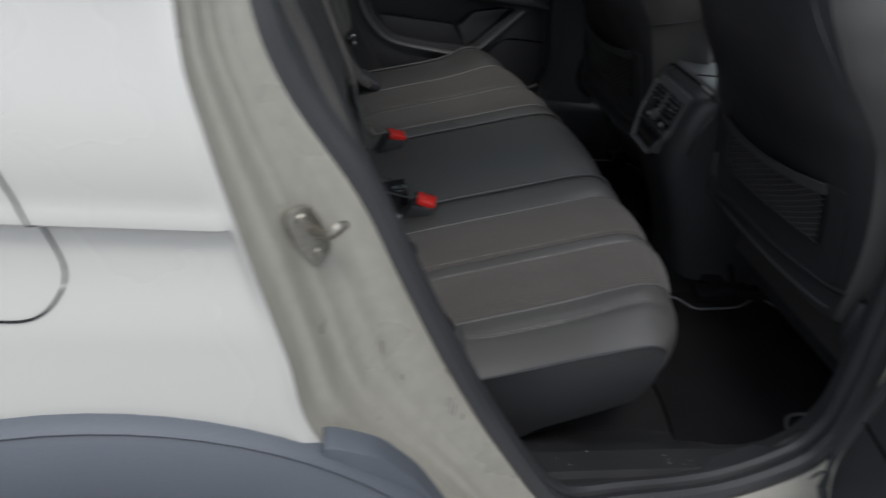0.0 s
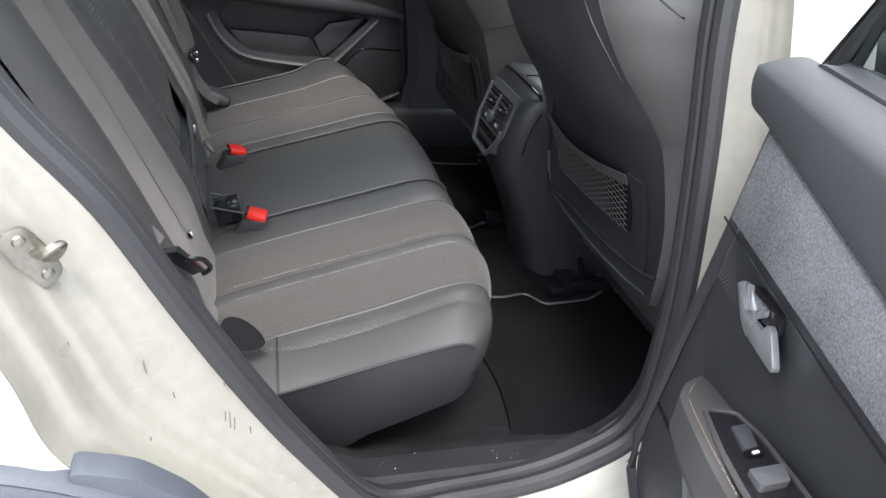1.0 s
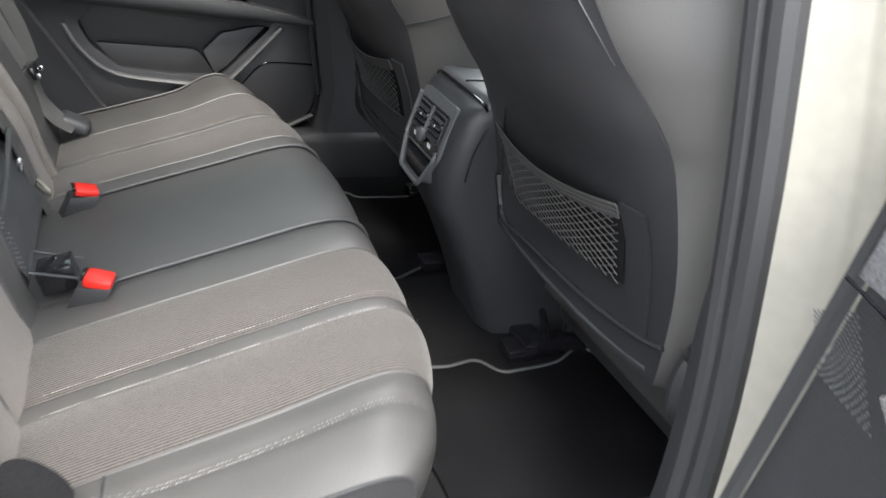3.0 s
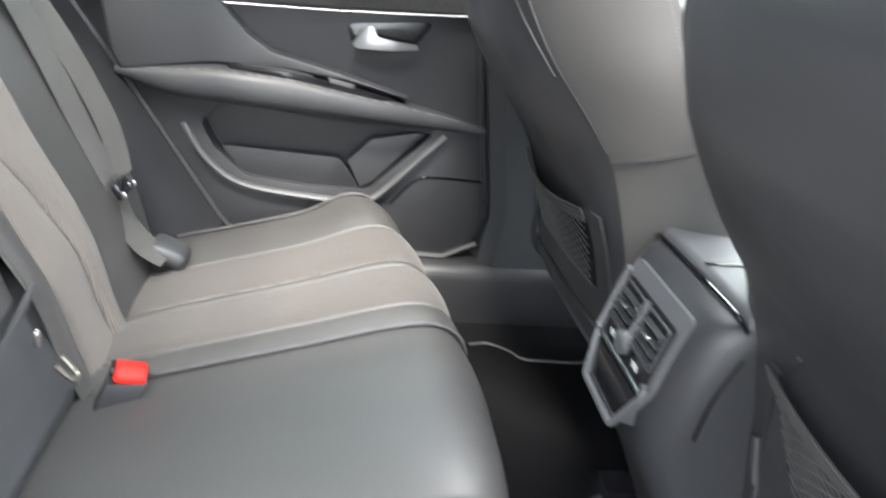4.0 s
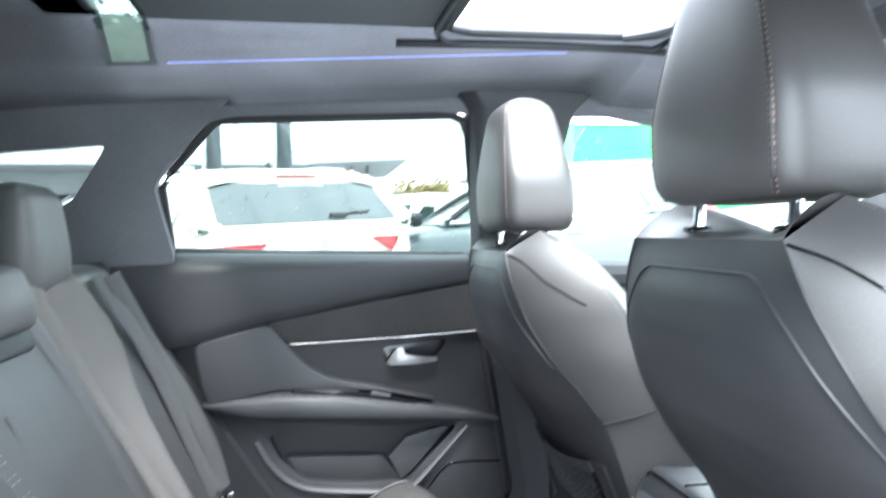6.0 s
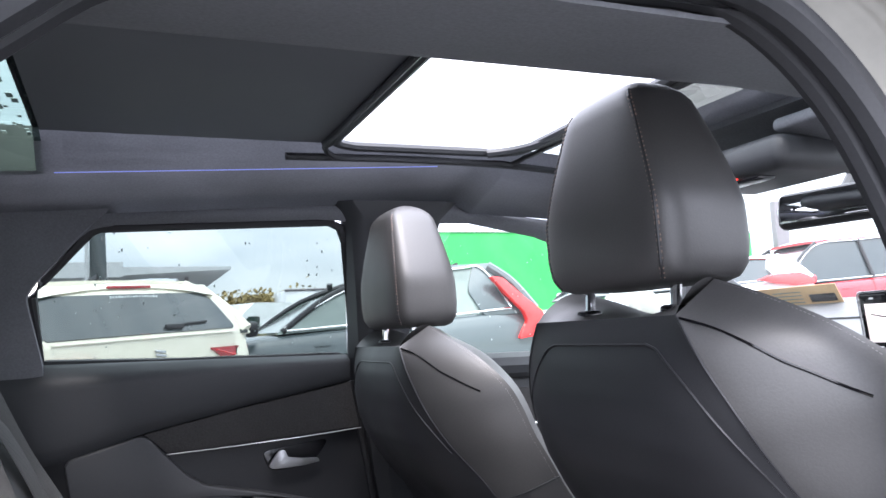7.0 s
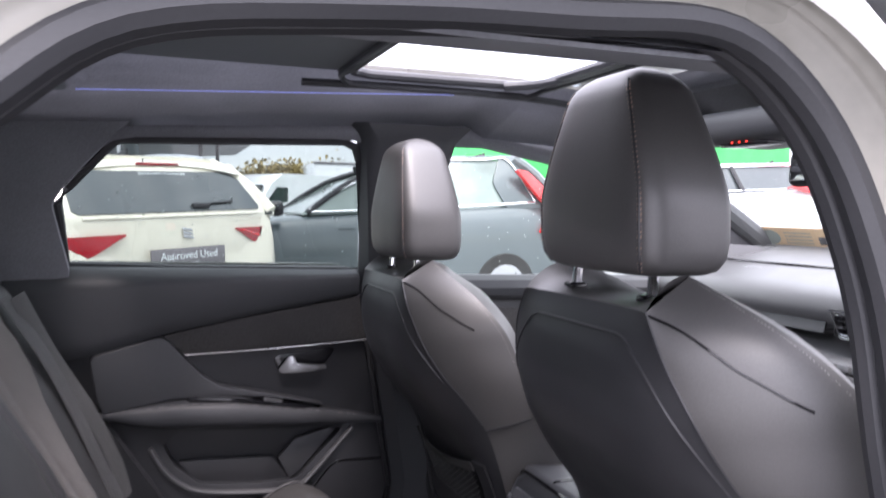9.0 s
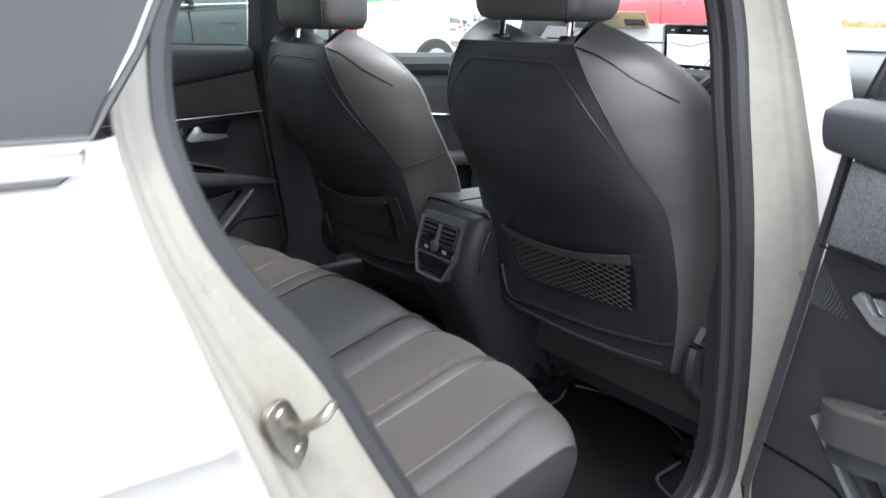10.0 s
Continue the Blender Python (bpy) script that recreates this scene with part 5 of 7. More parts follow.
ARM_Z = lambda u: float(np.interp(u, [-0.15, 0.0, 0.15, 0.45], [0.882, 0.884, 0.856, 0.766]))


def near_flat(x, z, d):
    return NEAR_P + NEAR_D * (0.485 - x) + NEAR_N * (d - 0.03) + Vector((0, 0, z))


def arm_place(lift):
    return lambda u, v, d: near_flat(u, ARM_Z(u) + lift - d, v)


ARM_RIM = [(0.441, 0.0), (0.417, 0.027), (0.383, 0.049), (0.353, 0.059), (0.268, 0.076), (0.195, 0.088), (0.10, 0.098), (-0.02, 0.100), (-0.11, 0.080), (-0.15, 0.03)]
rim = [(p.x, p.y) for p in smooth_line([(u, v, 0) for u, v in ARM_RIM], 4)]
part("armrest", plate(rim + [(-0.15, -0.02), (0.445, -0.02)], arm_place(0.0), 0.045, (), 0.010, 3), LEATHER, near_door, "padded black leather armrest with brown stitching", 40)
part("armrest_base", plate([(u - 0.012, v * 0.82) for u, v in rim] + [(-0.15, -0.02), (0.43, -0.02)], arm_place(-0.045), 0.030, (), 0.006), PLASTIC_SOFT, near_door, "dark lower armrest shell", 40)
TAN_THREAD = material("brown_stitch_thread", (0.24, 0.17, 0.13), 0.8, grain=900, bump=0.0)
for v0, lift in ((0.010, 0.0006), (0.002, -0.010)):
    stitch([near_flat(u, ARM_Z(u) + lift, v - v0) for u, v in ARM_RIM[1:-1]], "stitching", near_door, TAN_THREAD, 0.005, 0.0008)
SWITCHES = rounded([(0.341, 0.040), (0.339, 0.006), (0.286, 0.004), (0.218, 0.012), (0.10, 0.024), (0.07, 0.05), (0.10, 0.080), (0.147, 0.077), (0.182, 0.073), (0.252, 0.061)], 0.008)
part("switch_surround", tube([near_flat(u, ARM_Z(u) + 0.001, v) for u, v in SWITCHES], 0.0032, 6, True, 0), LEATHER, near_door, "raised rim of the switch plate")
part("switch_plate", plate(SWITCHES, arm_place(0.0022), 0.006, (), 0.001), PLASTIC_GLOSS, near_door, "gloss black switch plate")
part("pull_cup", plate(rounded([(0.170, 0.064), (0.175, 0.024), (0.10, 0.034), (0.10, 0.068)], 0.006), arm_place(0.0045), 0.005, (), 0.002), PLASTIC, near_door, "dark pull cup")
part("window_switch", plate(rounded([(0.213, 0.056), (0.231, 0.013), (0.195, 0.027), (0.181, 0.061)], 0.004), lambda u, v, d: near_flat(u, ARM_Z(u) + 0.006 + 0.10 * (0.23 - u) - d, v), 0.010, (), 0.002), GREYTRIM, near_door, "window switch")
part("switch_ramp", plate(rounded([(0.301, 0.030), (0.311, 0.008), (0.259, 0.024), (0.250, 0.041)], 0.003), lambda u, v, d: near_flat(u, ARM_Z(u) + 0.004 + 0.06 * (0.31 - u) - d, v), 0.006, (), 0.001), PLASTIC_SOFT, near_door, "sloped finger ramp")
part("switch_bezel", plate(rounded([(0.249, 0.043), (0.258, 0.022), (0.247, 0.022), (0.238, 0.043)], 0.002), arm_place(0.006), 0.005, (), 0.001), SCREEN_BLACK, near_door)
part("switch_light", plate([(0.247, 0.036), (0.251, 0.028), (0.247, 0.028), (0.243, 0.036)], arm_place(0.0072), 0.002), DROPS, near_door, "small pale switch mark")
# handle: dark bowl, bright wedge and satin boomerang
part("handle_bowl", plate(rounded([(0.415, 0.918), (0.385, 0.930), (0.330, 0.932), (0.322, 0.912), (0.335, 0.900), (0.388, 0.894)], 0.004), lambda u, v, d: near_flat(u, v, 0.007 - d), 0.006, (), 0.001), PLASTIC_GLOSS, near_door, "dark handle recess")
part("handle_wedge", plate(rounded([(0.392, 0.921), (0.348, 0.925), (0.346, 0.918), (0.366, 0.902), (0.378, 0.906)], 0.002), lambda u, v, d: near_flat(u, v, 0.011 - 0.10 * (u - 0.36) - d), 0.004, (), 0.001), SATIN, near_door, "bright inside of the handle")
part("door_handle", plate(rounded([(0.416, 0.914), (0.405, 0.925), (0.399, 0.918), (0.383, 0.902), (0.355, 0.905), (0.336, 0.909), (0.328, 0.922), (0.318, 0.920), (0.293, 0.896), (0.2935, 0.890), (0.366, 0.885), (0.384, 0.889)], 0.0035),
                          lambda u, v, d: near_flat(u, v, 0.013 + 0.005 * ease(0.40, 0.31, u) - d), 0.007, (), 0.002), SATIN, near_door, "satin silver boomerang door handle")
# perforated tweeter patch at the door's leading edge
grille = bmesh.new()
turn = Vector((1, 0, 0)).rotation_difference(NEAR_N).to_matrix().to_4x4() @ pose(0, 0, 0, 0, 90, 0)
for i in range(20):
    for j in range(12):
        a, b = i / 19, (j + 0.5 * (i % 2)) / 12
        x = (0.506 - 0.036 * a) * (1 - b) + (0.481 - 0.062 * a) * b
        z = (0.917 + 0.022 * a) * (1 - b) + (0.882 - 0.004 * a) * b
        bmesh.ops.create_circle(grille, cap_ends=True, segments=6, radius=0.0013, matrix=Matrix.Translation(near_flat(x, z, 0.0015)) @ turn)
part("speaker_grille", grille, GREYTRIM, near_door, "perforated tweeter grille", 0)

# centre pillar of the far side, header rail, rear corner trims
FAR_B = [(z, x0, x1) for z, x0, x1 in ((0.36, 0.50, 0.78), (0.48, 0.52, 0.74), (0.60, 0.535, 0.70), (0.86, 0.495, 0.66), (1.10, 0.460, 0.63), (1.30, 0.445, 0.64), (1.46, 0.43, 0.68), (1.50, 0.40, 0.72))]
pillar = loft([[(x0, 0.79 - 0.22 * max(0, z - 0.9), z), (x0 + 0.012, 0.725 - 0.20 * max(0, z - 0.95), z), (x0 + 0.04, 0.705 - 0.20 * max(0, z - 0.95), z),
                (x1 - 0.04, 0.705 - 0.20 * max(0, z - 0.95), z), (x1 - 0.01, 0.725 - 0.20 * max(0, z - 0.95), z), (x1, 0.80 - 0.22 * max(0, z - 0.9), z)] for z, x0, x1 in FAR_B])
tagged(part("pillar_far", pillar, PLASTIC_SOFT), "dark plastic centre pillar trim", "pillar", kind="structure")
tagged(part("sill_far", rbox((1.6, 0.16, 0.22), (0.55, 0.77, 0.38), 0.03, 3), PLASTIC), "dark plastic door sill on the far side", "sill", kind="structure")


def header_point(u, v):
    x = -0.16 + 1.25 * u
    z0 = np.interp(x, [-0.16, -0.1, 0.4, 0.47, 0.62, 0.75, 0.95, 1.1], [1.40, 1.445, 1.462, 1.45, 1.452, 1.455, 1.42, 1.37])
    y0 = window_y(z0) - 0.02
    y1 = 0.645
    z1 = roof_z(x, 0.652) + 0.01
    return (x, y0 + (y1 - y0) * v - 0.012 * math.sin(v * math.pi), z0 + (z1 - z0) * v)


tagged(part("header_rail", surface(header_point, 26, 6, 0.01), HEADLINER, smooth=60), "black lined rail above the far windows", "trim", kind="structure")
corner_out = [(-0.205, 1.118), (-0.205, 1.155), (-0.235, 1.30), (-0.205, 1.345), (-0.110, 1.445), (-0.06, 1.49), (-0.30, 1.50), (-0.80, 1.48), (-1.10, 1.40), (-1.10, 1.12), (-0.34, 1.105), (-0.25, 1.100)]
QUARTER_WIN = [(-0.320, 1.385), (-0.400, 1.268), (-0.60, 1.195), (-0.80, 1.215), (-0.72, 1.345), (-0.50, 1.372)]
tagged(part("rear_corner_trim", plate(rounded(corner_out, 0.015), lambda u, v, d: (u, 0.715 - 0.28 * max(0, v - 1.12) - 0.06 * max(0, -u - 0.4) + d, v), 0.03, [rounded(QUARTER_WIN, 0.02)], 0.006), HEADLINER),
       "dark plastic rear pillar trim with a small quarter window", "trim", kind="structure")
qw = tagged(part("window_quarter", plate(QUARTER_WIN, lambda u, v, d: (u, 0.735 - 0.28 * max(0, v - 1.12) - 0.06 * max(0, -u - 0.4) + d, v), 0.003), TINT), "small tinted quarter window", "window", kind="structure")
qw.visible_shadow = False


def lower_corner(u, v):
    """Trim between the far door's rear edge and the seat."""
    z = 0.54 + 0.60 * v
    xd = float(np.interp(z, [0.50, 0.56, 0.81, 1.085, 1.16], [0.06, 0.012, -0.145, -0.330, -0.36]))
    xs = float(np.interp(z, [0.54, 0.58, 1.12, 1.16], [-0.03, -0.05, -0.34, -0.36]))
    return (xd - 0.006 + (xs - 0.05 - xd) * u, 0.722 - 0.135 * u ** 0.7, z)


tagged(part("side_trim", surface(lower_corner, 8, 14, 0.01), PLASTIC, smooth=60), "dark plastic trim beside the rear seat", "trim", kind="structure")
tagged(part("side_trim_edge", tube([lower_corner(0.45, k / 8) for k in range(9)], 0.004, 6), PLASTIC_SOFT), "moulded edge of the side trim", "trim", kind="structure")


# ---- centre console ----
console = thing("centre_console", "dark centre console with rear air vents and armrest lid", "console", (0, 0, 0))


CON_Y = -0.027


def con_face(y, z, d=0.0):
    """Point of the console's rear face, d metres proud of it; y from its middle line."""
    return Vector((0.545 + 0.28 * (z - 0.75) - 0.96 * d, CON_Y + y, z + 0.27 * d))


face = rounded([(-0.074, 0.812), (0.074, 0.812), (0.072, 0.728), (0.046, 0.678), (-0.046, 0.676), (-0.072, 0.726)], 0.010)
part("rear_fascia", plate(face, lambda u, v, d: con_face(u, v, -d), 0.03, (), 0.004), GREYTRIM, console, "dark grey fascia")
part("vent_panel", plate(rounded([(-0.063, 0.794), (0.063, 0.794), (0.062, 0.724), (-0.062, 0.722)], 0.006), lambda u, v, d: con_face(u, v, 0.003 - d), 0.02, (), 0.0015), PLASTIC_GLOSS, console, "gloss black vent panel")
for y0, y1 in ((-0.060, -0.006), (0.006, 0.060)):
    part("vent_well", plate(rounded([(y0, 0.788), (y1, 0.788), (y1, 0.746), (y0, 0.746)], 0.003), lambda u, v, d: con_face(u, v, 0.0042 - d), 0.003), SCREEN_BLACK, console, "dark air outlet")
    part("vent_rim", tube([con_face(u, v, 0.0045) for u, v in rounded([(y0, 0.789), (y1, 0.789), (y1, 0.745), (y0, 0.745)], 0.004)], 0.0016, 5, True, 0), PLASTIC_SOFT, console)
    for k in range(4):
        z = 0.781 - 0.0098 * k
        part("slat", loft([[con_face(y, z + a, b) for a, b in ((0.0012, 0.0035), (-0.0026, 0.0095), (-0.0042, 0.0085), (-0.0004, 0.0030))] for y in (y0 + 0.003, y1 - 0.003)]), PLASTIC, console)
    mid = (y0 + y1) / 2
    part("vent_tab", rbox((0.005, 0.017, 0.005), con_face(mid, 0.7695, 0.010), 0.0012), CHROME, console, "chrome vent slider")
    part("seat_heat_mark", join(*[rbox((0.001, 0.0022, 0.008), con_face(mid + 0.005 * q, 0.735, 0.0045), 0.0004, 1) for q in (-1, 0, 1)]), DROPS, console, "white heater symbol")
part("divider", tube([con_face(0, 0.792, 0.004), con_face(0, 0.742, 0.006)], 0.0038, 8, False, 0), GREYTRIM, console)
wheel = lathe([(0.0, 0.0), (0.010, 0.0), (0.013, 0.003), (0.013, 0.009), (0.009, 0.012), (0.0, 0.013)], 16, "X")
bmesh.ops.transform(wheel, matrix=Matrix.Translation(con_face(0.0, 0.741, 0.015)), verts=wheel.verts)
part("vent_knob", wheel, GREYTRIM, console, "round vent knob")
part("vent_ledge", tube([con_face(-0.062, 0.721, 0.003), con_face(0.062, 0.722, 0.003)], 0.0022, 6, False, 0), CHROME, console, "thin satin ledge under the vents")
part("face_rim", tube([con_face(y, z, 0.004) for y, z in rounded([(0.070, 0.800), (0.070, 0.727), (0.045, 0.675), (-0.045, 0.673), (-0.070, 0.722), (-0.066, 0.735)], 0.006)[2:-2]], 0.0042, 8, False, 0), GREYTRIM, console, "satin grey rim of the fascia")
part("tray", plate(rounded([(-0.062, 0.716), (0.062, 0.717), (0.040, 0.684), (-0.040, 0.682)], 0.006), lambda u, v, d: con_face(u, v, 0.003 - d), 0.02, (), 0.001), SCREEN_BLACK, console, "dark recess")
rings = []
for z, x0, w in ((0.36, 0.670, 0.088), (0.42, 0.652, 0.088), (0.50, 0.622, 0.090), (0.58, 0.585, 0.094), (0.64, 0.552, 0.097), (0.70, 0.537, 0.100), (0.765, 0.552, 0.106), (0.800, 0.563, 0.110), (0.818, 0.574, 0.111), (0.826, 0.590, 0.108)):
    rings.append([(x0, CON_Y + y, z) if e else (x0 + dx, CON_Y + y, z) for dx, y, e in ((0, -(w - 0.034), 1), (0.007, -(w - 0.016), 0), (0.024, -(w - 0.004), 0), (0.05, -w, 0), (0.66, -w - 0.02, 0), (0.66, w + 0.02, 0), (0.05, w, 0), (0.024, w - 0.004, 0), (0.007, w - 0.016, 0), (0, w - 0.034, 1))])
part("console_body", loft(rings), PLASTIC, console, "dark grey console side", 50)
part("lower_cover", loft([[(x0 - 0.004 + a, CON_Y + b * w + c, z) for a, b, c in ((0.30, -1, -0.008), (0.034, -1, 0), (0.010, -1, 0.008), (0, -1, 0.030), (0, 1, -0.030), (0.010, 1, -0.008), (0.034, 1, 0), (0.30, 1, 0.008))]
                          for z, x0, w in ((0.365, 0.770, 0.078), (0.40, 0.726, 0.082), (0.44, 0.682, 0.085), (0.53, 0.618, 0.089), (0.60, 0.578, 0.093), (0.655, 0.556, 0.096))]), PLASTIC, console, "black lower cover", 50)
for s in (-1, 1):
    part("side_seam", tube([(0.600, CON_Y + s * 0.1105, 0.792), (0.585, CON_Y + s * 0.105, 0.745), (0.578, CON_Y + s * 0.1035, 0.700)], 0.0016, 5), SCREEN_BLACK, console)
part("armrest_lid", rbox((0.34, 0.214, 0.030), (0.768, CON_Y, 0.822), 0.010, 3), GREYTRIM, console, "padded grey console lid")
part("lid_seam", tube([(0.602, CON_Y, 0.8375), (0.935, CON_Y, 0.8375)], 0.0018, 6, False, 0), SCREEN_BLACK, console)
stitch([(0.615, CON_Y + 0.012, 0.8378), (0.8, CON_Y + 0.012, 0.8378), (0.93, CON_Y + 0.012, 0.8378)], "stitching", console)
part("lid_gap", tube([(0.596, CON_Y - 0.110, 0.820), (0.594, CON_Y - 0.09, 0.8285), (0.593, CON_Y, 0.8300), (0.594, CON_Y + 0.09, 0.8285), (0.596, CON_Y + 0.110, 0.820)], 0.0022, 6), SCREEN_BLACK, console)

# ---- dashboard ----
dash = thing("dashboard", "dark layered dashboard with chrome vents", "dashboard", (0, 0, 0))


def dash_ring(y):
    k = 1 - 0.35 * (abs(y) / 0.75) ** 2
    return [(x, y, z) for x, z in ((1.30, 0.60), (1.27, 0.80), (1.285, 0.93), (1.36, 0.955), (1.40, 0.985), (1.365, 1.005), (1.345, 1.035), (1.36, 1.075), (1.42, 1.098 - 0.02 * (1 - k)),
                                   (1.60, 1.128 - 0.02 * (1 - k)), (1.86, 1.138), (1.92, 0.9), (1.90, 0.6))]


part("dash_body", loft([smooth_line(dash_ring(y), 4, True) for y in (-0.72, -0.6, -0.45, -0.25, 0, 0.25, 0.45, 0.6, 0.72)]), DASH, dash, "soft dark dash top", 80)
part("dash_seam", tube([(1.50, y, 1.115) for y in (-0.7, -0.3, 0.1, 0.5, 0.7)], 0.003, 6), SCREEN_BLACK, dash)
part("dash_inlay", surface(lambda u, v: (1.350 + 0.02 * v, 0.12 + 0.45 * u, 0.99 + 0.055 * v * (1 - 0.3 * u)), 8, 4, 0.004), PLASTIC, dash, "dark textured inlay")
for k in range(4):
    part("vent_slat", tube([(1.335, 0.075 - 0.004 * k, 1.040 - 0.014 * k), (1.335, -0.12, 1.036 - 0.014 * k)], 0.0022, 6, False, 0), CHROME if k in (0, 3) else PLASTIC_GLOSS, dash)
part("vent_well", rbox((0.03, 0.22, 0.06), (1.355, -0.02, 1.018), 0.008), SCREEN_BLACK, dash)
part("vent_frame", tube([(1.332, 0.09, 1.046), (1.332, -0.13, 1.042), (1.332, -0.13, 0.992), (1.332, 0.06, 0.990)], 0.003, 6, True, 0), BRIGHT, dash, "chrome vent frame")
for k in range(6):
    part("toggle_switch", rbox((0.03, 0.030, 0.016), (1.262, 0.05 - 0.036 * k, 0.945), 0.004, 2, pose(0, 0, 0, 0, 25, 0)), GREYTRIM, dash, "satin toggle switch")
part("defrost_vent", join(*[rbox((0.012, 0.006, 0.002), (1.47, 0.44 + 0.014 * k, 1.104), 0.0008, 1) for k in range(5)]), CHROME, dash, "bright side window vent")
part("corner_speaker", loft([[(1.52 + 0.2 * k, 0.70 - 0.05 * k, 1.09), (1.45 + 0.2 * k, 0.64 - 0.05 * k, 1.10), (1.52 + 0.2 * k, 0.66 - 0.05 * k, 1.155 - 0.02 * k)] for k in (0, 1)]), PLASTIC_SOFT, dash)

for ob in dash.children_recursive:
    for v in ob.data.vertices:
        v.co.z += 0.050 * (v.co.x - 0.40) * ease(0.70, 0.95, v.co.z)

screen = thing("touch_screen", "touch screen showing a pale road map, switched on", "screen", (1.345, -0.082, 1.157))
screen.rotation_euler = (0, radians(-6), 0)
part("bezel", rbox((0.018, 0.235, 0.132), (0.012, 0, 0), 0.008, 3), SCREEN_BLACK, screen, "gloss black bezel with bright edge")
part("rim", tube([(0.004, y, z) for y, z in rounded([(-0.117, 0.066), (0.117, 0.066), (0.117, -0.066), (-0.117, -0.066)], 0.01)], 0.002, 6, True, 0), CHROME, screen)
part("map", rbox((0.002, 0.205, 0.078), (0.0025, 0, 0.002), 0.0005), SCREEN_MAP, screen, "lit pale pink map")
ROADS = [[(0.09, 0.02), (0.03, 0.012), (-0.04, 0.026), (-0.1, 0.02)], [(-0.02, -0.036), (-0.045, -0.005), (-0.06, 0.03)], [(-0.032, -0.036), (-0.06, -0.002), (-0.075, 0.038)]]
for line in ROADS:
    part("road_line", tube([(0.0012, y, z) for y, z in line], 0.0012, 5), PLASTIC_GLOSS, screen)
part("menu_bar", rbox((0.002, 0.205, 0.014), (0.0022, 0, -0.047), 0.0004), SCREEN_BLACK, screen)
part("menu_marks", join(*[rbox((0.001, 0.012, 0.004), (0.001, 0.08 - 0.03 * k, -0.047), 0.0003, 1) for k in range(4)]), DROPS, screen)
part("top_marks", join(*[rbox((0.001, 0.010, 0.004), (0.0022, 0.085 - 0.05 * k, 0.052), 0.0003, 1) for k in range(4)]), DROPS, screen)

# ---- steering wheel ----
steer = thing("steering_wheel", "black leather steering wheel with satin spokes", "steering wheel", (1.17, -0.385, 0.985))
steer.rotation_euler = (0, radians(-24), 0)
part("rim", tube([(0, 0.172 * math.cos(a), 0.158 * math.sin(a)) for a in [2 * math.pi * k / 24 for k in range(24)]], 0.016, 10, True, 2), LEATHER, steer, "black leather rim")
part("hub", rbox((0.05, 0.13, 0.11), (0.02, 0, 0), 0.03, 4), PLASTIC, steer, "dark hub")
for s in (-1, 1):
    part("spoke", loft([[(0.012, s * 0.05, z) for z in (-0.03, 0.03)] + [(0.03, s * 0.05, z) for z in (0.03, -0.03)], [(0.0, s * 0.16, z) for z in (-0.016, 0.02)] + [(0.014, s * 0.16, z) for z in (0.02, -0.016)]]), CHROME, steer, "satin spoke")
    part("spoke_buttons", rbox((0.008, 0.05, 0.03), (0.004, s * 0.095, 0.002), 0.006, 2), PLASTIC_GLOSS, steer)
part("column", tube([(0.03, 0, 0), (0.25, 0, -0.02)], 0.045, 12, False, 0), PLASTIC, steer)

# ---- windscreen, pillars, mirror, visors ----
def screen_glass(u, v):
    y = (2 * v - 1) * (0.66 - 0.12 * u)
    return (2.05 - 0.90 * u - 0.10 * (2 * v - 1) ** 2 * (1 - 0.3 * u), y, 1.06 + 0.45 * u - 0.03 * (2 * v - 1) ** 2)


wind = tagged(part("windscreen", surface(screen_glass, 10, 12), GLASS, smooth=60), "clear laminated windscreen", "windscreen", kind="structure")
wind.visible_shadow = False
header = surface(lambda u, v: (0.985 + 0.175 * u, (2 * v - 1) * (0.60 - 0.04 * u), roof_z(0.985, 0.0) - 0.006 - 0.062 * u ** 1.3 - 0.05 * abs(2 * v - 1) ** 4 - 0.012 * u * (2 * v - 1) ** 2), 10, 24, 0.012)
tagged(part("windscreen_header", header, HEADLINER, smooth=60), "black felt header over the windscreen", "ceiling", kind="structure")
for s, name in ((1, "pillar_front_far"), (-1, "pillar_front_near")):
    pts = [(1.98, s * 0.70, 1.03), (1.76, s * 0.70, 1.145), (1.52, s * 0.685, 1.28), (1.25, s * 0.655, 1.415), (1.02, s * 0.62, 1.49)]
    tagged(part(name, tube([(x, y, z + 0.04) for x, y, z in pts], 0.034, 10), PLASTIC_SOFT), "dark front pillar trim", "pillar", kind="structure")
tagged(part("scuttle_band", tube([(1.88, -0.62, 1.135), (1.96, 0, 1.14), (1.88, 0.62, 1.135)], 0.02, 8), PLASTIC_GLOSS), "black band at the foot of the windscreen", "trim", kind="structure")
tagged(part("bonnet", surface(lambda u, v: (2.05 + 0.85 * u, (2 * v - 1) * (0.78 - 0.10 * u * u), 1.05 - 0.12 * u * u - 0.07 * (2 * v - 1) ** 4), 10, 14, 0.02), WHITE, smooth=60), "white bonnet beyond the windscreen", "bonnet", kind="structure")
overhead = thing("overhead_console", "dark overhead console with small red lamps and switches", "overhead console", (1.02, -0.07, 1.458))
part("pod", rbox((0.20, 0.26, 0.06), (0, 0, -0.005), 0.024, 4), PLASTIC_SOFT, overhead)
part("switch_row", rbox((0.04, 0.12, 0.01), (-0.06, 0, -0.036), 0.004), PLASTIC_GLOSS, overhead)
for k in range(3):
    part("red_light", rbox((0.003, 0.004, 0.003), (-0.085, 0.02 - 0.018 * k, -0.034), 0.001, 1), REDLED, overhead)
mirror = thing("rear_view_mirror", "black framed interior rear view mirror", "mirror", (1.20, -0.060, 1.392))
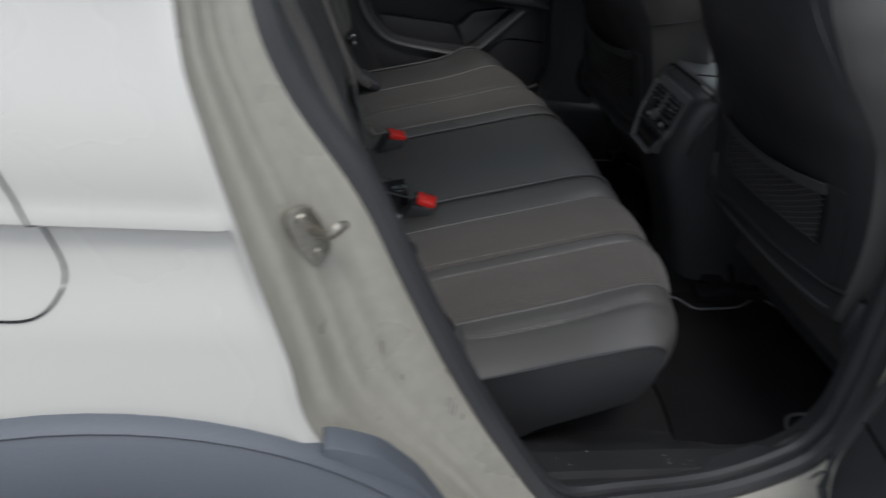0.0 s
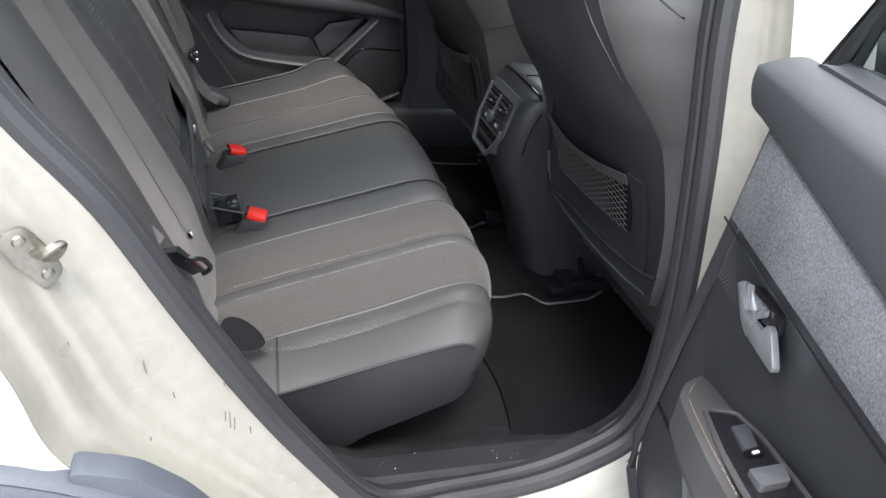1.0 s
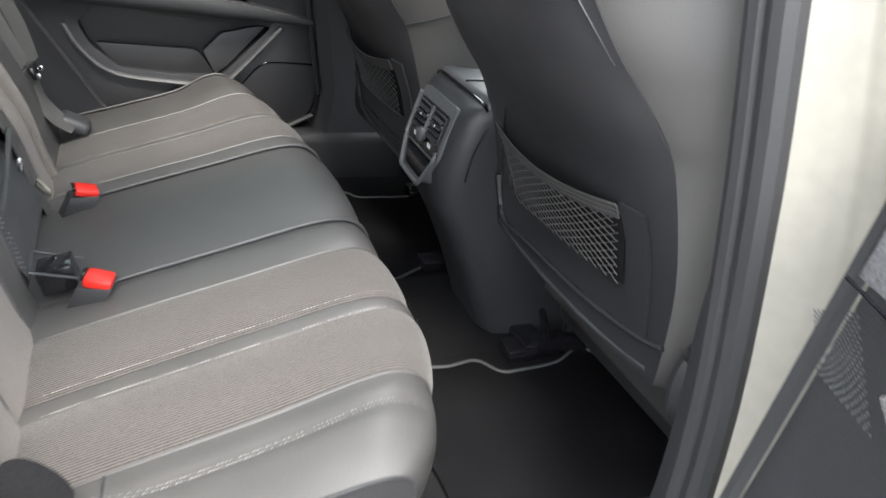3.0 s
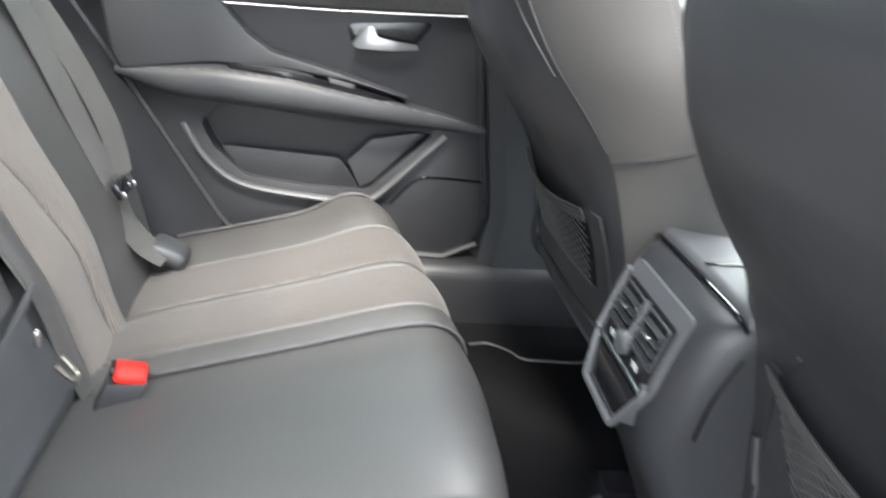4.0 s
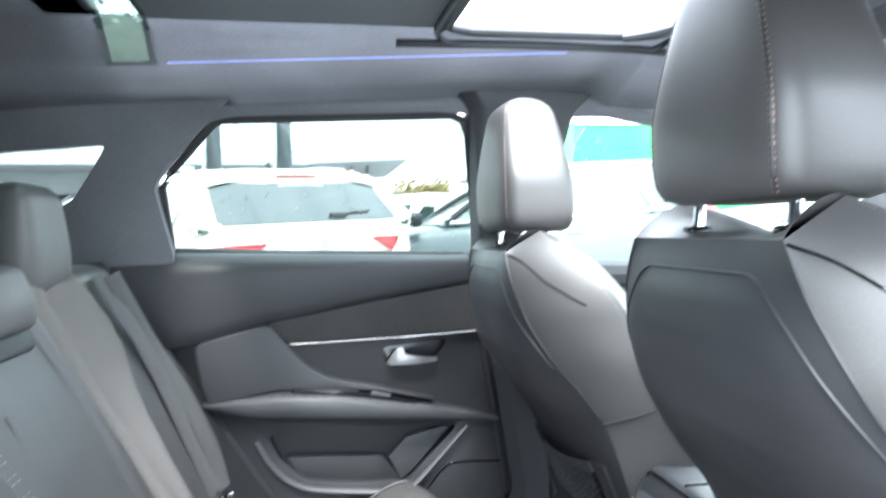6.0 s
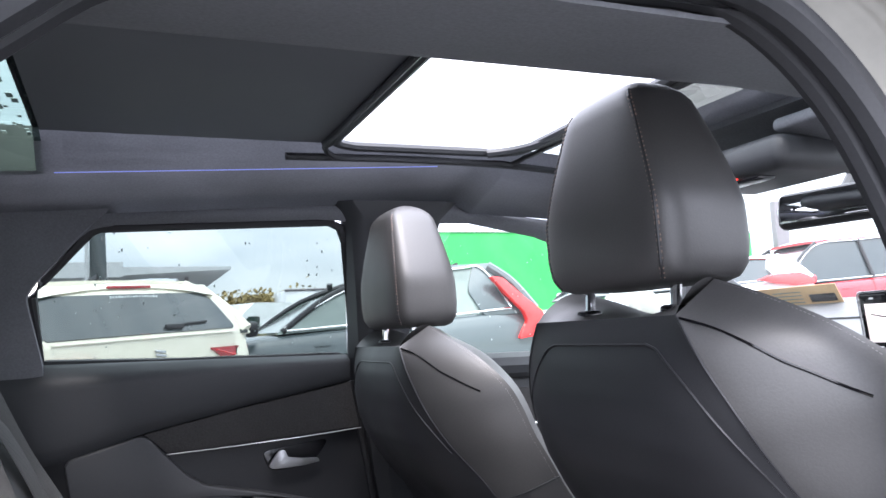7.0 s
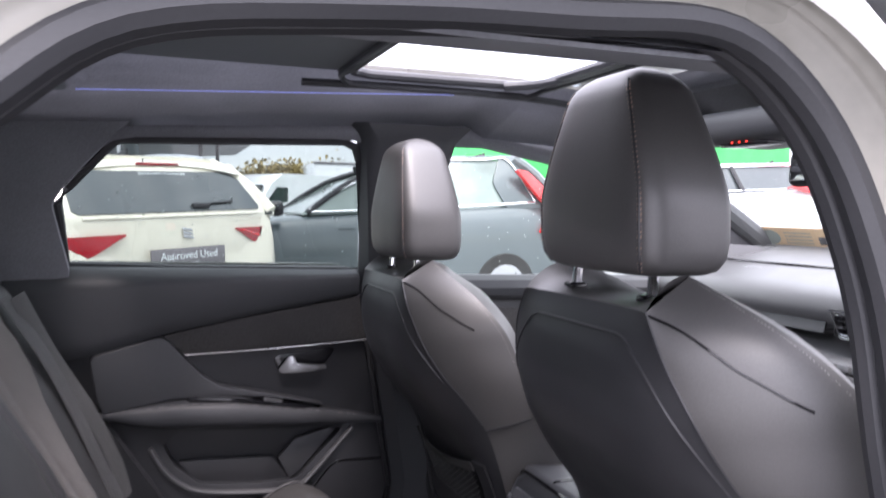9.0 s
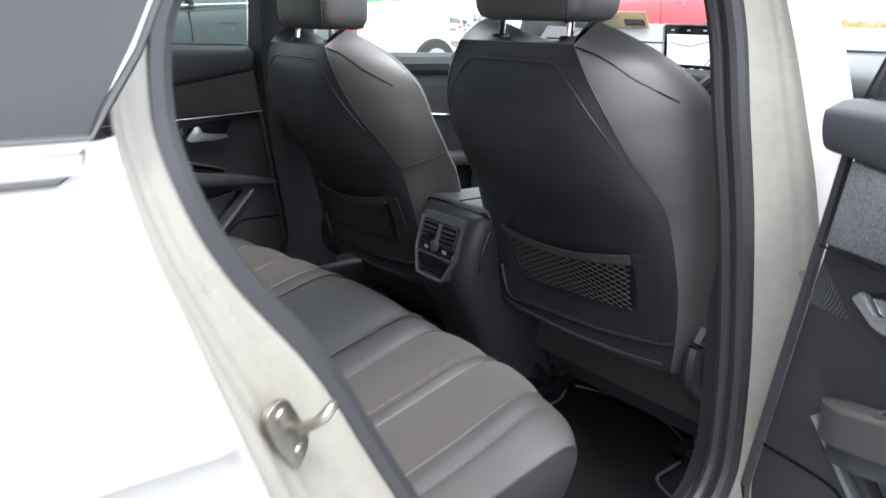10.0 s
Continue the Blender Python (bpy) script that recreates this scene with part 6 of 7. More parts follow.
mirror.rotation_euler = (0, radians(8), radians(12))
part("housing", rbox((0.035, 0.25, 0.075), (0.012, 0, 0), 0.02, 4), PLASTIC, mirror, "black plastic housing")
part("mirror_glass", rbox((0.004, 0.225, 0.056), (-0.007, 0, 0), 0.0018), MIRROR, mirror)
part("stem", tube([(0.02, 0, 0.02), (0.06, 0, 0.07), (0.05, 0, 0.12)], 0.012, 8), PLASTIC, mirror)
for s in (1, -1):
    visor = thing("sun_visor", "folded dark sun visor", "sun visor", (1.03, s * 0.33, 1.490), "sun visors")
    part("flap", rbox((0.17, 0.34, 0.022), (0, 0, -0.006), 0.009, 3, pose(0, 0, 0, 0, 12, 0)), HEADLINER, visor)
card = thing("parking_card", "tan paper card standing at the foot of the windscreen", "card", (1.72, 0.550, 1.203))
card.rotation_euler = (0, radians(-30), 0)
CARD = material("tan_card", (0.50, 0.33, 0.17), 0.7, grain=120, bump=0.05, vary=0.12)
GREYGREEN = material("card_print", (0.17, 0.20, 0.17), 0.7)
part("sheet", rbox((0.003, 0.34, 0.066), (0, 0, 0.034), 0.001, 1), CARD, card)
disc = lathe([(0.0, 0.0), (0.028, 0.0), (0.028, 0.001), (0.0, 0.001)], 24, "X")
bmesh.ops.transform(disc, matrix=Matrix.Translation((-0.003, 0.11, 0.034)) @ Matrix.Diagonal((1, 1.5, 0.9, 1)), verts=disc.verts)
part("printed_oval", disc, GREYGREEN, card)
part("printed_bars", join(*[rbox((0.001, 0.10, 0.003), (-0.003, 0.0, 0.05 - 0.011 * k), 0.0003, 1) for k in range(4)]), GREYGREEN, card)
part("printed_block", rbox((0.001, 0.085, 0.024), (-0.003, -0.115, 0.028), 0.0003, 1), SCREEN_BLACK, card)

# ---- far front door ----
fdoor = thing("front_car_door", "closed front passenger door with grey trim and clear window", "car door", (0, 0, 0))
part("door_panel", plate(rounded([(0.62, 0.45), (1.60, 0.45), (1.65, 1.09), (0.64, 1.118)], 0.04), lambda u, v, d: (u, 0.755 + d, v), 0.08, (), 0.01), PLASTIC, fdoor)
part("upper_roll", tube([(0.63, 0.745, 1.095), (0.9, 0.748, 1.09), (1.2, 0.745, 1.085), (1.62, 0.735, 1.075)], 0.035, 10), PLASTIC_SOFT, fdoor, "soft door top")
part("insert", plate(rounded([(0.66, 0.96), (1.40, 0.90), (1.42, 0.99), (0.66, 1.05)], 0.02), lambda u, v, d: (u, 0.748 + d, v), 0.01, (), 0.003), MELANGE_DIM, fdoor, "grey melange fabric, colour dimmed for the shaded far side")
part("trim_strip", tube([(0.66, 0.743, 0.955), (1.0, 0.743, 0.93), (1.4, 0.743, 0.895)], 0.004, 6), BRIGHT, fdoor, "thin chrome strip")
part("handle", rbox((0.10, 0.02, 0.03), (0.98, 0.735, 0.885), 0.008, 2), CHROME, fdoor, "chrome handle")
part("armrest", rbox((0.62, 0.07, 0.05), (1.0, 0.725, 0.77), 0.02, 3), LEATHER, fdoor)
front_win = [(0.665, 1.125), (0.695, 1.40), (0.72, 1.44), (1.05, 1.435), (1.25, 1.375), (1.62, 1.17), (1.62, 1.10)]
part("sail_panel", plate(rounded([(1.42, 1.085), (1.84, 1.06), (1.80, 1.12), (1.64, 1.215), (1.45, 1.315)], 0.012), lambda u, v, d: (u, 0.715 - 0.25 * max(0, v - 1.1) + d, v), 0.02, (), 0.004), PLASTIC_SOFT, fdoor, "dark mirror corner trim")
fw = part("window_pane", plate(front_win, lambda u, v, d: (u, window_y(v) + d, v), 0.003), GLASS, fdoor, "clear side window with raindrops")
fw.visible_shadow = False
for k in range(26):
    u, v = random.uniform(0.70, 1.0), random.uniform(1.15, 1.42)
    part("raindrop", rbox((0.002, 0.001, 0.003), (u, window_y(v) + 0.006, v), 0.0006, 1), DROPS, fw)
wing = thing("wing_mirror", "white door mirror of the own car", "mirror", (1.42, 0.98, 1.12))
part("shell", loft([[(x + 0.05, y, z) for x, y, z in ring] for ring in headrest_rings(0.22, 0.13, 0.17, 0.8)]), WHITE, wing, "", 60)
part("mirror_glass", rbox((0.004, 0.17, 0.12), (-0.018, 0, 0.085), 0.002), MIRROR, wing)
part("stem", rbox((0.06, 0.12, 0.03), (0.05, -0.14, 0.03), 0.01), PLASTIC_GLOSS, wing)


# ---- boot end of the cabin ----
tagged(part("boot_floor", rbox((0.95, 1.20, 0.04), (-0.78, 0.0, 0.62), 0.01), CARPET), "black carpeted boot floor", "floor", kind="structure")
tagged(part("side_lining_near", plate(rounded([(-0.30, 0.45), (-0.18, 0.62), (-0.34, 1.10), (-0.26, 1.30), (-0.14, 1.40), (-0.5, 1.46), (-1.15, 1.40), (-1.15, 0.6)], 0.02),
                                      lambda u, v, d: (u, -0.70 + 0.20 * max(0, v - 1.1) - d, v), 0.03), PLASTIC_SOFT), "dark plastic lining behind the near seat", "trim", kind="structure")
tagged(part("side_lining_far", plate(rounded([(-0.33, 0.55), (-0.36, 1.14), (-1.12, 1.14), (-1.12, 0.6)], 0.02), lambda u, v, d: (u, 0.66 + d, v), 0.03), PLASTIC_SOFT),
       "dark plastic boot lining", "trim", kind="structure")
tail_hole = rounded([(-0.50, 1.10), (0.50, 1.10), (0.44, 1.40), (-0.44, 1.40)], 0.05)
tagged(part("tailgate_lining", plate(rounded([(-0.66, 0.55), (0.66, 0.55), (0.62, 1.12), (0.54, 1.47), (-0.54, 1.47), (-0.62, 1.12)], 0.05), lambda u, v, d: (-1.16 + 0.45 * max(0, v - 1.08) - d, u, v), 0.04, [tail_hole], 0.008), PLASTIC_SOFT),
       "dark tailgate lining round the rear window", "trim", kind="structure")
rw = tagged(part("window_rear", plate(tail_hole, lambda u, v, d: (-1.18 + 0.45 * max(0, v - 1.08) - d, u, v), 0.003), PRIVACY), "tinted rear window", "window", kind="structure")
rw.visible_shadow = False

# ---- door striker on the rear jamb ----
striker = thing("door_striker", "worn zinc door striker loop bolted to the white jamb", "door striker", (-0.216, -0.850, 0.914))
striker.scale = (0.90, 0.90, 0.90)
striker.rotation_euler = (0, radians(-27), radians(25))
part("base_plate", plate(rounded([(-0.016, 0.040), (0.014, 0.036), (0.017, 0.0), (0.016, -0.034), (-0.012, -0.044), (-0.018, 0.0)], 0.014, 5), lambda u, v, d: (u, d, v), 0.007, (), 0.002), STEEL, striker, "dark oval zinc plate")
part("loop", tube([(0.004, 0.0, 0.004), (0.006, -0.014, 0.008), (0.012, -0.032, 0.016), (0.022, -0.036, 0.020), (0.030, -0.030, 0.012), (0.018, -0.014, -0.004), (0.008, 0, -0.008)], 0.0048, 8, False, 4), STEEL, striker, "bright worn steel loop")
for z in (0.024, -0.026):
    part("screw", lathe([(0.0, -0.004), (0.0055, -0.003), (0.007, 0.0), (0.0, 0.001)], 12, "Y"), STEEL, striker).location = (0, 0, z)

# scuffs on the jamb paint
SCUFF = material("dark_scuff", (0.12, 0.11, 0.10), 0.8)
for x, y, z, h, lean in ((-0.131, -0.8265, 0.757, 0.012, 0.3), (-0.05, -0.8365, 0.690, 0.007, 0.0), (-0.045, -0.836, 0.683, 0.012, 0.1), (-0.040, -0.835, 0.676, 0.009, 0.0),
                         (-0.104, -0.8235, 0.716, 0.004, 0.4), (-0.050, -0.8065, 0.712, 0.005, 0.1), (-0.021, -0.8145, 0.643, 0.006, 0.2), (-0.129, -0.8515, 0.680, 0.003, 0.0), (-0.197, -0.8505, 0.815, 0.002, 0.3)):
    mark = thing("paint_scratch", "short dark scratch in the white jamb paint", "scratch", (x, y, z), "jamb scratches")
    part("scratch", tube([(-lean * h * 0.4, 0, h), (0, -0.0006, 0), (lean * h * 0.5, 0, -h)], 0.0007, 5), SCUFF, mark)

# crumbs and grit left on the sill plate
GRIT = material("pale_grit", (0.45, 0.42, 0.38), 0.9)
rnd = random.Random(7)
pts, faces = [], []
for k in range(18):
    x, y, r = rnd.uniform(0.16, 0.52), rnd.uniform(-0.76, -0.62), rnd.uniform(0.0005, 0.0013)
    n = len(pts)
    z = float(np.interp(y, [-0.785, -0.755, -0.722, -0.715, -0.672, -0.665, -0.635, -0.60], [0.415, 0.424, 0.421, 0.430, 0.426, 0.416, 0.408, 0.375])) + 0.0006
    pts += [(x - r, y, z), (x, y - r, z), (x + r, y, z), (x, y + r, z), (x, y, z + r)]
    faces += [(n, n + 1, n + 4), (n + 1, n + 2, n + 4), (n + 2, n + 3, n + 4), (n + 3, n, n + 4)]
grit = bpy.data.meshes.new("sill_grit")
grit.from_pydata(pts, [], faces)
grit.materials.append(GRIT)
tagged(new("sill_grit", grit), "pale grit scattered on the black sill plate", "grit", kind="stuff")


# ---- the yard outside ----
def paint(name, colour, rough=0.25):
    return material(name, colour, rough, grain=500, bump=0.0, vary=0.04, stain=2, coat=0.7, rvary=0.04)


CREAM = paint("cream_white_paint", (0.74, 0.70, 0.58))
GREY_PAINT = paint("dark_blue_grey_paint", (0.075, 0.092, 0.098))
RED_PAINT = paint("deep_red_paint", (0.42, 0.018, 0.03))
SILVER = paint("silver_white_paint", (0.66, 0.67, 0.68))
VAN_WHITE = paint("van_white_paint", (0.78, 0.79, 0.80))
CARGLASS = material("dark_car_glass", (0.035, 0.045, 0.048), 0.05, grain=20, bump=0.0, spec=0.8)
PALEGLASS = material("pale_green_car_glass", (0.17, 0.21, 0.195), 0.06, grain=3, bump=0.0, vary=0.35, stain=2.5, spec=0.8)
LAMP_RED = material("red_tail_lamp", (0.36, 0.012, 0.020), 0.12, grain=120, bump=0.05, vary=0.3, coat=0.8)
LAMP_BRIGHT = material("bright_red_tail_lamp", (0.75, 0.03, 0.03), 0.2, grain=120, bump=0.05, coat=0.8)
LAMP_CLEAR = material("clear_lamp", (0.6, 0.6, 0.6), 0.1, grain=120, coat=0.8)
TYRE = material("tyre_rubber", (0.02, 0.02, 0.02), 0.8)
ALLOY = material("alloy_rim", (0.45, 0.46, 0.48), 0.3, 1.0)
PLATE_GREY = material("grey_show_plate", (0.17, 0.155, 0.165), 0.5)


def parked_car(label, at, heading, L, W, H, colour, belt=0.62, tail=0.10, screen=(0.30, 0.12), group="parked cars", rails=False, panes=None):
    """A parked car: nose along +x of its own frame, base on the ground; heading in degrees."""
    t = thing("parked_car", label, "car", (at[0], at[1], yard_z(*at)), group)
    lean = math.atan(yard_z(at[0] + 0.5, at[1]) - yard_z(at[0] - 0.5, at[1]))
    t.rotation_euler = (Matrix.Rotation(-lean, 3, "Y") @ Matrix.Rotation(radians(heading), 3, "Z")).to_euler()
    zb, w = H * belt, W / 2
    xs = [-L / 2, -L / 2 + 0.04, -L / 2 + 0.16, -L * 0.36, -L * 0.15, 0.05 * L, 0.20 * L, 0.36 * L, 0.46 * L, L / 2]
    top = [zb * 0.80, zb * 0.985, zb * 1.0, zb, zb * 0.985, zb * 0.975, zb * 0.965, zb * 0.90, zb * 0.80, zb * 0.62]
    wid = [0.82, 0.90, 0.955, 0.99, 1.0, 1.0, 0.995, 0.97, 0.88, 0.74]
    low = [0.34, 0.24, 0.22, 0.2, 0.2, 0.2, 0.2, 0.2, 0.22, 0.3]
    rings = []
    for x, z, q, b in zip(xs, top, wid, low):
        half = [(0.80, b), (0.95, b + 0.06), (0.99, b + 0.25), (1.0, z * 0.72), (0.985, z * 0.86), (0.955, z * 0.96), (0.90, z), (0.45, z + 0.012)]
        rings.append([(x, w * q * p, h) for p, h in half] + [(x, -w * q * p, h) for p, h in reversed(half)])
    part("body", loft(rings), colour, t, "", 40)
    # cabin: glass block, then roof and pillars in body colour
    prof = [(-L / 2 + tail, 0.0), (-L / 2 + tail + 0.20, 0.52), (-L / 2 + tail + 0.42, 0.93), (-L * 0.20, 1.0), (screen[1] * L - 0.5, 1.0), (screen[1] * L, 0.95), ((screen[0] * 0.55 + screen[1] * 0.45) * L, 0.58), (screen[0] * L, 0.0)]
    gl = []
    for x, f in prof:
        z = zb + (H - 0.035 - zb) * f
        half = [(0.90 - 0.0 * f, zb - 0.02), (0.905 - 0.22 * f, z - 0.001), (0.35, z + 0.004)]
        gl.append([(x, w * p, h) for p, h in half] + [(x, -w * p, h) for p, h in reversed(half)])
    part("glasshouse", loft(gl), panes or CARGLASS, t, "glossy windows", 30)
    part("roof", loft([[(x, w * p, H + h) for p, h in ((0.70 * q, -0.055), (0.66 * q, -0.012), (0.3 * q, 0.0), (-0.3 * q, 0.0), (-0.66 * q, -0.012), (-0.70 * q, -0.055), (0, -0.045))]
                       for x, q in ((-L / 2 + tail + 0.36, 0.96), (-L / 2 + tail + 0.46, 1.0), (-0.1 * L, 1.01), ((screen[1] - 0.07) * L, 1.0), ((screen[1] + 0.01) * L, 0.96))]), colour, t, "", 40)
    for s in (-1, 1):
        xq = -L / 2 + tail
        part("rear_quarter", plate(rounded([(xq - 0.02, zb - 0.03), (xq + 0.62, zb - 0.03), (xq + 0.74, zb + (H - zb) * 0.45), (xq + 0.62, H - 0.045), (xq + 0.36, H - 0.045), (xq + 0.18, zb + (H - zb) * 0.5)], 0.05),
                                   lambda u, v, d: (u, s * (w * 0.925 - w * 0.235 * max(0, v - zb) / (H - zb) - d), v), 0.05, (), 0.008), colour, t)
        for pts, r in (([(-L / 2 + tail + 0.02, s * w * 0.90, zb), (-L / 2 + tail + 0.22, s * w * 0.80, zb + (H - zb) * 0.55), (-L / 2 + tail + 0.44, s * w * 0.70, H - 0.05)], 0.055),
                       ([(-0.06 * L, s * w * 0.915, zb), (-0.05 * L, s * w * 0.70, H - 0.05)], 0.035), ([((screen[0] - 0.01) * L, s * w * 0.90, zb), ((screen[0] * 0.55 + screen[1] * 0.45) * L, s * w * 0.785, zb + (H - zb) * 0.57), ((screen[1] + 0.01) * L, s * w * 0.69, H - 0.05)], 0.03)):
            part("pillar", tube(pts, r, 8, False, 4), colour if r > 0.036 else PLASTIC_GLOSS, t)
        sill_z = zb + 0.012
        part("window_trim", tube([(-L / 2 + tail + 0.30, s * w * 0.915, sill_z + 0.02), (-0.2 * L, s * w * 0.925, sill_z), ((screen[0] - 0.02) * L, s * w * 0.915, sill_z - 0.005)], 0.011, 6), BRIGHT, t, "chrome window trim")
        part("window_trim", tube([(-L / 2 + tail + 0.30, s * w * 0.91, sill_z + 0.03), (-L / 2 + tail + 0.52, s * w * 0.735, H - 0.075), ((screen[1] - 0.17) * L, s * w * 0.72, H - 0.055), (screen[1] * L, s * w * 0.72, H - 0.075), ((screen[0] * 0.55 + screen[1] * 0.45) * L - 0.03, s * w * 0.80, zb + (H - zb) * 0.55), (screen[0] * L - 0.06, s * w * 0.91, zb + 0.03)], 0.011, 6), BRIGHT, t, "chrome window trim")
        for x in (-0.14 * L, 0.07 * L):
            part("door_handle", rbox((0.16, 0.016, 0.022), (x, s * w * 0.985, zb * 0.86), 0.007), colour, t)
        mir = part("wing_mirror", rbox((0.12, 0.20, 0.14), (0.23 * L, s * (w + 0.10), zb + 0.05), 0.045, 3), PLASTIC_GLOSS if colour is GREY_PAINT else colour, t)
        part("shut_line", tube([(-0.05 * L, s * w * 1.003, 0.35), (-0.05 * L, s * w * 1.004, zb * 0.72), (-0.05 * L, s * w * 0.958, zb * 0.96)], 0.006, 5, False, 0), SCREEN_BLACK, t)
        if rails:
            part("roof_bar", tube([(-L / 2 + tail + 0.45, s * w * 0.66, H), (-0.25 * L, s * w * 0.66, H + 0.045), (0.0, s * w * 0.66, H + 0.045), (0.10 * L, s * w * 0.66, H - 0.01)], 0.016, 8), CHROME, t, "roof rail")
        for x in (-0.325 * L, 0.31 * L):
            wh = lathe([(0.0, 0.02), (0.20, 0.02), (0.21, 0.0), (0.31, 0.0), (0.335, 0.03), (0.335, 0.18), (0.31, 0.21), (0.0, 0.21)], 24, "Y")
            bmesh.ops.translate(wh, vec=(x, s * w - (0.21 if s > 0 else 0.0), 0.335), verts=wh.verts)
            tyre = part("wheel", wh, TYRE, t, "black tyre")
            rim = lathe([(0.0, 0.0), (0.05, 0.0), (0.06, 0.02), (0.19, 0.01), (0.205, 0.0), (0.205, 0.03), (0.0, 0.03)], 20, "Y")
            bmesh.ops.translate(rim, vec=(x, s * (w + 0.004) - (0.03 if s > 0 else 0.0), 0.335), verts=rim.verts)
            part("rim", rim, ALLOY, tyre)
    fin = loft([[(x, y * k, H + z) for y, z in ((0.02, -0.01), (0.004, 0.06 * k), (-0.004, 0.06 * k), (-0.02, -0.01))] for x, k in ((-L / 2 + tail + 0.50, 1.0), (-L / 2 + tail + 0.66, 0.25))])
    part("roof_aerial", fin, PLASTIC_GLOSS, t)
    return t, zb, w


# cream white crossover, seen from behind
suv, zb, w = parked_car("cream white crossover seen from behind, show plate on the tailgate", (-0.945, 5.724), 125.0, 4.0, 1.84, 1.575, CREAM, 0.745, 0.05, rails=True)
X = -2.0


def tail_x(u, z):
    """Depth of the tailgate skin at width u and height z."""
    return X - 0.045 + 0.16 * u * u + 2.2 * max(0.0, abs(u) - 0.73) ** 2 + 0.88 * max(0.0, z - 1.19) + 0.25 * max(0.0, 0.98 - z) * (z > 0.86) * 0.4


def tail_patch(half, z0, z1, lift, thick, nu=14, nv=18, shift=0.0):
    """Patch of the tail: half(z) wide, between two heights."""
    def f(a, b):
        z = z0 + (z1 - z0) * a
        u = (2 * b - 1) * half(z) + shift
        return (tail_x(u, z) - lift, u, z)
    return surface(f, nu, nv, thick)


part("tailgate", tail_patch(lambda z: float(np.interp(z, [0.45, 0.9, 1.08, 1.18, 1.40, 1.53], [0.87, 0.92, 0.915, 0.885, 0.79, 0.70])), 0.45, 1.53, 0.0, 0.04, 30, 24), CREAM, suv, "cream tailgate", 40)
part("rear_window", tail_patch(lambda z: float(np.interp(z, [1.20, 1.215, 1.43, 1.465], [0.675, 0.705, 0.655, 0.60])), 1.20, 1.465, 0.006, 0.012), CARGLASS, suv, "dark rear window with raindrops", 40)
part("tail_crease", tube([(tail_x(u, 1.175) - 0.004, u, 1.172) for u in (-0.66, -0.4, 0, 0.4, 0.66)], 0.008, 6), CREAM, suv)
part("spoiler", loft([[(X + 0.27 + a, y, 1.540 + b - 0.05 * (y / 0.6) ** 2) for a, b in ((0.0, -0.045), (-0.05, -0.030), (0.02, 0.004), (0.30, 0.030), (0.30, -0.05))] for y in (-0.69, -0.50, -0.3, 0, 0.3, 0.50, 0.69)]), CREAM, suv, "roof spoiler", 40)
part("brake_light", rbox((0.02, 0.32, 0.018), (X + 0.222, 0.0, 1.512), 0.006), LAMP_RED, suv, "high red brake light")
part("window_lettering", join(*[rbox((0.003, 0.014, 0.015 + 0.007 * (k % 3 == 0)), (tail_x(0.2, 1.445) - 0.012, 0.17 - 0.021 * k, 1.444), 0.001, 1) for k in range(17)]), DROPS, suv, "row of white letter bars")
part("wiper", join(rbox((0.03, 0.14, 0.035), (tail_x(0.12, 1.235) - 0.02, -0.14, 1.235), 0.012, 2), tube([(tail_x(0.1, 1.24) - 0.02, -0.10, 1.240), (tail_x(0.3, 1.25) - 0.02, -0.28, 1.250), (tail_x(0.44, 1.256) - 0.018, -0.44, 1.256)], 0.008, 6)), PLASTIC, suv, "rear wiper")
part("badge", join(*[rbox((0.012, 0.078, 0.016), (X - 0.056, 0.004 * (k - 1), 1.036 + 0.024 * k), 0.004, 2, pose(0, 0, 0, 10, 0, 0)) for k in range(3)]), CHROME, suv, "chrome badge of plain bars")
for s in (-1, 1):
    def lamp_at(a, b, lift=0.012):
        u = 0.425 + 0.485 * a
        top, low = 1.075 - 0.004 * a, 1.069 - 0.150 * ease(-0.05, 0.70, a) ** 0.7 + 0.02 * max(0, a - 0.7)
        z = low + (top - low) * b
        return (tail_x(u, z) - lift, s * u, z)

    lamp = part("tail_lamp", surface(lamp_at, 24, 8, 0.014), LAMP_RED, suv, "red tail lamp with a clear band", 50)
    part("lamp_band", surface(lambda a, b: lamp_at(0.50 + 0.30 * a, 0.10 + 0.20 * b, 0.0145), 8, 4, 0.003), LAMP_CLEAR, lamp)
    part("lamp_split", tube([lamp_at(0.52, b, 0.0135) for b in (0.0, 0.5, 1.0)], 0.004, 5), SCREEN_BLACK, lamp)
    part("lamp_line", tube([lamp_at(a, 0.55, 0.0135) for a in (0.1, 0.3, 0.5)], 0.006, 5), LAMP_BRIGHT, lamp)
    part("side_lamp", surface(lambda a, b: (X + 0.16 + 0.16 * a, s * (0.916 + 0.006 * a), 0.955 + 0.03 * a + (0.110 - 0.055 * a) * b), 8, 4, 0.012), LAMP_RED, suv)
part("number_board", rbox((0.014, 0.565, 0.115), (X - 0.062, 0, 0.912), 0.006, 2), PLATE_GREY, suv, "dark grey show plate")
zb = 1.170
letters = bpy.data.curves.new("show_words", "FONT")
letters.body, letters.size, letters.align_x, letters.extrude = "Approved Used", 0.068, "CENTER", 0.001
words = new("show_words", letters)
words.matrix_world = pose(X - 0.0705, 0, 0.900, 90, 0, -90)
me = words.to_mesh()
flat = bpy.data.meshes.new("show_words")
fb = bmesh.new()
fb.from_mesh(me)
fb.to_mesh(flat)
fb.free()
words.to_mesh_clear()
mw = words.matrix_world.copy()
bpy.data.objects.remove(words)
flat.materials.append(DROPS)
lettering = new("lettering", flat)
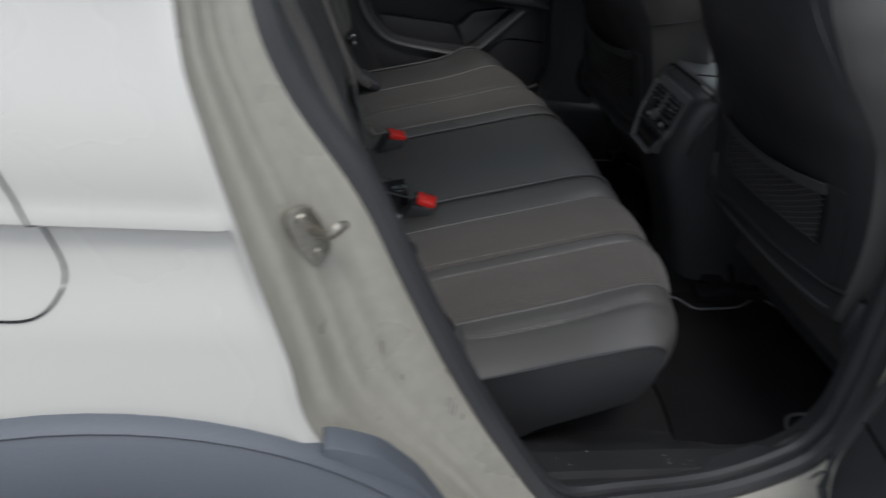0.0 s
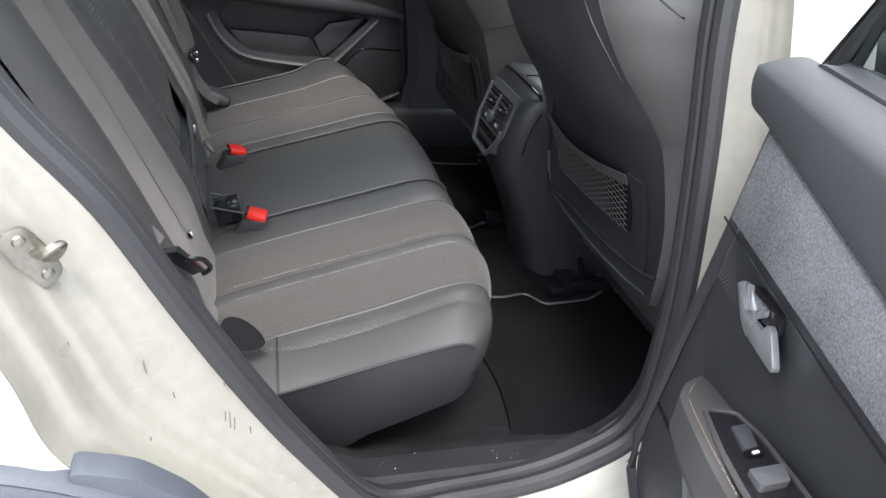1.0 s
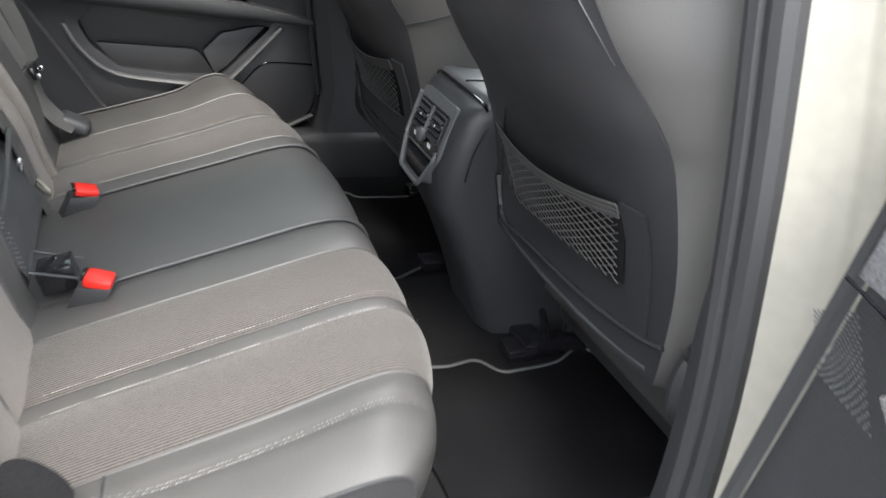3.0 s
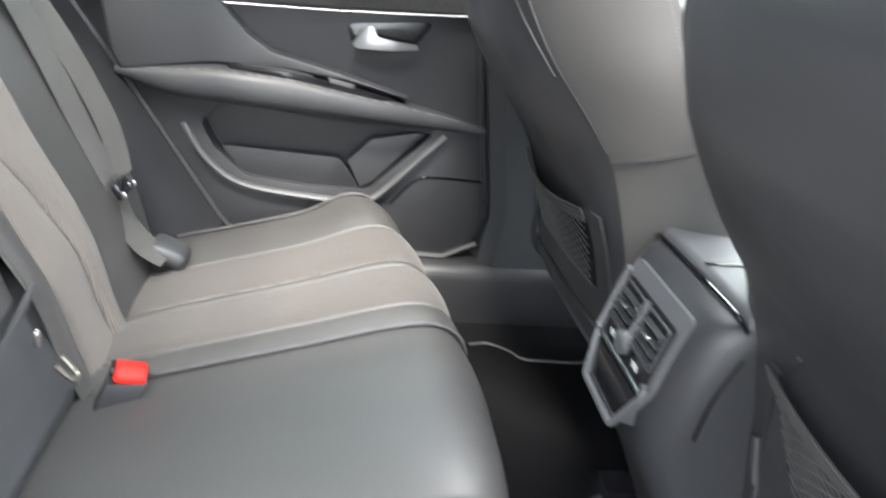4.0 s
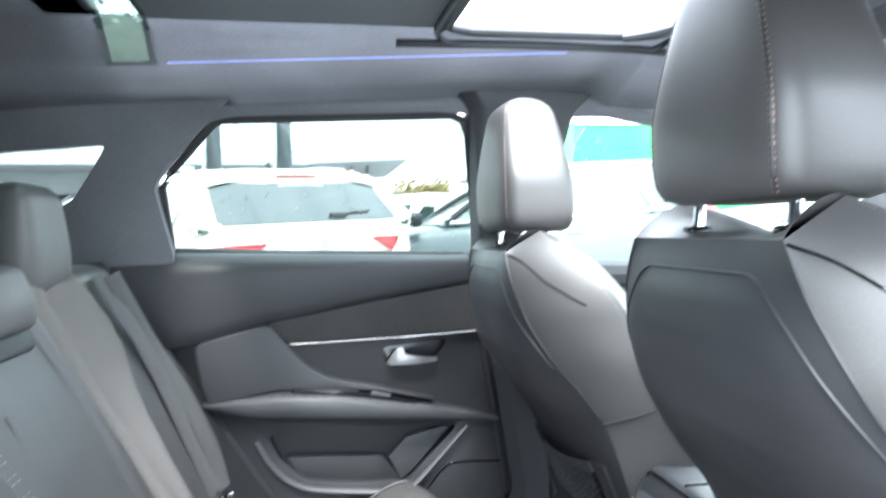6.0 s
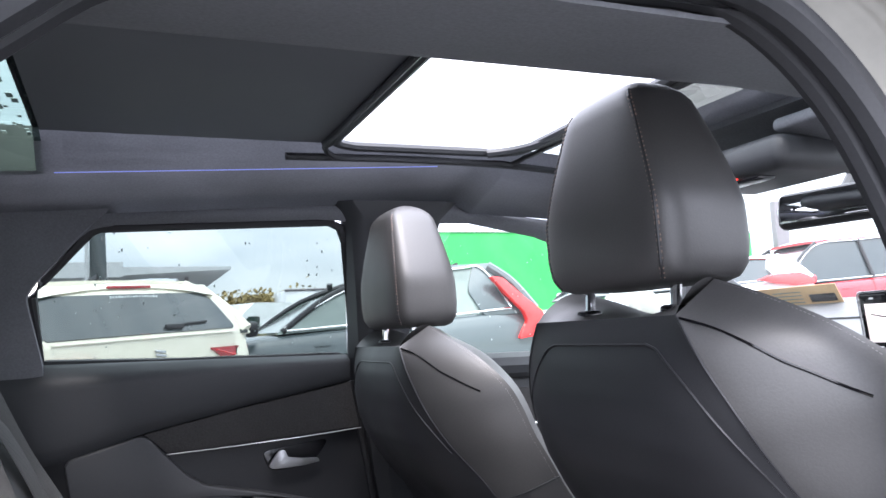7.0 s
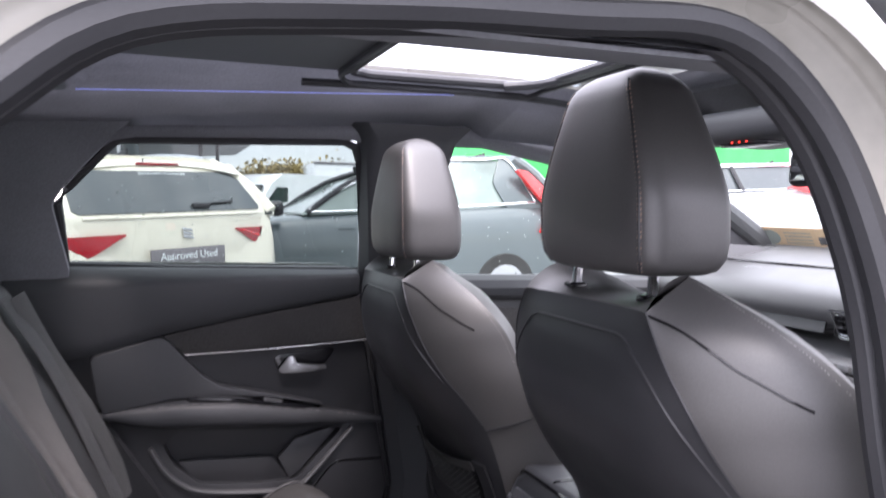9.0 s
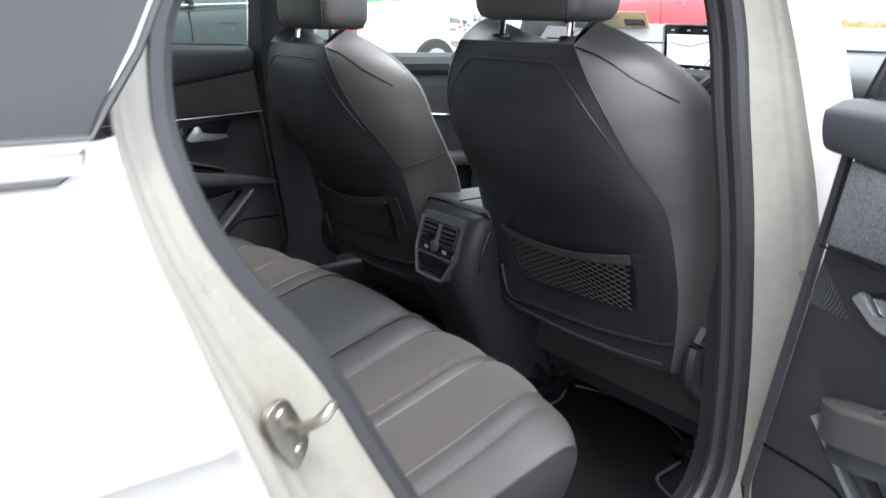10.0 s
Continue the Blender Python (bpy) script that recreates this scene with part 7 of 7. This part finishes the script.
lettering.matrix_basis = mw
lettering.parent = suv
lettering["label"] = "pale words on the show plate"
part("small_print", rbox((0.002, 0.14, 0.012), (X - 0.0700, 0, 0.870), 0.0005, 1), DROPS, suv)

# dark grey hatchback side on, tail towards the right
hatch, hz, hw = parked_car("dark blue grey hatchback parked side on", (2.04, 6.95), 180, 4.18, 1.80, 1.68, GREY_PAINT, 0.675, 0.04, (0.165, -0.13), panes=PALEGLASS)
for s in (-1, 1):
    boomerang = [(-1.53, 1.51), (-1.66, 1.49), (-1.92, 1.24), (-2.09, 1.10), (-2.12, 0.99), (-2.08, 0.86), (-1.76, 0.84), (-1.82, 0.93), (-1.89, 1.02), (-1.86, 1.11), (-1.72, 1.27)]
    part("tail_lamp", plate(rounded(boomerang, 0.03), lambda u, v, d: (u, s * (0.915 + 0.10 * (u + 1.81) - 0.20 * max(0.0, v - 1.13) - d), v), 0.08, (), 0.015), LAMP_BRIGHT, hatch, "bright red boomerang tail lamp")

# silver white coupe crossover and a red car ahead
coupe, cz, cw = parked_car("silver white crossover with red boomerang lamps", (7.10, 7.9), 180, 4.3, 1.80, 1.60, SILVER, 0.76, 0.10)
for s in (-1, 1):
    blade = [(-0.98, 1.245), (-1.25, 1.30), (-1.75, 1.30), (-2.06, 1.20), (-2.04, 1.12), (-1.65, 1.12), (-1.30, 1.17)]
    part("tail_lamp", plate(rounded(blade, 0.02), lambda u, v, d: (u, s * (0.915 + 0.10 * min(0.0, u + 1.5) - 0.15 * max(0.0, v - 1.25) - d), v), 0.07, (), 0.012), LAMP_BRIGHT, coupe, "bright red tail lamp")
    part("fuel_flap", tube([(x, s * 0.902, z) for x, z in rounded([(-0.82, 1.10), (-0.55, 1.11), (-0.55, 0.90), (-0.82, 0.89)], 0.05)], 0.005, 5, True, 0), PLATE_GREY, coupe)
redcar, rz, rw2 = parked_car("deep red estate car", (11.6, 9.0), 168, 4.5, 1.86, 1.85, RED_PAINT, 0.62, 0.05, rails=True)
grey2, g2, g3 = parked_car("pale grey car parked far behind", (-6.0, 9.5), 95, 4.3, 1.8, 1.48, SILVER, 0.64)

# white panel van, box van, truck, canopy, trees, flag
van = thing("panel_van", "white panel van parked far across the yard", "van", (4.6, 27.0, GROUND))
van.rotation_euler = (0, 0, radians(215))
prof = [(-2.9, 0.35), (-2.9, 2.25), (-2.7, 2.42), (1.2, 2.42), (1.75, 2.05), (2.25, 1.35), (2.9, 1.12), (3.0, 0.4)]
part("body", plate(rounded(prof, 0.15), lambda u, v, d: (u, -1.0 + d, v), 2.0, (), 0.06), VAN_WHITE, van)
part("cab_window", plate(rounded([(1.0, 1.45), (1.0, 1.95), (1.5, 1.95), (2.0, 1.40)], 0.06), lambda u, v, d: (u, -1.012 + d, v), 2.024), CARGLASS, van)
part("windscreen", plate([(-0.85, 0.0), (0.85, 0.0), (0.75, 0.75), (-0.75, 0.75)], lambda u, v, d: (2.27 - 0.60 * v + 0.03, u, 1.38 + 0.85 * v), 0.02), CARGLASS, van)
for x in (-1.8, 1.9):
    for s in (-1, 1):
        wh = lathe([(0.0, 0.0), (0.34, 0.0), (0.36, 0.04), (0.36, 0.2), (0.0, 0.22)], 20, "Y")
        bmesh.ops.translate(wh, vec=(x, s * 0.92 - 0.1, 0.36), verts=wh.verts)
        part("wheel", wh, TYRE, van)
boxvan = thing("box_truck", "white box truck far behind the van", "truck", (8.95, 33.0, GROUND))
part("red_panel", rbox((0.9, 0.04, 0.5), (2.0, -1.215, 2.9), 0.01), RED_PAINT, boxvan, "red corner panel")
part("box", rbox((5.0, 2.4, 2.4), (0, 0, 2.0), 0.06), VAN_WHITE, boxvan)
part("edge_rail", tube([(-2.5, -1.22, 3.20), (2.5, -1.22, 3.20)], 0.05, 6, False, 0), PLATE_GREY, boxvan)
part("chassis", rbox((6.5, 2.1, 0.3), (0.6, 0, 0.65), 0.05), PLASTIC, boxvan)
part("cab", rbox((1.6, 2.2, 1.9), (3.4, 0, 1.55), 0.2, 3), VAN_WHITE, boxvan)
for x in (-1.6, 3.2):
    part("axle_wheels", rbox((0.8, 2.2, 0.8), (x, 0, 0.41), 0.35, 4), TYRE, boxvan)

GREEN = material("bright_green_tarpaulin", (0.03, 0.38, 0.085), 0.55, grain=8, bump=0.2, vary=0.12, stain=1.2)
truck = thing("curtain_trailer", "bright green curtain sided trailer standing across the yard", "trailer", (14.1, 21.2, yard_z(14.1, 21.2)))
lift = 1.30
part("curtain", surface(lambda u, v: (-6.6 + 13.2 * u, -1.25 - 0.03 * math.sin(u * 90) * math.sin(v * 3.1), lift + 2.55 * v), 120, 6, 0.05), GREEN, truck, "bright green tarpaulin side")
part("roof", rbox((13.2, 2.45, 0.10), (0, 0, lift + 2.58), 0.03), GREEN, truck)
part("top_rail", rbox((13.2, 0.05, 0.09), (0, -1.27, lift + 2.56), 0.01), CHROME, truck, "pale top rail")
part("end_wall", rbox((0.1, 2.45, 2.55), (-6.6, 0, lift + 1.27), 0.02), GREEN, truck)
part("end_wall", rbox((0.1, 2.45, 2.55), (6.6, 0, lift + 1.27), 0.02), GREEN, truck)
part("chassis", rbox((13.0, 2.2, 0.35), (0, 0, lift - 0.17), 0.05), PLASTIC, truck)
for x in (-5.4, -4.1, -2.8, 5.4):
    part("axle_wheels", rbox((1.0, 2.3, 1.0), (x, 0, 0.51), 0.45, 4), TYRE, truck)

canopy = thing("canopy_building", "flat roofed showroom with a deep canopy", "building", (-13.5, 32.5, GROUND))
CONCRETE = material("pale_grey_cladding", (0.42, 0.43, 0.44), 0.6, grain=20, bump=0.1, vary=0.1)
part("roof", loft([[(x, y, z) for y, z in ((-6, 3.45), (-6, 3.95), (6, 4.1), (6, 3.45))] for x in (-14, 13.6)]), CONCRETE, canopy, "flat pale canopy roof", 30)
part("roof_tip", loft([[(13.5, y, z) for y, z in ((-6, 3.50), (-6, 3.78), (6, 4.0), (6, 3.5))], [(17.2, y, z) for y, z in ((-5, 3.74), (-5, 3.84), (4, 4.0), (4, 3.7))]]), CONCRETE, canopy)
part("wall", rbox((20, 8, 3.46), (-4, 1.5, 1.73), 0.05), CONCRETE, canopy)
for k in range(8):
    part("window", rbox((2.1, 0.1, 2.2), (-12 + 2.35 * k, -2.56, 1.5), 0.02), CARGLASS, canopy)
for x in (15.2, 15.8):
    part("column", tube([(x, -3.5, 0), (x, -3.5, 3.62)], 0.07, 10, False, 0), PLATE_GREY, canopy)

flag = thing("banner_flag", "dark vertical banner on a pale pole", "flag", (-0.62, 15.5, yard_z(-0.62, 15.5)), "banner flags")
part("pole", tube([(0, 0, 0), (0, 0, 5.2)], 0.035, 8, False, 0), CONCRETE, flag)
part("cloth", surface(lambda u, v: (0.05 + (0.30 + 0.03 * math.sin(2.2 + 3.0 * v)) * u, 0.05 * math.sin(u * 5 + v * 7), 2.0 + 3.05 * v + 0.12 * u), 10, 16, 0.01), CARGLASS, flag, "dark cloth")
copy_thing(flag, Matrix.Translation((-2.04, 15.5, yard_z(-2.04, 15.5))))
post = thing("sign_post", "dark slab sign with a round emblem", "sign", (22.2, 20.0, yard_z(22.2, 20.0)))
part("slab", rbox((0.62, 0.25, 4.9), (0, 0, 2.44), 0.03), PLATE_GREY, post)
ring = tube([(0.22 * math.cos(a), -0.14, 4.42 + 0.22 * math.sin(a)) for a in [2 * math.pi * k / 20 for k in range(20)]], 0.03, 6, True, 0)
part("emblem", ring, CHROME, post, "plain chrome ring")

LEAF = material("autumn_green_leaf", (0.25, 0.19, 0.07), 0.7, grain=3, bump=0.0, vary=0.45, stain=0.8)
BARK = material("bark", (0.09, 0.07, 0.05), 0.9, grain=20, bump=0.5)


def tree(at, h, spread, seed):
    rnd = random.Random(seed)
    t = thing("tree", "leafy autumn tree at the yard's far edge", "tree", (at[0], at[1], GROUND), "far trees")
    limbs = [tube([(0, 0, 0), (0.1, 0, h * 0.3), (0.05, 0.1, h * 0.7)], 0.18, 8)]
    leaves = bmesh.new()
    tips = []
    for k in range(9):
        a, z = rnd.uniform(0, 6.28), h * rnd.uniform(0.3, 0.6)
        tip = Vector((math.cos(a) * spread * rnd.uniform(0.4, 0.9), math.sin(a) * spread * rnd.uniform(0.4, 0.9), h * rnd.uniform(0.55, 0.95)))
        limbs.append(tube([(0.05, 0, z), tip * 0.5 + Vector((0, 0, z * 0.55)), tip], 0.06, 6))
        tips.append(tip)
    part("trunk", join(*limbs), BARK, t)
    pts, faces = [], []
    for tip in tips + [Vector((0, 0, h * 0.85))]:
        for k in range(170):
            c = tip + Vector([rnd.gauss(0, spread * 0.22) for _ in range(3)])
            d = Vector([rnd.gauss(0, 1) for _ in range(3)]).normalized()
            e = d.orthogonal().normalized()
            f = d.cross(e)
            r = rnd.uniform(0.10, 0.22)
            n = len(pts)
            pts += [c - e * r, c + f * r * 0.6, c + e * r, c - f * r * 0.6]
            faces.append((n, n + 1, n + 2, n + 3))
    me = bpy.data.meshes.new("crown")
    me.from_pydata(pts, [], faces)
    me.materials.append(LEAF)
    crown = new("crown", me)
    crown.parent = t
    return t


for k, (x, y, h) in enumerate(((5.2, 51, 3.4), (6.6, 50, 4.1), (8.4, 51, 4.0), (10.2, 50, 4.2), (12.5, 53, 3.6), (24, 52, 4.5), (28, 50, 4.8), (-34, 14, 7.0), (-28, 20, 7.5))):
    tree((x, y), h, 0.42 * h, k)
hedge_line = part("far_hedge", surface(lambda u, v: (-90 + 260 * u, 70 + 3 * math.sin(u * 40), GROUND + (1.9 + 1.0 * noise.noise((u * 60, 0, 0)) + 0.6 * noise.noise((u * 220, v * 5, 1))) * v), 300, 6, 0.3), LEAF)
tagged(hedge_line, "dark line of far trees and hedges", "hedge", kind="stuff")


# ---- outer body of the car ----
def body_y(x, z):
    """Half width of the outer skin."""
    w = 0.905 + 0.012 * ease(0.60, 0.90, z) - 0.055 * ease(0.97, 1.14, z) - 0.02 * ease(0.55, 0.35, z)
    return w - 0.16 * ease(2.25, 3.02, x) ** 1.6 - 0.05 * ease(-0.8, -1.3, x)


WHEELS = ((-0.41, 0.415), (2.30, 0.415))


def skin(x0, x1, side, z0=0.30, top=None):
    """Side skin of the car with its wheel arches left out."""
    def f(u, v):
        x = x0 + (x1 - x0) * u
        z1 = top(x) if top else 1.10
        z = z0 + (z1 - z0) * v
        return (x, side * body_y(x, z), z)
    bm = surface(f, max(8, int((x1 - x0) / 0.03)), 34)
    cut_faces = [g for g in bm.faces if any(math.hypot(g.calc_center_median().x - wx, g.calc_center_median().z - wz) < 0.40 for wx, wz in WHEELS)]
    bmesh.ops.delete(bm, geom=cut_faces, context="FACES")
    return bm


def fender_top(x):
    return float(np.interp(x, [-1.3, 1.5, 1.9, 2.4, 2.8, 3.02], [1.10, 1.10, 1.08, 1.01, 0.93, 0.82]))


part("far_side_skin", skin(-1.26, 3.00, 1, top=fender_top), WHITE, own_car, "white far side skin with wheel arches", 50)
part("front_wing_skin", skin(1.62, 3.00, -1, top=fender_top), WHITE, own_car, "white front wing", 50)
for x, name in ((0.63, "shut_line"), (1.60, "shut_line"), (-0.30, "shut_line")):
    part(name, tube([(x, body_y(x, z) + 0.001, z) for z in (0.40, 0.60, 0.80, 0.95, 1.09)], 0.003, 5), SCREEN_BLACK, own_car)
part("far_sill_cladding", rbox((2.0, 0.06, 0.16), (0.96, 0.875, 0.33), 0.03, 3), CLADDING, own_car, "dark plastic sill cladding")
part("near_sill_cladding", rbox((2.0, 0.06, 0.14), (0.96, -0.895, 0.25), 0.03, 3), CLADDING, own_car, "dark plastic sill cladding")
part("front_bumper", loft([[(2.92 + 0.10 * k, y, z) for y, z in ((-0.74, 0.28), (-0.76, 0.55), (-0.72, 0.80), (-0.4, 0.90), (0.4, 0.90), (0.72, 0.80), (0.76, 0.55), (0.74, 0.28))] for k in (0, 1)]), WHITE, own_car, "white front bumper", 40)
part("front_grille", rbox((0.03, 0.95, 0.26), (3.03, 0, 0.68), 0.03, 3), PLASTIC_GLOSS, own_car, "gloss black grille")
for s in (-1, 1):
    part("headlamp", rbox((0.14, 0.30, 0.11), (2.95, s * 0.60, 0.84), 0.04, 3), LAMP_CLEAR, own_car, "clear headlamp")
    part("tail_lamp", rbox((0.10, 0.26, 0.13), (-1.27, s * 0.66, 1.02), 0.03, 3), LAMP_RED, own_car, "red tail lamp")
part("tailgate_skin", surface(lambda u, v: (-1.30 - 0.05 * math.sin(math.pi * u) + 0.03 * (2 * v - 1) ** 2, (2 * v - 1) * 0.85, 0.32 + 0.76 * u), 14, 14, 0.03), WHITE, own_car, "white lower tailgate", 50)
for s in (-1, 1):
    part("tailgate_post", tube([(-1.27, s * 0.72, 1.08), (-1.16, s * 0.64, 1.30), (-1.06, s * 0.56, 1.50)], 0.05, 8), WHITE, own_car)
part("rear_bumper", rbox((0.14, 1.66, 0.24), (-1.30, 0, 0.40), 0.06, 4), CLADDING, own_car, "dark plastic rear bumper")


def roof_skin():
    """White roof with the glass panels left open."""
    grow = {k: (a - 0.03, b + 0.03, c - 0.03, d + 0.03) for k, (a, b, c, d) in HOLES.items()}
    one = (min(h[0] for h in grow.values()), max(h[1] for h in grow.values()), -0.47, 0.505)
    xs = sorted(set([-1.12 + 0.06 * k for k in range(38)] + [one[0], one[1]]))
    ys = sorted(set([-0.66 + 0.04 * k for k in range(34)] + [one[2], one[3]]))
    bm = bmesh.new()
    vs = {}

    def vert(x, y):
        if (x, y) not in vs:
            vs[x, y] = bm.verts.new((x, y, 1.640 - 0.10 * max(0.0, (abs(y) - 0.35) / 0.31) ** 2 - 0.10 * max(0.0, x - 0.70) ** 1.4 - 0.10 * max(0.0, -x - 0.35) ** 1.5))
        return vs[x, y]

    for a, b in zip(xs, xs[1:]):
        for c, d in zip(ys, ys[1:]):
            if one[0] < (a + b) / 2 < one[1] and one[2] < (c + d) / 2 < one[3]:
                continue
            bm.faces.new((vert(a, c), vert(b, c), vert(b, d), vert(a, d)))
    bmesh.ops.solidify(bm, geom=list(bm.faces), thickness=0.006)
    return bm


part("roof_panel", roof_skin(), WHITE, own_car, "white roof round the glass panels", 50)
for s in (-1, 1):
    part("roof_gutter", tube([(-1.08, s * 0.60, 1.53), (-0.4, s * 0.665, 1.575), (0.3, s * 0.67, 1.575), (0.8, s * 0.655, 1.545), (1.12, s * 0.61, 1.48)], 0.022, 8), WHITE, own_car)
    part("front_pillar_skin", tube([(1.08, s * 0.645, 1.50), (1.35, s * 0.69, 1.40), (1.62, s * 0.725, 1.25), (1.95, s * 0.745, 1.07)], 0.024, 8), WHITE, own_car)
part("far_window_trim", tube([(-0.30, 0.862, 1.100), (0.2, 0.866, 1.098), (1.0, 0.862, 1.094), (1.60, 0.842, 1.085)], 0.008, 6), CHROME, own_car, "chrome waistline strip")
for wx, wz in WHEELS:
    for s in (-1, 1):
        wh = lathe([(0.0, 0.02), (0.21, 0.02), (0.22, 0.0), (0.31, 0.0), (0.350, 0.03), (0.355, 0.11), (0.350, 0.20), (0.31, 0.225), (0.0, 0.225)], 36, "Y")
        bmesh.ops.translate(wh, vec=(wx, s * 0.86 - (0.225 if s > 0 else 0.0), wz), verts=wh.verts)
        tyre = part("wheel", wh, TYRE, own_car, "black tyre")
        spokes = [rbox((0.045, 0.02, 0.19), (wx + 0.11 * math.sin(a), s * 0.855, wz + 0.11 * math.cos(a)), 0.006, 1, pose(0, 0, 0, 0, math.degrees(a), 0)) for a in [2 * math.pi * k / 5 for k in range(5)]]
        hub = lathe([(0.0, 0.0), (0.045, 0.0), (0.05, 0.01), (0.05, 0.03), (0.0, 0.03)], 16, "Y")
        bmesh.ops.translate(hub, vec=(wx, s * 0.86 - (0.03 if s > 0 else 0.0), wz), verts=hub.verts)
        part("rim", join(hub, *spokes), ALLOY, tyre, "five spoke alloy rim")
